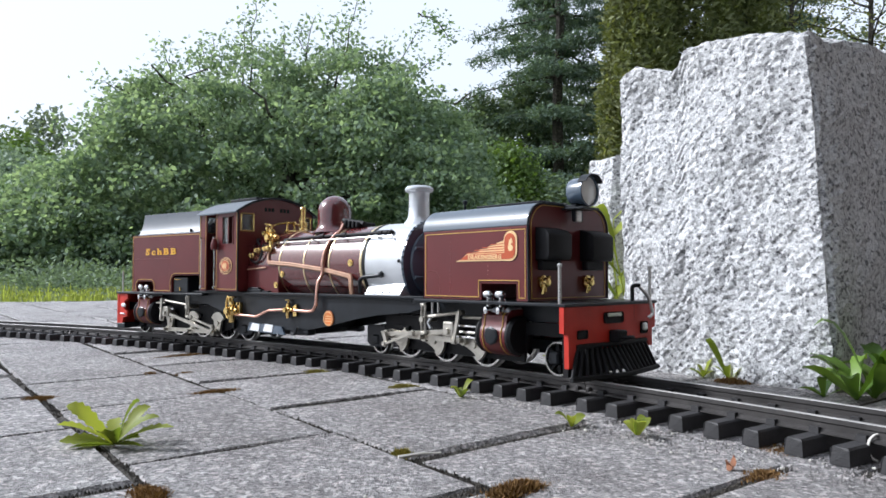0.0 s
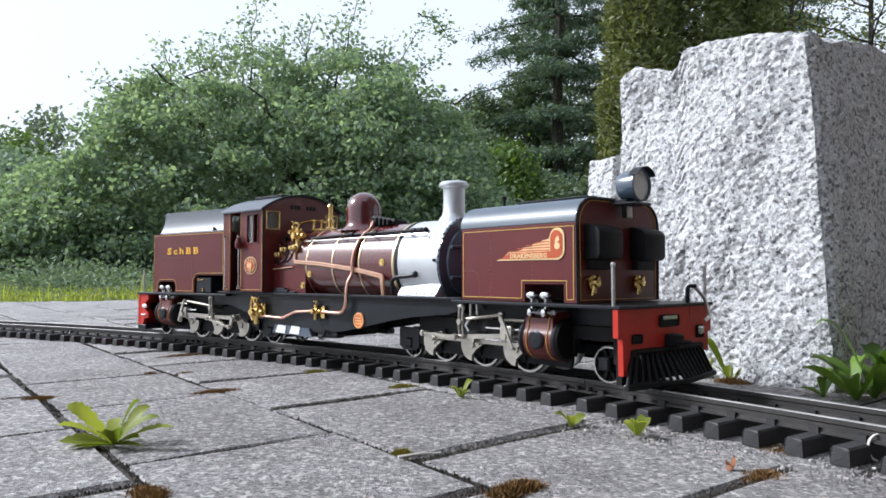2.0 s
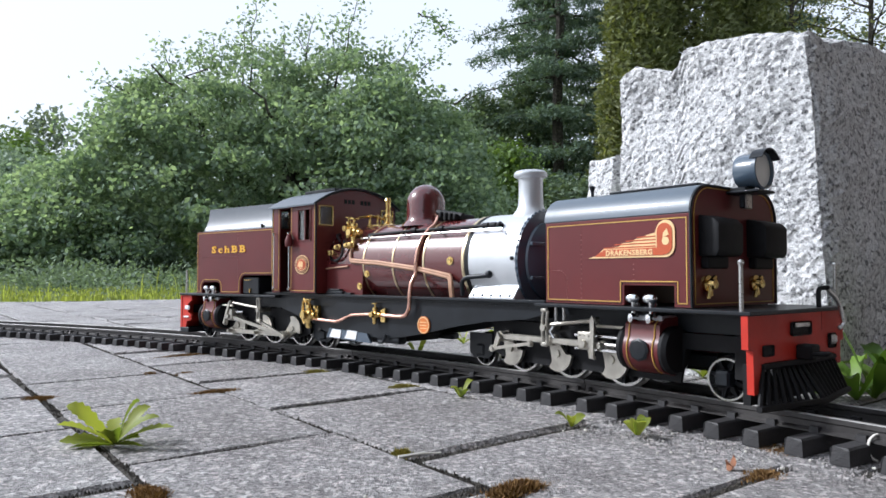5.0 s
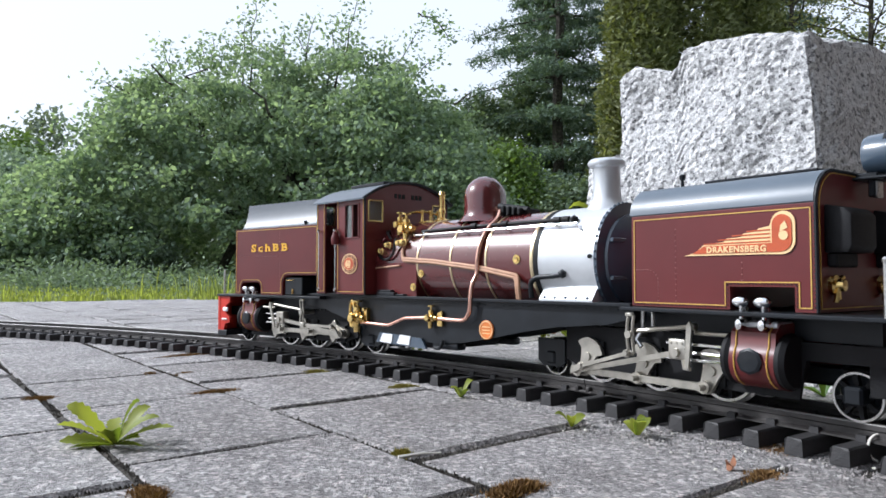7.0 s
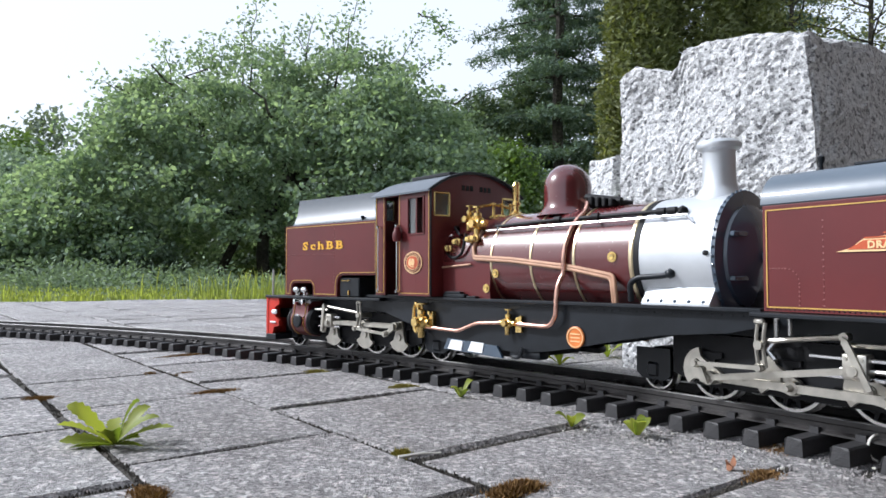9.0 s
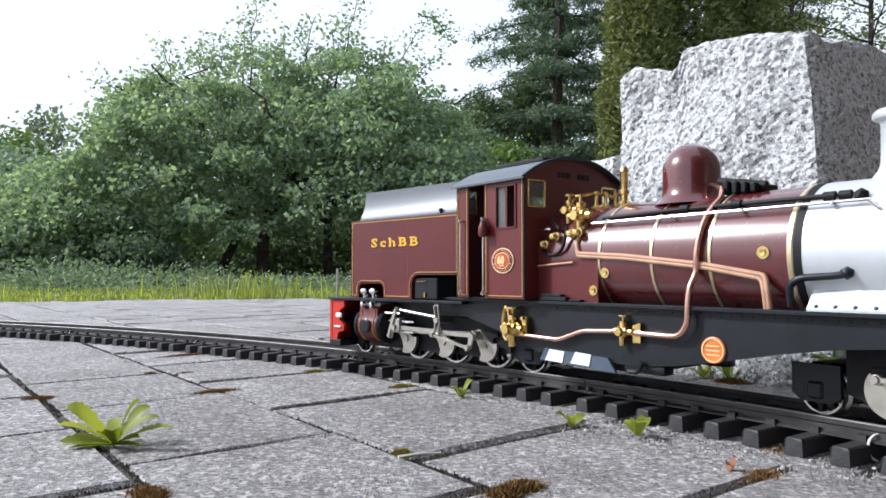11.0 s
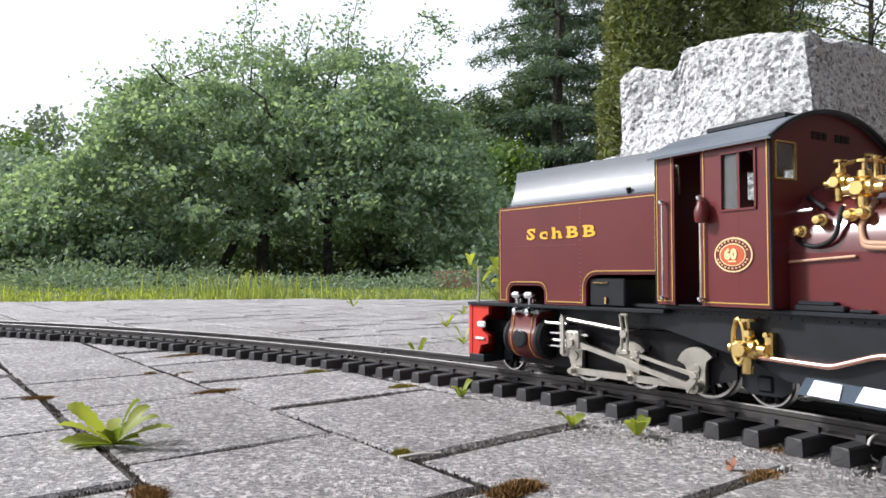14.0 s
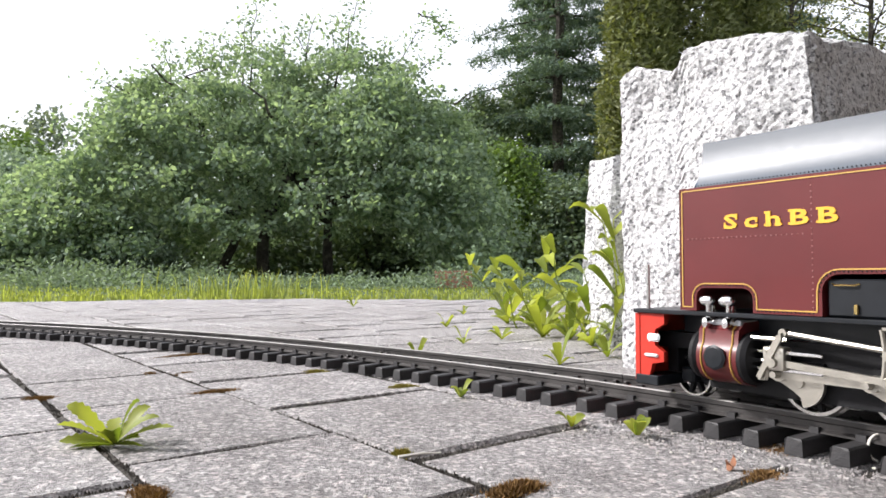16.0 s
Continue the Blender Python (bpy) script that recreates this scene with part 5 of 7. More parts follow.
    # rear deck and beam
    bm = bmesh.new()
    box(bm, X(-0.4215), X(-0.234), -0.052, 0.052, 0.0725, 0.0752, 0.0005, 1)
    part("deck_plate", bm, M_BLACK, u)
    bm = bmesh.new()
    prism(bm, [(-0.0500, 0.0722), (0.0500, 0.0722), (0.0500, 0.0400), (0.0430, 0.0400), (0.0430, 0.0300), (-0.0430, 0.0300), (-0.0430, 0.0290), (-0.0500, 0.0290)], X(-0.4215), X(-0.4180), "x")
    for y in (-0.0495, 0.0460):
        prism(bm, [(X(-0.4180), 0.0722), (X(-0.3985), 0.0722), (X(-0.3985), 0.0660), (X(-0.4060), 0.0620), (X(-0.4060), 0.0520), (X(-0.3990), 0.0480), (X(-0.3990), 0.0420), (X(-0.4080), 0.0400), (X(-0.4110), 0.0310), (X(-0.4180), 0.0310)], y, y + 0.0035, "y")
    part("buffer_beam", bm, M_RED, u, "bright red rear buffer beam with side brackets")
    bm = bmesh.new()
    box(bm, X(-0.4213), X(-0.4030), -0.0505, 0.0505, 0.0262, 0.0325, 0.0006, 1)
    part("beam_foot", bm, M_BLACK, u)
    bm = bmesh.new()
    box(bm, X(-0.4115), X(-0.4015), -0.0512, -0.0490, 0.0545, 0.0595, 0.0012, 1)
    part("beam_plate", bm, M_WHITE, u)
    bm = bmesh.new()
    box(bm, X(-0.4135), X(-0.4030), -0.0512, -0.0490, 0.0445, 0.0465, 0.0006, 1)
    part("beam_plate", bm, M_WHITE, u)
    for sgn in (-1, 1):
        bm = bmesh.new()
        tube(bm, [(X(-0.4120), sgn * 0.0480, 0.0740), (X(-0.4120), sgn * 0.0480, 0.1040)], 0.0011, 8)
        part("corner_handrail", bm, M_STEEL, u, smooth=40)
    return u


def make_body(loco):
    # main girder frame
    for sgn in (-1, 1):
        bm = bmesh.new()
        web = [(-0.270, 0.0770), (-0.270, 0.0660), (-0.236, 0.0625), (-0.172, 0.0480), (-0.150, 0.0400), (-0.060, 0.0380), (-0.030, 0.0410), (-0.005, 0.0455), (0.036, 0.0540), (0.066, 0.0590), (0.110, 0.0630), (0.130, 0.0680), (0.130, 0.0770)]
        prism(bm, web, *sorted((sgn * 0.0395, sgn * 0.0420)), "y")
        box(bm, -0.273, 0.131, *sorted((sgn * 0.036, sgn * 0.0468)), 0.0758, 0.0782, 0.0004, 1)
        part("frame_girder", bm, M_BLACK, loco, "black plate girder")
        bm = bmesh.new()
        rivets(bm, [(q, sgn * 0.0421, 0.0735) for q in np.arange(-0.265, 0.130, 0.0065)], 0.0006)
        tagged(part("riveting", bm, M_BLACK, loco), kind="stuff")
    bm = bmesh.new()
    box(bm, -0.268, 0.128, -0.039, 0.039, 0.0690, 0.0757)
    for x in (-0.262, -0.15, -0.02, 0.12):
        box(bm, x - 0.003, x + 0.003, -0.0393, 0.0393, 0.064, 0.076)
    part("frame_stretcher", bm, M_SOOT, loco)
    bm = bmesh.new()
    prism(bm, [(-0.135, 0.0700), (-0.145, 0.0395), (-0.118, 0.0325), (-0.062, 0.0325), (-0.048, 0.0400), (-0.040, 0.0700)], -0.034, 0.034, "y")
    part("ash_pan", bm, M_SOOT, loco, "black ash pan below the firebox")
    for sgn in (-1, 1):
        bm = bmesh.new()
        prism(bm, [(-0.1385, 0.0440), (-0.0800, 0.0415), (-0.0735, 0.0325), (-0.1440, 0.0345)], *sorted((sgn * 0.0425, sgn * 0.0445)), "y")
        part("step_board", bm, M_SLATE, loco, "grey chequered step board")
        bm = bmesh.new()
        for x in (-0.1360, -0.1110):
            prism(bm, [(x + 0.0025, 0.0432), (x + 0.0170, 0.0426), (x + 0.0150, 0.0345), (x - 0.0020, 0.0350)], *sorted((sgn * 0.0446, sgn * 0.0452)), "y")
        part("white_marking", bm, M_WHITE, loco, "two white squares on the step board")
        bm = bmesh.new()
        tube(bm, smooth_path([(-0.064, sgn * 0.043, 0.0345), (-0.055, sgn * 0.0445, 0.0345), (-0.052, sgn * 0.0445, 0.042)], 0.004), 0.0016, 8)
        box(bm, -0.070, -0.038, *sorted((sgn * 0.0300, sgn * 0.0410)), 0.0335, 0.0400, 0.002, 2)
        part("air_cylinder", bm, M_BLACK, loco, smooth=40)
        bm = bmesh.new()
        lathe(bm, [(0.0, 0.0), (0.0078, 0.0), (0.0078, 0.0010), (0.0070, 0.0013), (0.0068, 0.0010), (0.0, 0.0010)], axis="y", n=28)
        d = part("builders_plate", bm, M_WORKS, loco, "round orange works plate", 30)
        d.matrix_basis = pose(-0.0030, sgn * 0.0422, 0.0532) @ (Matrix() if sgn > 0 else Matrix.Rotation(math.pi, 4, "Z"))
        bm = bmesh.new()
        for k in range(3):
            box(bm, -0.0072, 0.0012, *sorted((sgn * 0.0432, sgn * 0.0435)), 0.0500 + 0.0026 * k, 0.0508 + 0.0026 * k)
        for a, b in zip(arc(-0.003, 0.0532, 0.0068, 0, 360, 24), arc(-0.003, 0.0532, 0.0068, 0, 360, 24)[1:]):
            tube(bm, [(a[0], sgn * 0.0433, a[1]), (b[0], sgn * 0.0433, b[1])], 0.0005, 4)
        part("plate_writing", bm, M_CREAM, loco)

    # boiler
    CZ, R = 0.1085, 0.0400
    bm = bmesh.new()
    lathe(bm, [(0.0, -0.150), (R, -0.150), (R, 0.0435), (0.0, 0.0435)], (0, 0, CZ), "x", 48)
    boiler = part("boiler", bm, M_BOILER, loco, "glossy maroon boiler barrel", 40)
    for x in (-0.0905, -0.0478, -0.0065):
        bm = bmesh.new()
        lathe(bm, [(R, x - 0.0011), (R + 0.0006, x - 0.0009), (R + 0.0006, x + 0.0009), (R, x + 0.0011)], (0, 0, CZ), "x", 48)
        part("boiler_band", bm, M_BAND, loco, "polished brass boiler band", 40)
    bm = bmesh.new()
    lathe(bm, [(R, 0.0400), (R + 0.0010, 0.0402), (R + 0.0010, 0.0426), (R, 0.0432)], (0, 0, CZ), "x", 48)
    part("boiler_band", bm, M_BAND, loco, "polished brass boiler band", 40)
    bm = bmesh.new()
    lathe(bm, [(R, 0.0436), (R + 0.0012, 0.0438), (R + 0.0012, 0.0478), (R, 0.0480)], (0, 0, CZ), "x", 48)
    part("front_band", bm, M_SOOT, loco, smooth=40)
    bm = bmesh.new()
    lathe(bm, [(0.0, 0.0436), (R + 0.0008, 0.0436), (R + 0.0008, 0.0990), (0.0, 0.0990)], (0, 0, CZ), "x", 48)
    sb = part("smokebox", bm, M_SILVER, loco, "silver-painted smokebox", 40)
    bm = bmesh.new()
    prism(bm, [(-0.0435, 0.0779), (0.0435, 0.0779), (0.0435, 0.0795), (0.0345, 0.0910), (-0.0345, 0.0910), (-0.0435, 0.0795)], 0.0515, 0.0985, "x")
    part("smokebox_saddle", bm, M_SILVER, loco, "silver flared saddle")
    bm = bmesh.new()
    rivets(bm, [(0, 0, 0)], 0.0014)
    bolt = part("saddle_bolt", bm, M_SLATE, loco, smooth=40)
    for k in range(10):
        ob = bolt if k == 0 else new("saddle_bolt", bolt.data)
        ob.parent = loco
        ob.matrix_basis = pose(0.056 + 0.0095 * (k % 5), -0.0423 if k < 5 else 0.0423, 0.0805)
    bm = bmesh.new()
    lathe(bm, [(0.0, 0.0990), (R + 0.0022, 0.0990), (R + 0.0022, 0.1015), (R - 0.004, 0.1025), (0.0, 0.1025)], (0, 0, CZ), "x", 48)
    rivets(bm, [(0.1000, (R + 0.0022) * math.cos(a), CZ + (R + 0.0022) * math.sin(a)) for a in np.linspace(0, 6.2832, 49)[:-1]], 0.0012)
    part("smokebox_ring", bm, M_SLATE, loco, "dark riveted smokebox ring", 40)
    bm = bmesh.new()
    lathe(bm, [(0.0335, 0.1025), (0.0330, 0.1045), (0.0280, 0.1075), (0.0180, 0.1105), (0.0, 0.1120)], (0, 0, CZ), "x", 40)
    part("smokebox_door", bm, M_SLATE, loco, "dished dark smokebox door", 40)
    bm = bmesh.new()
    lathe(bm, [(0.0, 0.1118), (0.004, 0.1120), (0.004, 0.1150), (0.0, 0.1155)], (0, 0, CZ), "x", 12)
    for z in (0.122, 0.095):
        box(bm, 0.1060, 0.1095, -0.0330, -0.0050, z - 0.0015, z + 0.0015, 0.0005, 1)
    part("door_dart", bm, M_SLATE, loco, smooth=40)
    bm = bmesh.new()
    lathe(bm, [(0.0, 0.0), (0.0016, 0.0), (0.0016, 0.0014), (0.0, 0.0016)], axis="y", n=10)
    d = part("rivet_plug", bm, M_SOOT, loco)
    d.matrix_basis = pose(0.0951, -0.0405, 0.1105) @ Matrix.Rotation(math.pi, 4, "Z")
    # chimney
    bm = bmesh.new()
    lathe(bm, [(0.0, 0.1440), (0.0170, 0.1440), (0.0145, 0.1490), (0.0120, 0.1525), (0.0107, 0.1560), (0.0103, 0.1640), (0.0102, 0.1770), (0.0108, 0.1785), (0.0136, 0.1800), (0.0142, 0.1815), (0.0140, 0.1830), (0.0120, 0.1850), (0.0090, 0.1856), (0.0084, 0.1780), (0.0, 0.1770)], (0.0828, 0, 0), "z", 40)
    part("chimney", bm, M_SILVER, loco, "silver chimney with a wide lipped cap", 35)
    # dome
    bm = bmesh.new()
    prof = [(0.0, 0.142), (0.0250, 0.1440), (0.0215, 0.1475), (0.0192, 0.1510), (0.0188, 0.1560)] + [(0.0188 * math.cos(a), 0.1665 + 0.0187 * math.sin(a)) for a in np.linspace(0.05, 1.52, 9)] + [(0.0, 0.1853)]
    lathe(bm, prof, (-0.0442, 0, 0), "z", 40)
    part("dome", bm, M_BOILER, loco, "glossy maroon steam dome", 50)
    # safety valve and turret fittings
    bm = bmesh.new()
    lathe(bm, [(0.0, 0.146), (0.0060, 0.1475), (0.0062, 0.1495), (0.0026, 0.1520), (0.0026, 0.1560), (0.0037, 0.1568), (0.0037, 0.1590), (0.0028, 0.1600), (0.0030, 0.1725), (0.0036, 0.1735), (0.0024, 0.1765), (0.0, 0.1770)], (-0.1005, 0, 0), "z", 18)
    part("safety_valve", bm, M_BRASS, loco, "tall polished brass safety valve", 35)
    bm = bmesh.new()
    box(bm, -0.1260, -0.1140, -0.0080, 0.0200, 0.1465, 0.1495, 0.0008, 1)
    for y in (-0.006, 0.003, 0.012, 0.018):
        lathe(bm, [(0.0, 0.149), (0.0020, 0.149), (0.0013, 0.1515), (0.0013, 0.1575), (0.0020, 0.1585), (0.0020, 0.1602), (0.0, 0.1608)], (-0.121 + y * 0.2, y, 0), "z", 12)
    tube(bm, smooth_path([(-0.120, 0.014, 0.1560), (-0.128, 0.004, 0.1600), (-0.136, -0.012, 0.1580), (-0.138, -0.022, 0.1480)], 0.008), 0.0013, 8)
    part("steam_turret", bm, M_BRASS, loco, "brass turret with valves", 35)
    def valve_cluster(name, cx, cy, cz, s, label=""):
        bm = bmesh.new()
        lathe(bm, [(0.0, -0.010 * s), (0.0028 * s, -0.010 * s), (0.0028 * s, -0.006 * s), (0.0048 * s, -0.0055 * s), (0.0050 * s, 0.005 * s), (0.0030 * s, 0.006 * s), (0.0030 * s, 0.010 * s), (0.0, 0.010 * s)], (cx, cy, cz), "x", 14)
        lathe(bm, [(0.0, 0.0), (0.0030 * s, 0.0), (0.0026 * s, 0.005 * s), (0.0036 * s, 0.006 * s), (0.0034 * s, 0.009 * s), (0.0012 * s, 0.010 * s), (0.0012 * s, 0.013 * s), (0.0044 * s, 0.0132 * s), (0.0044 * s, 0.0146 * s), (0.0, 0.0148 * s)], (cx, cy, cz), "z", 14)
        lathe(bm, [(0.0, -0.008 * s), (0.0034 * s, -0.008 * s), (0.0038 * s, -0.004 * s), (0.0022 * s, 0.0), (0.0, 0.0)], (cx, cy, cz), "y", 12)
        lathe(bm, [(0.0, -0.012 * s), (0.0026 * s, -0.012 * s), (0.0030 * s, -0.004 * s), (0.0, 0.0)], (cx - 0.001, cy, cz), "z", 12)
        return part(name, bm, M_BRASS, loco, label, 35)
    valve_cluster("injector_valve", -0.1120, -0.0345, 0.1400, 1.0, "polished brass injector valve")
    valve_cluster("injector_valve", -0.1270, -0.0300, 0.1450, 0.8)
    valve_cluster("water_valve", -0.1700, -0.0475, 0.0560, 1.15, "polished brass water valve on the frame")
    valve_cluster("water_valve", -0.0660, -0.0455, 0.0602, 0.75)
    bm = bmesh.new()
    tube(bm, [(-0.1700 + 0.004 * math.cos(a) - 0.0045, -0.0500, 0.0600 + 0.0125 * math.sin(a)) for a in np.linspace(0, 6.283, 17)], 0.0016, 7)
    box(bm, -0.1610, -0.1560, -0.0470, -0.0420, 0.0520, 0.0660, 0.0006, 1)
    for z in (0.0535, 0.0645):
        lathe(bm, [(0.0, -0.0495), (0.0016, -0.0495), (0.0016, -0.0465), (0.0, -0.0465)], (-0.1585, 0, z), "y", 8)
    part("valve_yoke", bm, M_BRASS, loco, "brass yoke and flange", 35)
    bm = bmesh.new()
    prism(bm, [(-0.0590, 0.0535), (-0.0530, 0.0535), (-0.0530, 0.0665), (-0.0590, 0.0645)], -0.0450, -0.0425, "y")
    part("pipe_flange", bm, M_BRASS, loco)
    for x, y, z in ((-0.1430, -0.0405, 0.1200), (-0.1320, -0.0402, 0.1255), (-0.1160, -0.0398, 0.1270), (-0.1100, -0.0396, 0.1275)):
        bm = bmesh.new()
        lathe(bm, [(0.0, -0.004), (0.0020, -0.0038), (0.0030, -0.0020), (0.0026, 0.0), (0.0034, 0.0006), (0.0034, 0.0022), (0.0, 0.0024)], (x, y, z), "y", 14)
        part("washout_plug", bm, M_BRASS, loco, smooth=35)
    for x, z in ((-0.0862, 0.0986), (-0.0952, 0.0865), (0.0268, 0.1095)):
        bm = bmesh.new()
        yy = -math.sqrt(max(0, R * R - (z - CZ) ** 2)) if x > -0.09 else -0.0403
        lathe(bm, [(0.0, -0.0014), (0.0018, -0.0016), (0.0020, -0.0008), (0.0036, -0.0008), (0.0036, 0.0008), (0.0, 0.0008)], (x, yy, z), "y", 16)
        part("washout_plug", bm, M_BRASS, loco, smooth=35)
    # firebox casing
    bm = bmesh.new()
    prism(bm, [(-0.0402, 0.0782), (0.0402, 0.0782), (0.0402, 0.1085), (-0.0402, 0.1085)], -0.1495, -0.0915, "x")
    part("firebox", bm, M_MAROON, loco, "maroon firebox casing")
    bm = bmesh.new()
    box(bm, -0.1440, -0.1170, -0.0455, -0.0404, 0.0783, 0.0815, 0.0006, 1)
    box(bm, -0.1420, -0.1220, -0.0455, -0.0404, 0.0813, 0.0835, 0.0006, 1)
    box(bm, -0.1150, -0.1040, -0.0450, -0.0404, 0.0783, 0.0800, 0.0005, 1)
    part("foot_casting", bm, M_BLACK, loco)
    # pipes
    def side_y(z, gap=0.0012):
        return -math.sqrt(max(0.0, R * R - (z - CZ) ** 2)) - gap
    bm = bmesh.new()
    pts = [(-0.026, -0.006, 0.1555), (-0.012, -0.016, 0.1505)] + [(-0.0105 - 0.0045 * (0.143 - z) / 0.05, side_y(z, 0.0026), z) for z in (0.1440, 0.1400, 0.1340, 0.1260, 0.1180, 0.1080, 0.0980)] + [(-0.0160, -0.0462, 0.0900), (-0.0170, -0.0470, 0.0780), (-0.0172, -0.0470, 0.0680), (-0.0230, -0.0465, 0.0602), (-0.0330, -0.0460, 0.0595), (-0.0560, -0.0455, 0.0600)]
    tube(bm, smooth_path(pts, 0.004, 3), 0.0019, 10)
    part("steam_pipe", bm, M_COPPER, loco, "bright copper steam pipe over the boiler side", 50)
    bm = bmesh.new()
    tube(bm, smooth_path([(-0.0740, -0.0455, 0.0600), (-0.1010, -0.0455, 0.0585), (-0.1240, -0.0460, 0.0508), (-0.1640, -0.0470, 0.0520)], 0.004, 3), 0.0017, 10)
    part("feed_pipe", bm, M_COPPER, loco, "bright copper feed pipe along the frame", 50)
    bm = bmesh.new()
    for off in (0.0, 0.0019):
        pts = [(-0.1080, side_y(0.134), 0.134), (-0.1120, side_y(0.122), 0.1210), (-0.1090, side_y(0.1095), 0.1105 + off), (-0.0680, side_y(0.1062), 0.1080 + off), (-0.0100, side_y(0.1), 0.1015 + off), (0.0255 + off, side_y(0.096, 0.0016), 0.0950 + off), (0.0275 + off, -0.0410, 0.0880), (0.0280 + off, -0.0400, 0.0785)]
        tube(bm, smooth_path(pts, 0.003, 3), 0.0016, 8)
    part("sand_pipe", bm, M_BRONZE, loco, "paired bronze pipes along the boiler", 50)
    bm = bmesh.new()
    tube(bm, [(-0.1490, -0.0415, 0.1040), (-0.1130, -0.0415, 0.1062)], 0.0008, 8)
    part("gauge_rod", bm, M_BRONZE, loco)
    bm = bmesh.new()
    hy = side_y(0.134, 0.0040)
    tube(bm, [(-0.1010, hy, 0.1335), (0.0800, hy, 0.1350)], 0.0010, 8)
    for x in (-0.088, -0.035, 0.012, 0.062):
        tube(bm, [(x, hy, 0.1342), (x, hy + 0.006, 0.1330)], 0.0010, 6)
        rivets(bm, [(x, hy, 0.1342)], 0.0019)
    tube(bm, [(0.0790, hy, 0.1350), (0.0845, hy - 0.001, 0.1300)], 0.0009, 6)
    part("handrail", bm, M_CHROME, loco, "bright steel boiler handrail", 40)
    bm = bmesh.new()
    ky = side_y(0.139, 0.0030)
    tube(bm, [(-0.0960, ky, 0.1370), (-0.040, ky, 0.1385), (0.0600, ky, 0.1390)], 0.0014, 8)
    for x in (-0.030, 0.005, 0.058, 0.066):
        lathe(bm, [(0.0, x - 0.003), (0.0026, x - 0.003), (0.0026, x + 0.003), (0.0, x + 0.003)], (0, ky, 0.1388), "x", 10)
    rivets(bm, [(0.0740, ky - 0.001, 0.1380)], 0.0038)
    part("regulator_rod", bm, M_SOOT, loco, smooth=40)
    bm = bmesh.new()
    tube(bm, smooth_path([(0.0415, -0.0400, 0.0800), (0.0420, -0.0420, 0.0920), (0.0480, -0.0420, 0.0955), (0.0640, -0.0405, 0.0965), (0.0700, -0.0395, 0.0975)], 0.005), 0.0020, 9)
    rivets(bm, [(0.0705, -0.0400, 0.0980)], 0.0036)
    part("exhaust_pipe", bm, M_BLACK, loco, "black exhaust pipe on the smokebox", 50)
    bm = bmesh.new()
    tube(bm, smooth_path([(-0.1480, -0.0330, 0.1290), (-0.1470, -0.0390, 0.1150), (-0.1330, -0.0420, 0.1110), (-0.1230, -0.0420, 0.1150), (-0.1200, -0.0400, 0.1320)], 0.008), 0.0013, 8)
    tube(bm, smooth_path([(-0.1480, -0.0250, 0.1400), (-0.1420, -0.0340, 0.1390), (-0.1300, -0.0380, 0.1310)], 0.008), 0.0012, 8)
    part("oil_hose", bm, M_SOOT, loco, "black looped oil hose", 50)
    bm = bmesh.new()
    tube(bm, [(-0.1490, -0.0425, 0.1305), (-0.1340, -0.0425, 0.1310)], 0.0010, 8)
    part("reach_rod", bm, M_CHROME, loco)
    bm = bmesh.new()
    for k in range(4):
        box(bm, -0.0130 + 0.006 * k, -0.0090 + 0.006 * k, -0.0150, 0.0120, 0.1470, 0.1560 - 0.001 * k, 0.001, 1)
    tube(bm, [(-0.018, -0.010, 0.1560), (0.012, -0.008, 0.1510)], 0.0028, 8)
    part("sanding_gear", bm, M_SOOT, loco, smooth=40)

    # cab: walls with a doorway and a window in each side, round-topped ends
    x0, x1, hw, zt = -0.2316, -0.1500, 0.0540, 0.1722
    for sgn in (-1, 1):
        ya, yb = sorted((sgn * hw, sgn * (hw - 0.0016)))
        bm = bmesh.new()
        prism(bm, [(x0, 0.0790), (-0.2165, 0.0790), (-0.2165, 0.1690), (-0.1960, 0.1690), (-0.1960, 0.0790), (-0.1704, 0.0790), (-0.1704, 0.1335), (-0.1816, 0.1335), (-0.1816, 0.1660),
                   (-0.1592, 0.1660), (-0.1592, 0.1335), (-0.17035, 0.1335), (-0.17035, 0.0790), (x1, 0.0790), (x1, zt), (x0, zt)], ya, yb, "y")
        cs = part("cab_side", bm, M_MAROON, loco, "maroon cab side with doorway and window")
        bm = bmesh.new()
        line_strip(bm, [(-0.1940, 0.0812), (-0.1522, 0.0812), (-0.1522, 0.1702), (-0.1940, 0.1702)], 0.0006, sgn * (hw + 0.0001))
        line_strip(bm, [(-0.2300, 0.0812), (-0.2182, 0.0812), (-0.2182, 0.1702), (-0.2300, 0.1702)], 0.0006, sgn * (hw + 0.0001))
        part("cab_lining", bm, M_GOLD, loco)
        bm = bmesh.new()
        fr = [(-0.1816, 0.1335), (-0.1592, 0.1335), (-0.1592, 0.1660), (-0.1816, 0.1660)]
        line_strip(bm, fr, 0.0012, sgn * (hw + 0.0001), 0.0008)
        line_strip(bm, [(-0.1704, 0.1335), (-0.1704, 0.1660)], 0.0016, sgn * (hw - 0.0010), 0.0008, closed=False)
        part("window_frame", bm, M_MAROON, loco)
        bm = bmesh.new()
        box(bm, -0.1812, -0.1704, *sorted((sgn * (hw - 0.0012), sgn * (hw - 0.0008))), 0.1338, 0.1657)
        g = part("window_pane", bm, M_GLASS, loco)
        g.visible_shadow = False
        # handrails on both door posts
        for x in (-0.2235, -0.1945):
            bm = bmesh.new()
            tube(bm, [(x, sgn * (hw + 0.0030), 0.0830), (x, sgn * (hw + 0.0030), 0.1420)], 0.0006, 8)
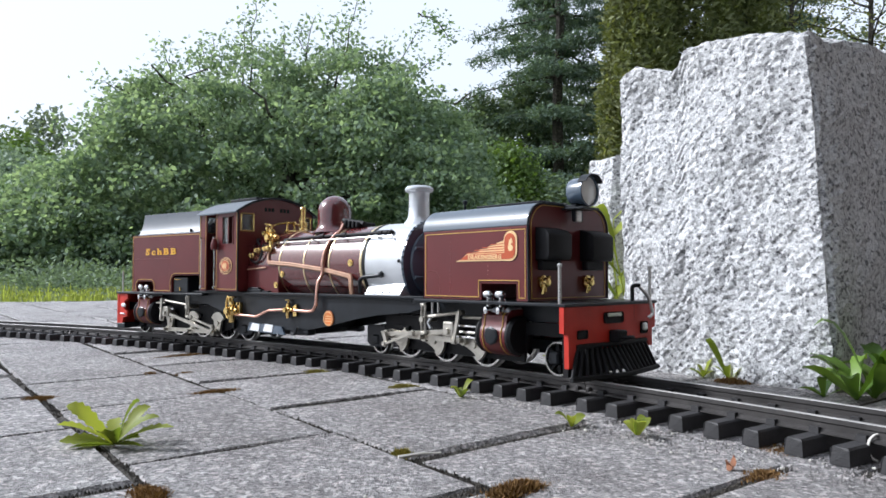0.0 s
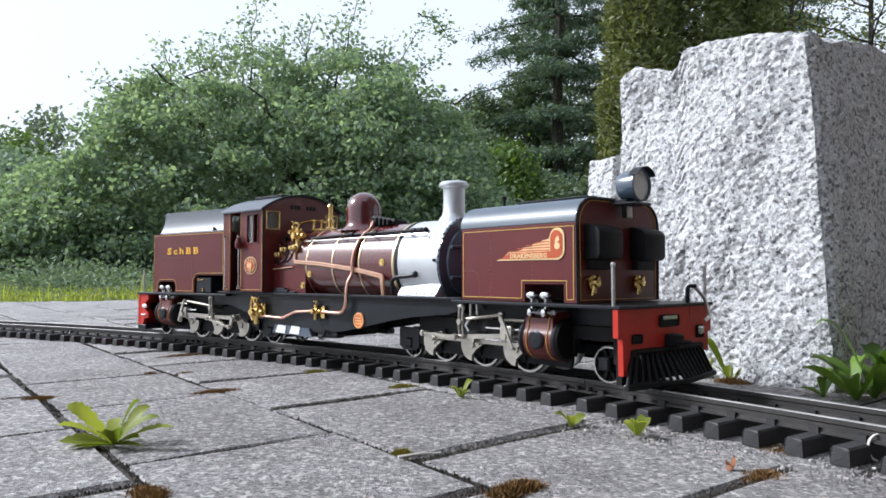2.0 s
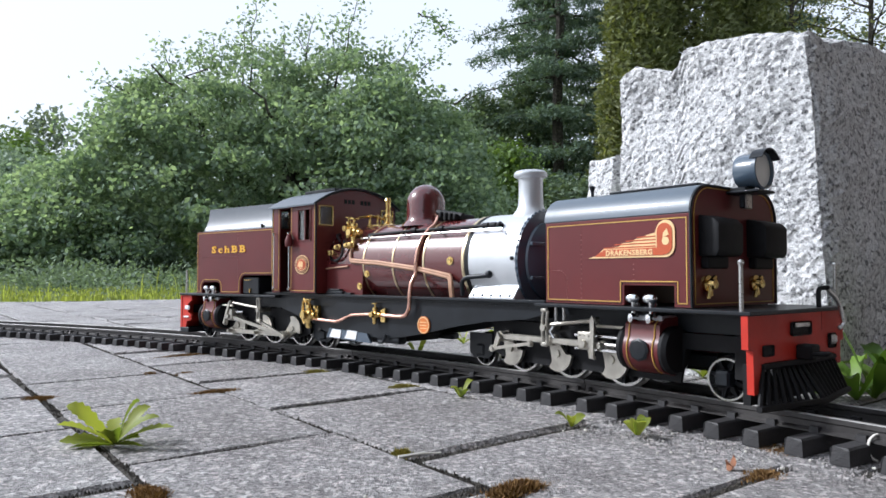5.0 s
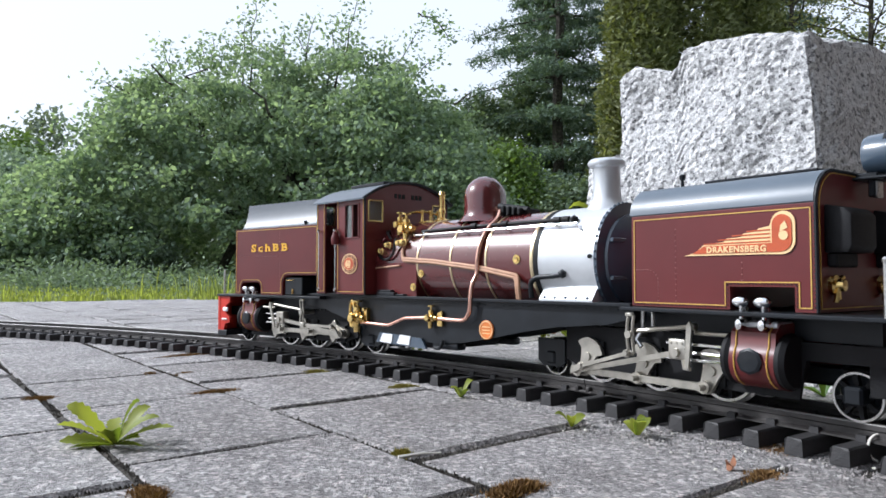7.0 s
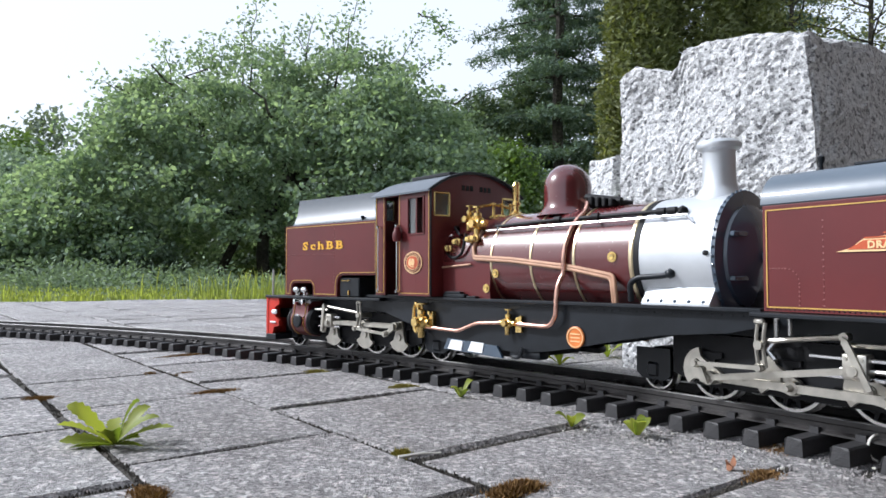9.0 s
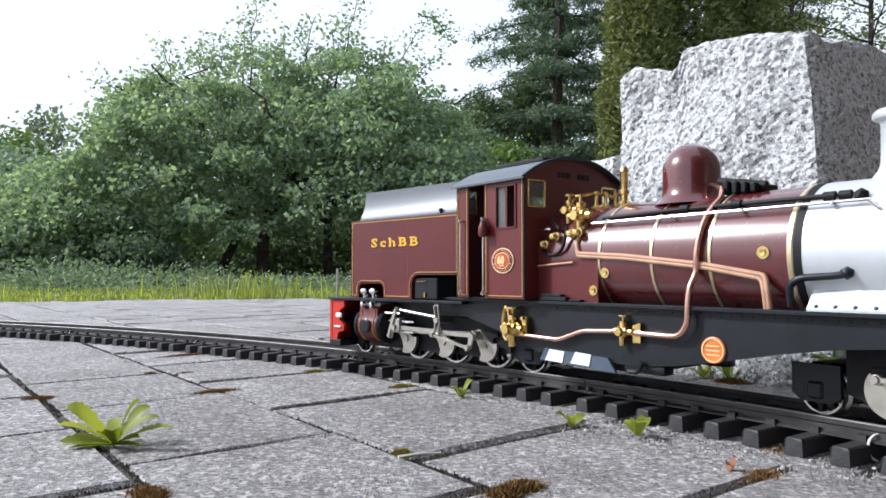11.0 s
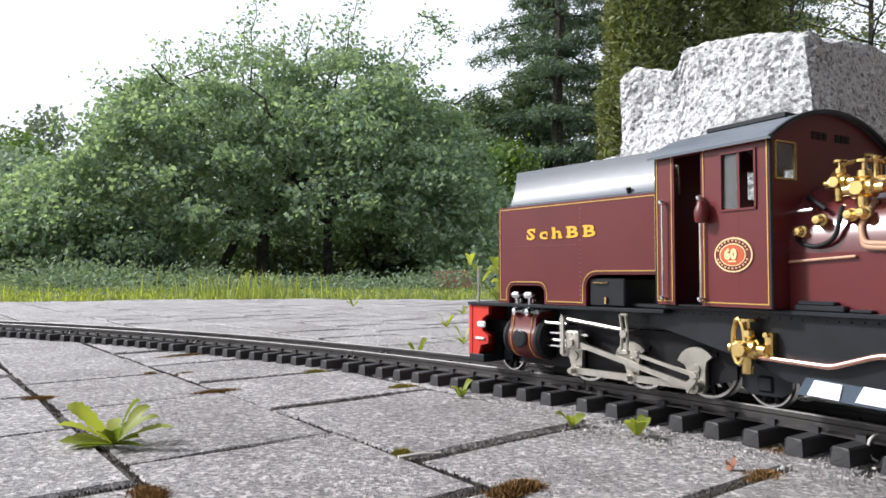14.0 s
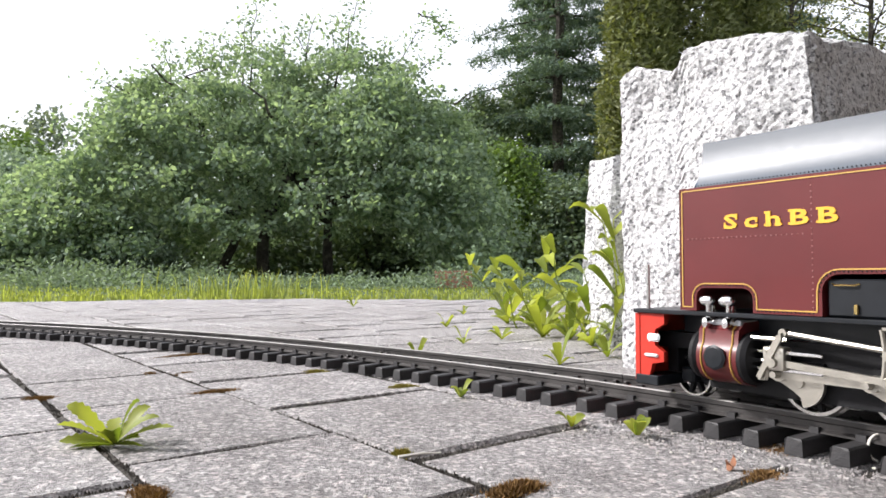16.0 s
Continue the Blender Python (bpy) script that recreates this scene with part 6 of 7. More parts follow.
            for z in (0.0830, 0.1420):
                tube(bm, [(x, sgn * hw, z), (x, sgn * (hw + 0.0030), z)], 0.0010, 6)
                rivets(bm, [(x, sgn * (hw + 0.0032), z)], 0.0021)
            part("grab_rail", bm, M_CHROME, loco, "bright steel grab rail", 40)
        bm = bmesh.new()
        lathe(bm, [(0.0, 0.1270), (0.0034, 0.1275), (0.0042, 0.1310), (0.0040, 0.1350), (0.0028, 0.1375), (0.0024, 0.1400), (0.0, 0.1408)], (-0.1920, sgn * (hw + 0.0046), 0), "z", 14)
        part("side_lamp", bm, M_MAROON, loco, "small maroon lamp", 40)
        # oval number plate
        oval = lambda a, b: [(-0.1738 + a * math.cos(t), 0.1083 + b * math.sin(t)) for t in np.linspace(0, 6.2832, 33)[:-1]]
        for aa, bb, d0, d1, mt, nm in ((0.0126, 0.0098, 0.0001, 0.0008, M_CREAM, "number_plate"), (0.0116, 0.0089, 0.0008, 0.0010, M_MAROON, "plate_ring"), (0.0086, 0.0064, 0.0010, 0.0013, M_CREAM, "plate_border"), (0.0079, 0.0058, 0.0013, 0.0015, M_ORANGE, "plate_field")):
            bm = bmesh.new()
            prism(bm, oval(aa, bb), *sorted((sgn * (hw + d0), sgn * (hw + d1))), "y")
            part(nm, bm, mt, loco)
        bm = bmesh.new()
        for t in np.linspace(0.35, 2.8, 11):
            for up in (1, -1):
                cx, cz = -0.1738 + 0.0101 * math.cos(t), 0.1083 + up * 0.0077 * math.sin(t)
                rivets(bm, [(cx, sgn * (hw + 0.0011), cz)], 0.0007)
        box(bm, -0.1765, -0.1711, *sorted((sgn * (hw + 0.0015), sgn * (hw + 0.0017))), 0.1042, 0.1051)
        part("plate_marks", bm, M_CREAM, loco)
        if sgn < 0:
            lettering("number_lettering", "60", 0.0078, M_CREAM, loco, pose(-0.1788, -hw - 0.0017, 0.1060, 90), spacing=1.08, bold=0.0005)
    bow = arc(0, 0.1722 + 0.0165 - 0.0966, 0.0966, 56.0, 124.0, 16)
    def roof_z(y):
        return 0.0921 + math.sqrt(0.0966 ** 2 - y * y)
    for xa, xb, nm in ((x1 - 0.0016, x1, "cab_front"), (x0, x0 + 0.0016, "cab_back")):
        bm = bmesh.new()
        box(bm, xa, xb, -hw + 0.0016, hw - 0.0016, 0.0790, 0.1490)
        ys = [-hw + 0.0016, -0.0500, -0.0330, 0.0330, 0.0500, hw - 0.0016]
        for a, b in ((0, 1), (2, 3), (4, 5)):
            box(bm, xa, xb, ys[a], ys[b], 0.1490, 0.1690)
        top = [(-hw + 0.0016, 0.1690)] + [(y, roof_z(y) - 0.0006) for y in np.linspace(-hw + 0.0016, hw - 0.0016, 15)] + [(hw - 0.0016, 0.1690)]
        prism(bm, top, xa, xb, "x")
        part(nm, bm, M_MAROON, loco, "maroon round-topped cab end")
        for sgn in (-1, 1):
            bm = bmesh.new()
            q = [(sgn * 0.0330, 0.1490), (sgn * 0.0500, 0.1490), (sgn * 0.0500, 0.1690), (sgn * 0.0330, 0.1690)]
            xo = xb if nm == "cab_front" else xa
            for a, b in zip(q, q[1:] + q[:1]):
                tube(bm, [(xo, a[0], a[1]), (xo, b[0], b[1])], 0.0008, 6)
            part("window_frame", bm, M_BRASS, loco, "brass window frame")
            bm = bmesh.new()
            box(bm, (xa + xb) / 2 - 0.0002, (xa + xb) / 2 + 0.0002, *sorted((sgn * 0.0332, sgn * 0.0498)), 0.1492, 0.1688)
            g = part("window_pane", bm, M_GLASS, loco)
            g.visible_shadow = False
    bm = bmesh.new()
    ys = np.linspace(-0.0580, 0.0580, 19)
    top = [(y, roof_z(min(abs(y), 0.056)) + 0.0012 - (0.0012 if abs(y) > 0.0565 else 0)) for y in ys]
    bot = [(y, z - 0.0016) for y, z in reversed(top)]
    prism(bm, top + bot, x0 - 0.003, x1 + 0.0030, "x")
    part("cab_roof", bm, M_SATIN, loco, "slate-grey arched cab roof", 40)
    bm = bmesh.new()
    for xo in (x1 + 0.0030,):
        tube(bm, [(xo, y, z - 0.0006) for y, z in top], 0.0014, 6)
    box(bm, -0.2200, -0.1640, -0.0200, 0.0200, 0.1880, 0.1912, 0.0006, 1)
    part("roof_edge", bm, M_BLACK, loco, smooth=40)
    bm = bmesh.new()
    box(bm, x0, x1, -hw + 0.0018, hw - 0.0018, 0.0783, 0.0792)
    box(bm, -0.1750, -0.1517, -0.028, 0.028, 0.0793, 0.1450, 0.003, 2)
    part("cab_floor", bm, M_SOOT, loco, "dark cab floor and backhead")
    for x in (x0 + 0.0004, x1 - 0.0004):
        for sgn in (-1, 1):
            bm = bmesh.new()
            tube(bm, [(x, sgn * (hw - 0.0004), 0.0790), (x, sgn * (hw - 0.0004), zt)], 0.0009, 6)
            part("corner_bead", bm, M_BLACK, loco)
    bm = bmesh.new()
    for y in (-0.018, 0.004):
        for k in range(3):
            box(bm, x1, x1 + 0.0004, y + 0.005 * k, y + 0.0035 + 0.005 * k, 0.1730, 0.1775)
    part("cab_writing", bm, M_SOOT, loco)


def make_locomotive():
    loco = empty_thing("locomotive")
    tagged(loco, "maroon articulated garden-railway steam locomotive with silver smokebox", "locomotive")
    make_body(loco)
    return loco, make_front_unit(loco), make_rear_unit(loco)


LOCO, FRONT_UNIT, REAR_UNIT = make_locomotive()


# ---- weeds, moss and litter on the paving ----
def leaf_shape(rng, length, width, rise, curl, toothed=False, belly=1.5):
    """A folded leaf blade along +x, bent over at its tip."""
    n = 14 if toothed else 6
    verts, faces = [], []
    for i in range(n + 1):
        t = i / n
        x = length * t * (1 - 0.15 * curl * t)
        z = rise * length * (math.sin(t * (1.5 + curl)))
        w = width / 2 * (math.sin(math.pi * (0.06 + 0.92 * t ** belly)) ** 0.8 + 0.05)
        if toothed and i % 2:
            w *= rng.uniform(0.62, 0.85)
        verts += [(x, -w, z + w * 0.35), (x, 0, z), (x, w, z + w * 0.35)]
    for i in range(n):
        k = i * 3
        faces += [(k, k + 3, k + 4, k + 1), (k + 1, k + 4, k + 5, k + 2)]
    return verts, faces


def make_weed(label, x, y, n, length, width, rise, seed, name="weed", toothed=False, spread=(0, 360), z=0.0, category="plant", material=None, belly=1.5):
    rng = random.Random(seed)
    w = empty_thing(name, pose(x, y, z))
    for i in range(n):
        a = spread[0] + (spread[1] - spread[0]) * (i + rng.uniform(0.2, 0.8)) / n
        steep = (1.7 if i % 3 == 0 else 0.7) if n > 4 else 1.0
        L = length * rng.uniform(0.65, 1.1)
        v, f = leaf_shape(rng, L, width * rng.uniform(0.8, 1.15), rise * steep * rng.uniform(0.7, 1.3), rng.uniform(0.0, 0.5), toothed, belly)
        lf = new("leaf", mesh_from("leaf", v, f, material or M_WEED, True))
        lf.parent = w
        lf.matrix_basis = pose(0, 0, 0.0005, rng.uniform(-20, 20), 0, a)
    tagged(w, label, category)
    return w


def make_stalk(label, x, y, hgt, n, size, seed, lean=(0, 0)):
    rng = random.Random(seed)
    w = empty_thing("weed_stalk", pose(x, y, 0))
    bm = bmesh.new()
    top = Vector((lean[0], lean[1], hgt))
    pts = [Vector((0, 0, -0.005)).lerp(top, t) + Vector((0.012 * math.sin(t * 4 + seed), 0.008 * math.sin(t * 3), 0)) for t in np.linspace(0, 1, 8)]
    tube(bm, pts, 0.0016, 6, 0.0007)
    part("stem", bm, M_WEED, w, smooth=50)
    for i in range(n):
        t = 0.15 + 0.85 * i / max(1, n - 1)
        p = pts[min(7, int(t * 7))]
        v, f = leaf_shape(rng, size * rng.uniform(0.6, 1.15), size * 0.34, rng.uniform(0.2, 0.9), rng.uniform(0.1, 0.8))
        lf = new("leaf", mesh_from("leaf", v, f, M_WEED, True))
        lf.parent = w
        lf.matrix_basis = pose(p.x, p.y, p.z, rng.uniform(-30, 30), 0, i * 137.5 + rng.uniform(-25, 25))
    tagged(w, label, "plant", group="weeds at the stones")


def make_dandelion():
    rng = random.Random(1)
    w = empty_thing("dandelion", pose(-0.1865, 0.404, 0))
    # azimuth, length, width, rise
    for a, L, wd, r in ((172, 0.019, 0.0095, 1.30), (186, 0.031, 0.0100, 0.36), (200, 0.026, 0.0085, 0.20), (25, 0.012, 0.0090, 1.95), (60, 0.018, 0.008, 1.0),
                        (12, 0.023, 0.0065, 0.70), (-8, 0.034, 0.0075, 0.32), (-30, 0.022, 0.0070, 0.08), (215, 0.021, 0.0080, 0.06),
                        (250, 0.011, 0.0095, 0.75), (290, 0.011, 0.0085, 0.85), (110, 0.020, 0.008, 0.5), (-14, 0.017, 0.006, 0.35)):
        v, f = leaf_shape(rng, L * 1.1, wd * 1.12, r, rng.uniform(0.0, 0.25), True, 1.35)
        lf = new("leaf", mesh_from("leaf", v, f, M_WEED, True))
        lf.parent = w
        lf.matrix_basis = pose(0, 0, 0.0006, rng.uniform(-35, 35), 0, a)
    tagged(w, "bright green dandelion rosette in a paving joint", "plant")


make_dandelion()
make_weed("small yellow-green weed beside the sleepers", 0.014, 0.561, 6, 0.012, 0.006, 0.8, 2)
make_weed("small two-leaved seedling in a joint", 0.082, 0.453, 3, 0.013, 0.0065, 0.75, 3, spread=(150, 420), belly=1.0)
make_weed("broad-leaved green seedling beside the sleepers", 0.117, 0.428, 4, 0.0135, 0.0085, 0.95, 4, spread=(100, 440), belly=1.05)
make_weed("tiny bright weed between the rails", -0.031, 0.836, 3, 0.014, 0.006, 1.3, 5)
for k, (x, y, n, L) in enumerate(((0.006, 1.33, 7, 0.022), (0.089, 1.07, 4, 0.024), (0.145, 1.57, 5, 0.022), (0.029, 1.0, 6, 0.016), (0.126, 0.762, 5, 0.026), (0.196, 0.84, 6, 0.028), (0.05, 1.75, 5, 0.02), (-0.28, 2.2, 5, 0.03))):
    make_weed("small green weed in a paving joint", x, y, n, L, L * 0.36, 0.75, 10 + k)
for k, (x, y, n, L) in enumerate(((0.156, 1.11, 9, 0.050), (0.19, 1.06, 10, 0.045), (0.217, 1.26, 9, 0.055), (0.17, 1.32, 9, 0.055), (0.13, 1.42, 8, 0.05), (0.205, 0.97, 8, 0.035))):
    make_weed("leafy bright green weed at the foot of the granite", x, y, n, L, L * 0.34, 0.7, 30 + k, name="leafy_weed")
for k, (x, y, h, n, s, ln) in enumerate(((0.222, 0.94, 0.165, 10, 0.044, (-0.005, -0.02)), (0.228, 0.92, 0.17, 9, 0.05, (0.008, 0)), (0.20, 1.01, 0.13, 8, 0.05, (-0.03, 0.02)), (0.17, 1.13, 0.105, 8, 0.055, (-0.05, 0)), (0.19, 1.2, 0.12, 8, 0.055, (-0.02, 0.03)),
                                         (0.15, 1.3, 0.11, 8, 0.055, (-0.06, 0)), (0.21, 1.08, 0.10, 7, 0.05, (0.01, 0)), (0.13, 1.5, 0.12, 8, 0.06, (-0.06, 0.02)))):
    make_stalk("tall leafy green weed against the granite", x, y, h, n, s, 50 + k, ln)
for k, (x, y, n, L, r) in enumerate(((0.320, 0.548, 8, 0.042, 0.75), (0.338, 0.556, 7, 0.048, 1.0), (0.354, 0.552, 7, 0.050, 0.9), (0.302, 0.562, 5, 0.024, 0.5))):
    make_weed("broad-leaved dark green weed beside the granite block", x, y, n, L, L * 0.27, r, 70 + k, name="dock_weed", material=M_DOCK)
make_weed("small weed at the foot of the granite block", 0.262, 0.648, 6, 0.022, 0.006, 1.1, 81)
make_weed("small weed at the foot of the granite block", 0.247, 0.672, 6, 0.014, 0.006, 0.9, 82)


def make_moss(label, x, y, along, across, hgt, material, n, seed):
    """A low cushion of tiny shoots that follows a joint."""
    rng = random.Random(seed)
    verts, faces = [], []
    for _ in range(n):
        u, w = rng.gauss(0, 0.4) * along, rng.gauss(0, 0.4) * across
        px, py = x + ROW_NRM.x * u + ROW_DIR.x * w, y + ROW_NRM.y * u + ROW_DIR.y * w
        z = 0.55 * hgt * max(0.1, 1 - (u / along) ** 2 - (w / across) ** 2) * rng.uniform(0.4, 1.1)
        a, s = rng.uniform(0, 6.283), 0.0013
        k = len(verts)
        verts += [(px - math.cos(a) * s, py - math.sin(a) * s, -0.003), (px + math.cos(a) * s, py + math.sin(a) * s, -0.003), (px + rng.gauss(0, 0.002), py + rng.gauss(0, 0.002), z)]
        faces.append((k, k + 1, k + 2))
    m = new("moss_cushion", mesh_from("moss_cushion", verts, faces, material))
    tagged(m, label, "moss", group="moss in the joints")


for k, (x, y, al, ac, h, mt, n) in enumerate(((-0.189, 0.590, 0.030, 0.008, 0.005, M_MOSS, 700), (-0.13, 0.712, 0.02, 0.010, 0.005, M_GREENMOSS, 500), (-0.036, 0.614, 0.020, 0.008, 0.006, M_GREENMOSS, 500), (0.034, 0.322, 0.020, 0.010, 0.008, M_MOSS, 900),
                                              (-0.319, 0.557, 0.018, 0.014, 0.005, M_MOSS, 500), (-0.31, 0.86, 0.05, 0.008, 0.005, M_MOSS, 600), (-0.29, 0.70, 0.008, 0.006, 0.004, M_MOSS, 200), (-0.255, 0.70, 0.012, 0.006, 0.004, M_MOSS, 250), (-0.13, 0.315, 0.012, 0.02, 0.005, M_MOSS, 500),
                                              (-0.022, 0.385, 0.006, 0.008, 0.006, M_GREENMOSS, 250), (0.262, 0.640, 0.022, 0.026, 0.010, M_MOSS, 500), (0.155, 0.345, 0.016, 0.012, 0.004, M_MOSS, 350), (0.19, 0.395, 0.02, 0.02, 0.003, M_MOSS, 260))):
    make_moss("low cushion of moss in a paving joint", x, y, al * 0.9, ac * 0.85, h, mt, n * 2, 200 + k)


def make_litter():
    rng = random.Random(91)
    bm = bmesh.new()
    n = 7
    for tilt, length in ((1.0, 0.0085), (-0.55, 0.0065)):
        grid = [[bm.verts.new((tilt * 0.45 * length * t + 0.0016 * math.sin(3 * t), 0.0019 * (j - 1) * math.sin(math.pi * (0.12 + 0.83 * t)), 0.0006 + length * t * 0.85 - 0.0008 * (j - 1) ** 2)) for j in range(3)] for t in (i / n for i in range(n + 1))]
        for i in range(n):
            for j in range(2):
                bm.faces.new((grid[i][j], grid[i + 1][j], grid[i + 1][j + 1], grid[i][j + 1]))
    bmesh.ops.solidify(bm, geom=list(bm.faces), thickness=0.0003)
    lf = part("dry_leaf", bm, M_DRY, None, smooth=60)
    lf.matrix_basis = pose(0.141, 0.352, 0.0, 0, 0, 25)
    tagged(lf, "curled reddish dry leaf on the paving", "leaf")
    bm = bmesh.new()
    tube(bm, [(-0.012, 0, 0.0016), (0.0, 0.001, 0.0024), (0.012, 0.002, 0.0018)], 0.0011, 6, 0.0005)
    tw = part("twig", bm, M_TWIG, None, smooth=60)
    tw.matrix_basis = pose(-0.012, 0.376, 0, 0, 0, 18)
    tagged(tw, "short bleached twig lying in a joint", "twig")
    bm = bmesh.new()
    tube(bm, [(-0.03, 0, 0.003), (0.0, 0.001, 0.004), (0.03, 0.004, 0.003)], 0.0018, 6, 0.0008)
    tw = part("twig", bm, M_TWIG, None, smooth=60)
    tw.matrix_basis = pose(-0.715, 1.165, 0, 0, 0, -30)
    tagged(tw, "bleached grass stalk on the paving by the track", "twig")
    bm = bmesh.new()
    tube(bm, [(0.006 * math.cos(a), 0, 0.0075 + 0.0068 * math.sin(a)) for a in np.linspace(0.9, 4.6, 12)], 0.0007, 6)
    c = part("curled_strip", bm, M_TWIG, None, smooth=60)
    c.matrix_basis = pose(0.226, 0.369, 0, 0, 0, 10)
    tagged(c, "curled pale bark strip beside a sleeper", "litter")
    bm = bmesh.new()
    spots = [(rng.uniform(-0.6, 0.35), rng.uniform(0.3, 1.6)) for _ in range(150)] + [(0.17 + rng.gauss(0, 0.03), 0.40 + rng.gauss(0, 0.03)) for _ in range(60)] + [(0.08 + rng.gauss(0, 0.03), 0.50 + rng.gauss(0, 0.03)) for _ in range(40)]
    for x, y in spots:
        r = rng.uniform(0.0004, 0.0012)
        res = bmesh.ops.create_icosphere(bm, subdivisions=1, radius=r)
        for v in res["verts"]:
            v.co = Vector((v.co.x * rng.uniform(0.8, 1.3) + x, v.co.y + y, v.co.z * 0.7 + r * 0.4))
    g = part("grit", bm, M_TWIG, None)
    tagged(g, "loose pale grit scattered on the paving", "grit", kind="stuff")
    # small fragments lying on the sleepers at a joint
    for x, y, l in ((-0.105, 0.80, 0.020), (-0.63, 1.17, 0.03), (-0.33, 0.99, 0.022)):
        bm = bmesh.new()
        box(bm, -l / 2, l / 2, -0.004, 0.004, 0.0098, 0.0118, 0.0008, 1)
        for v in bm.verts:
            v.co.y += 0.0015 * math.sin(v.co.x * 300)
        ch = part("bark_chip", bm, M_TWIG, None)
        ch.matrix_basis = pose(x, y, 0, 0, 0, math.degrees(-0.7))
        tagged(ch, "pale bark chip lying across the sleepers", "litter")
    bm = bmesh.new()
    for k in range(4):
        box(bm, -0.16 + 0.08 * k, -0.083 + 0.08 * k, -0.012, 0.0, 0.0, 0.17, 0.003, 1)
    bd = part("rusty_board", bm, M_SHED, None)
    bd.matrix_basis = pose(0.10, 5.9, -0.012, -28, 0, 8)
    tagged(bd, "rust-brown ribbed sheet leaning in the grass", "board")


make_litter()


def make_joint_dirt():
    """Dark crumbs of soil and grit along the nearer joints."""
    rng = random.Random(33)
    verts, faces = [], []
    def crumb(x, y, r):
        k = len(verts)
        a = rng.uniform(0, 6.283)
        verts.extend([(x + r * math.cos(a + q) * rng.uniform(0.7, 1.2), y + r * math.sin(a + q) * rng.uniform(0.7, 1.2), -0.002) for q in (0, 1.57, 3.14, 4.71)] + [(x + rng.gauss(0, r * 0.3), y + rng.gauss(0, r * 0.3), r * rng.uniform(0.02, 0.35))])
        faces.extend([(k, k + 1, k + 4), (k + 1, k + 2, k + 4), (k + 2, k + 3, k + 4), (k + 3, k, k + 4)])
    for edge_n, spread, count in ((0.217, 0.0032, 2400), (0.0945, 0.0022, 1200), (0.365, 0.0025, 900), (-0.0455, 0.0022, 600)):
        for _ in range(count):
            al = rng.uniform(-1.3, 0.05)
            if noise.noise((al * 14, edge_n * 40, 0)) < -0.25:
                continue
            q = ROW_DIR * al + ROW_NRM * (edge_n + rng.gauss(0, spread * (0.6 + 0.7 * abs(noise.noise((al * 9, 3, 1))))))
            crumb(q.x, q.y, rng.uniform(0.0005, 0.0017))
    for n0, n1, js in ((0.0945, 0.217, (-0.722, -0.569, -0.385, -0.245)), (0.217, 0.365, (-0.636, -0.485, -0.305, -0.176)), (-0.045, 0.0945, (-0.646, -0.5, -0.349))):
        for j in js:
            for _ in range(200):
                q = ROW_DIR * (j + rng.gauss(0, 0.0014)) + ROW_NRM * rng.uniform(n0, n1)
                crumb(q.x, q.y, rng.uniform(0.0005, 0.0015))
    d = new("joint_dirt", mesh_from("joint_dirt", verts, faces, M_SOIL))
    tagged(d, "dark crumbled soil in the paving joints", "soil", kind="stuff")


make_joint_dirt()


def make_joint_sand():
    """Pale washed-in sand and grit that fills the joint beside the track."""
    rng = random.Random(44)
    verts, faces = [], []
    n = 120
    for i in range(n + 1):
        al = -0.36 + 0.40 * i / n
        for off in (-0.009, -0.003, 0.003, 0.009):
            q = ROW_DIR * al + ROW_NRM * (0.365 + off + 0.0015 * noise.noise((al * 60, off * 90, 0)))
            verts.append((q.x, q.y, 0.0004 + 0.0010 * noise.noise((al * 90, off * 200, 2)) if abs(off) < 0.005 else -0.0035))
    for i in range(n):
        for k in range(3):
            faces.append((i * 4 + k, i * 4 + 4 + k, i * 4 + 5 + k, i * 4 + 1 + k))
    for _ in range(2600):
        al, off = rng.uniform(-0.40, 0.06), rng.gauss(0, 0.016)
        q = ROW_DIR * al + ROW_NRM * (0.368 + off)
        r, a, k = rng.uniform(0.0004, 0.0013), rng.uniform(0, 6.283), len(verts)
        verts.extend([(q.x + r * math.cos(a + b), q.y + r * math.sin(a + b), -0.001) for b in (0, 1.57, 3.14, 4.71)] + [(q.x, q.y, r * rng.uniform(0.5, 1.1) + 0.0004)])
        faces.extend([(k, k + 1, k + 4), (k + 1, k + 2, k + 4), (k + 2, k + 3, k + 4), (k + 3, k, k + 4)])
    d = new("joint_sand", mesh_from("joint_sand", verts, faces, M_PAVER))
    tagged(d, "pale grey grit washed into the joint by the track", "grit", kind="stuff")


make_joint_sand()


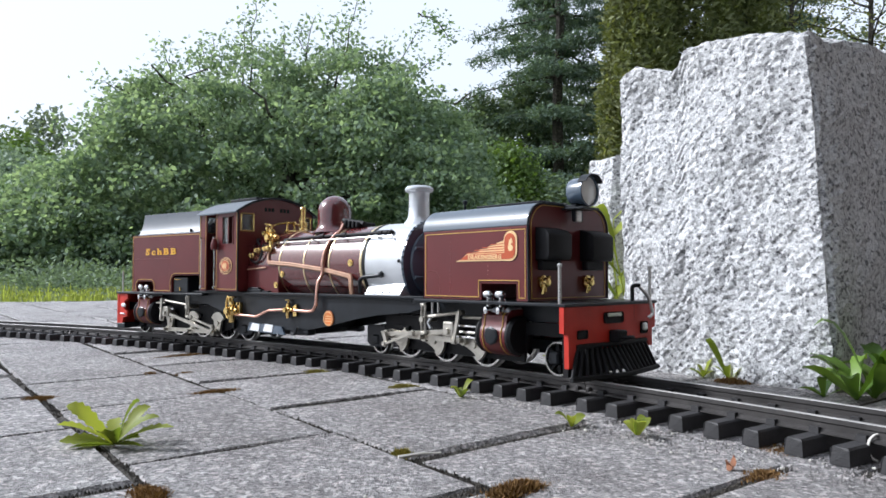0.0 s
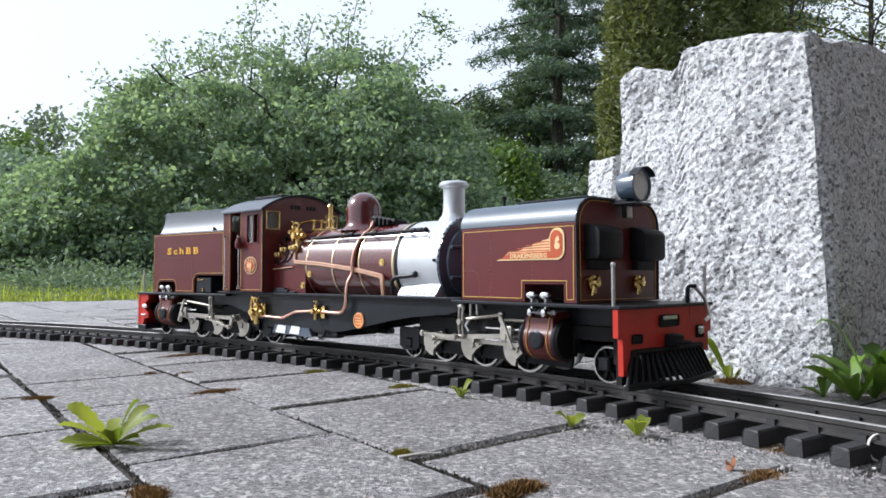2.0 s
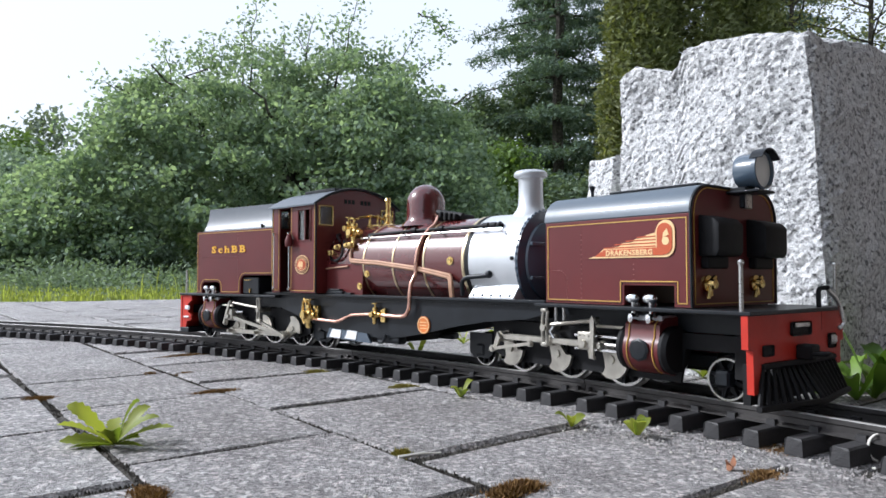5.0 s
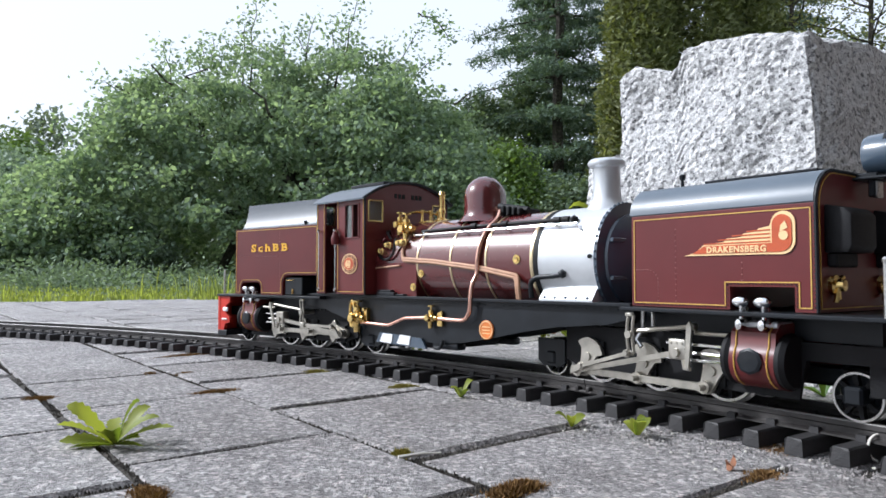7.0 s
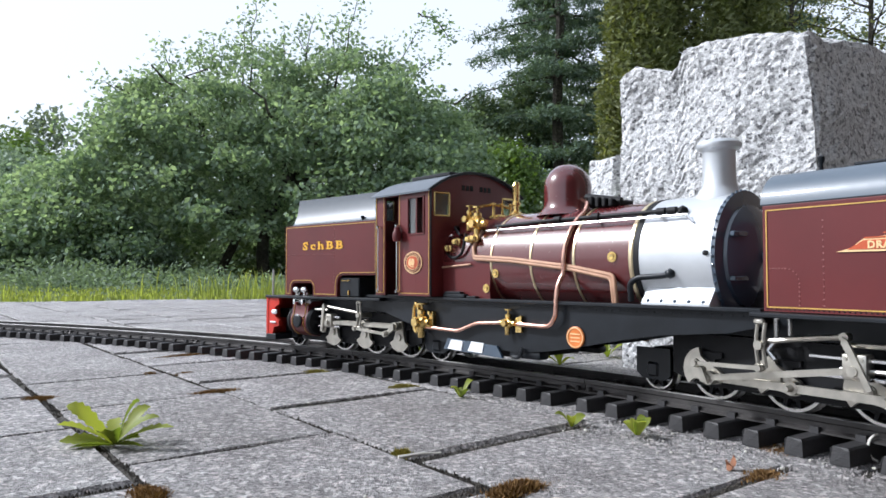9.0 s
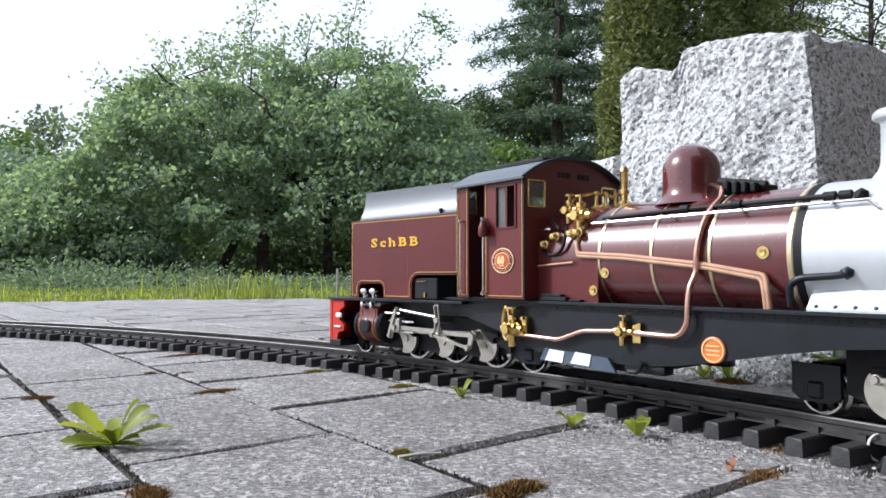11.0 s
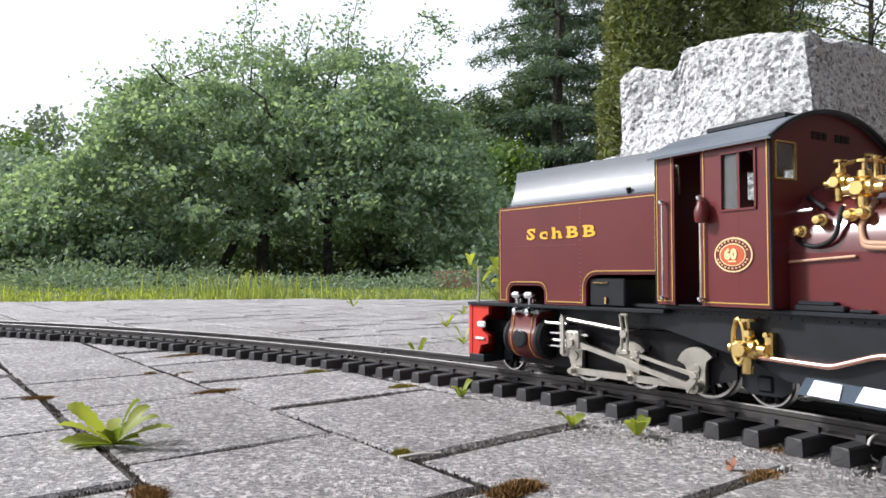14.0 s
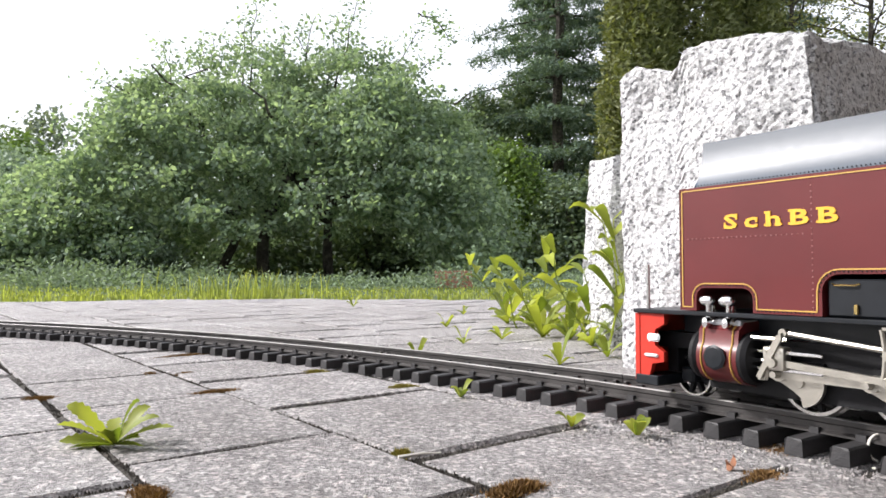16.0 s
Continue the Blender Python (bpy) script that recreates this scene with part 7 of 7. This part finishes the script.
# ---- paving: staggered rows of worn concrete setts ----
def make_paving():
    pavement = empty_thing("pavement")
    tagged(pavement, "grey weathered concrete block paving with mossy joints", "paving", kind="structure")
    rng = random.Random(8)
    kinds = []
    for k in range(10):
        verts, faces = [], []
        g = [-0.5, 0.0, 0.5]
        ring = [(0, 0), (1, 0), (2, 0), (2, 1), (2, 2), (1, 2), (0, 2), (0, 1)]
        jit = {c: (rng.gauss(0, 0.008), rng.gauss(0, 0.008)) for c in ring}
        for j in range(3):
            for i in range(3):
                sx, sy = g[i] * 0.956, g[j] * 0.956
                dx, dy = jit.get((i, j), (0, 0))
                verts.append((sx + dx, sy + dy, rng.uniform(-0.0004, 0.0004)))
        top = [j * 3 + i for i, j in ring]
        faces += [(0, 1, 4, 3), (1, 2, 5, 4), (3, 4, 7, 6), (4, 5, 8, 7)]
        b0 = len(verts)
        for i, j in ring:
            dx, dy = jit[(i, j)]
            verts.append((g[i] * 0.990 + dx, g[j] * 0.990 + dy, -0.0030))
        b1 = len(verts)
        for i, j in ring:
            dx, dy = jit[(i, j)]
            verts.append((g[i] * 0.985 + dx, g[j] * 0.985 + dy, -0.02))
        for q in range(8):
            r = (q + 1) % 8
            faces.append((top[q], b0 + q, b0 + r, top[r]))
            faces.append((b0 + q, b1 + q, b1 + r, b0 + r))
        kinds.append((verts, faces))
    meshes = [mesh_from("paver", v, f, M_PAVER) for v, f in kinds]
    known = {0: (0.0945, [-0.722, -0.569, -0.385, -0.245]), 1: (0.217, [-0.636, -0.485, -0.305, -0.176]), -1: (-0.045, [-0.646, -0.5, -0.349])}
    edges = {0: 0.0945, 1: 0.217, 2: 0.365, 3: 0.515}
    def edge(i):
        if i in edges:
            return edges[i]
        return 0.515 + (i - 3) * 0.152 if i > 3 else 0.0945 + i * 0.140
    cells = []
    for i in range(-24, 22):
        n0, n1 = edge(i), edge(i + 1)
        js = list(known.get(i, (0, [-0.889 + rng.uniform(-0.01, 0.01) + (0.076 if i % 2 else 0)]))[1])
        while js[0] > -3.8:
            js.insert(0, js[0] - 0.152 - rng.uniform(-0.004, 0.004))
        while js[-1] < 2.2:
            js.append(js[-1] + 0.150 + rng.uniform(-0.004, 0.004))
        for a0, a1 in zip(js, js[1:]):
            c = ROW_DIR * ((a0 + a1) / 2) + ROW_NRM * ((n0 + n1) / 2)
            if on_patio(c.x, c.y):
                cells.append((c, a1 - a0, n1 - n0))
    turn = math.degrees(math.atan2(ROW_DIR.y, ROW_DIR.x))
    cells.sort(key=lambda q: (q[0] - Vector((0.0, 0.6))).length)
    rest_v, rest_f = [], []
    for n_, (c, la, wn_) in enumerate(cells):
        gap = 0.002 if c.length < 1.0 else 0.006
        m = pose(c.x, c.y, rng.uniform(-0.0003, 0.0009), rng.gauss(0, 0.28), rng.gauss(0, 0.28), turn + rng.gauss(0, 0.4)) @ Matrix.Diagonal((la - gap, wn_ - gap, 1, 1))
        if n_ < 300:
            p = new("paver", meshes[n_ % 10])
            p.parent = pavement
            p.matrix_basis = m
        else:
            v, f = kinds[n_ % 10]
            o = len(rest_v)
            rest_v += [m @ Vector(q) for q in v]
            rest_f += [tuple(i + o for i in q) for q in f]
    far = new("far_pavers", mesh_from("far_pavers", rest_v, rest_f, M_PAVER))
    far.parent = pavement
    tagged(far, kind="stuff")


make_paving()


# ---- what moves: the locomotive along the line, its units, wheels and gear ----
TRAVEL = [(0.0, -0.0151), (0.5, -0.0047), (1.0, 0.0062), (1.5, 0.0186), (2.0, 0.0325), (2.5, 0.0465), (3.0, 0.0604), (3.5, 0.0741), (4.0, 0.0880),
          (6.5, 0.1818), (7.0, 0.2020), (7.5, 0.2213), (8.0, 0.2412), (8.5, 0.2655), (9.0, 0.2938), (11.5, 0.4300), (12.0, 0.4575), (12.5, 0.4852),
          (13.0, 0.5171), (13.5, 0.5555), (14.0, 0.5970), (14.5, 0.6375), (15.0, 0.6790), (15.5, 0.7195), (16.0, 0.7610)]


def travelled(t):
    """Distance run at t, by cubic pieces through the table."""
    ts, ss = [a for a, _ in TRAVEL], [b for _, b in TRAVEL]
    i = min(max(int(np.searchsorted(ts, t, side="right")) - 1, 0), len(ts) - 2)
    def slope(k):
        a, b = max(k - 1, 0), min(k + 1, len(ts) - 1)
        return (ss[b] - ss[a]) / (ts[b] - ts[a])
    dt = ts[i + 1] - ts[i]
    u = (t - ts[i]) / dt
    h00, h10, h01, h11 = 2 * u ** 3 - 3 * u ** 2 + 1, u ** 3 - 2 * u ** 2 + u, -2 * u ** 3 + 3 * u ** 2, u ** 3 - u ** 2
    return h00 * ss[i] + h10 * dt * slope(i) + h01 * ss[i + 1] + h11 * dt * slope(i + 1)


def body_pose(s):
    ax, ay, _ = on_line(s + PF)
    bx, by, _ = on_line(s + PR)
    k = (0 - PR) / (PF - PR)
    return pose(bx + (ax - bx) * k, by + (ay - by) * k, 0, 0, 0, math.degrees(math.atan2(ay - by, ax - bx)))


def unit_pose(s, centre):
    x, y, th = on_line(s + centre)
    return pose(x, y, 0, 0, 0, math.degrees(th))


PHASE = {"front_engine_unit": radians(240), "rear_engine_unit": radians(135)}


def gear_pose(kind, data, a):
    """Pose of a piece of running gear when the driving cranks stand at the angle a (from +x towards +z)."""
    px, pz = THROW * math.cos(a), THROW * math.sin(a)
    if kind == "coupling":
        return pose(data[0] + px, 0, data[1] + pz)
    if kind in ("connecting", "crosshead", "lever", "eccentric"):
        main, length, fwd = data[:3]
        cx, cz = main + px, AXLE_Z + pz
        if kind == "eccentric":
            # return crank pin, a little ahead of the crank in angle and nearer to the axle
            ex = main + 0.0032 * math.cos(a) - 0.0068 * math.sin(a)
            ez = AXLE_Z + 0.0032 * math.sin(a) + 0.0068 * math.cos(a)
            tz = 0.0455
            dz = tz - ez
            dx = math.sqrt(max(1e-9, length ** 2 - dz * dz)) * fwd
            return pose(ex, 0, ez, 0, -math.degrees(math.atan2(dz, dx)), 0)
        zc = 0.0490
        dz = zc - cz
        dx = math.sqrt(length ** 2 - dz * dz) * fwd
        xh = cx + dx
        if kind == "connecting":
            return pose(cx, 0, cz, 0, -math.degrees(math.atan2(dz, dx)), 0)
        if kind == "crosshead":
            return pose(xh, 0, zc)
        bx, bz = xh + fwd * 0.008, zc - 0.009
        return pose(bx, 0, bz, 0, math.degrees(math.atan2(data[3] - bx, data[4] - bz)), 0)
    return None


def motions():
    times = [round(0.1 * i, 2) for i in range(161)]
    run = {t: travelled(t) for t in times}
    coarse = [t for t in times if round(t * 10) % 2 == 0] 
    walk(LOCO, [(t, body_pose(run[t])) for t in coarse])
    for unit, centre in ((FRONT_UNIT, CF), (REAR_UNIT, CR)):
        walk(unit, [(t, body_pose(run[t]).inverted() @ unit_pose(run[t], centre)) for t in coarse])
    for ob, unit, kind, data in MOVING:
        rows = []
        for t in times:
            roll = run[t] / DRIVER_R + PHASE[unit]
            if kind in ("wheel", "crank"):
                x, y, z, r, sgn = data
                a = run[t] / r + PHASE[unit]
                m = pose(x, y, z) @ Matrix.Rotation(a, 4, "Y")
                if sgn > 0:
                    m = m @ Matrix.Rotation(math.pi, 4, "Z")
                rows.append((t, m))
            else:
                rows.append((t, gear_pose(kind, data, -roll)))
        walk(ob, rows)


motions()
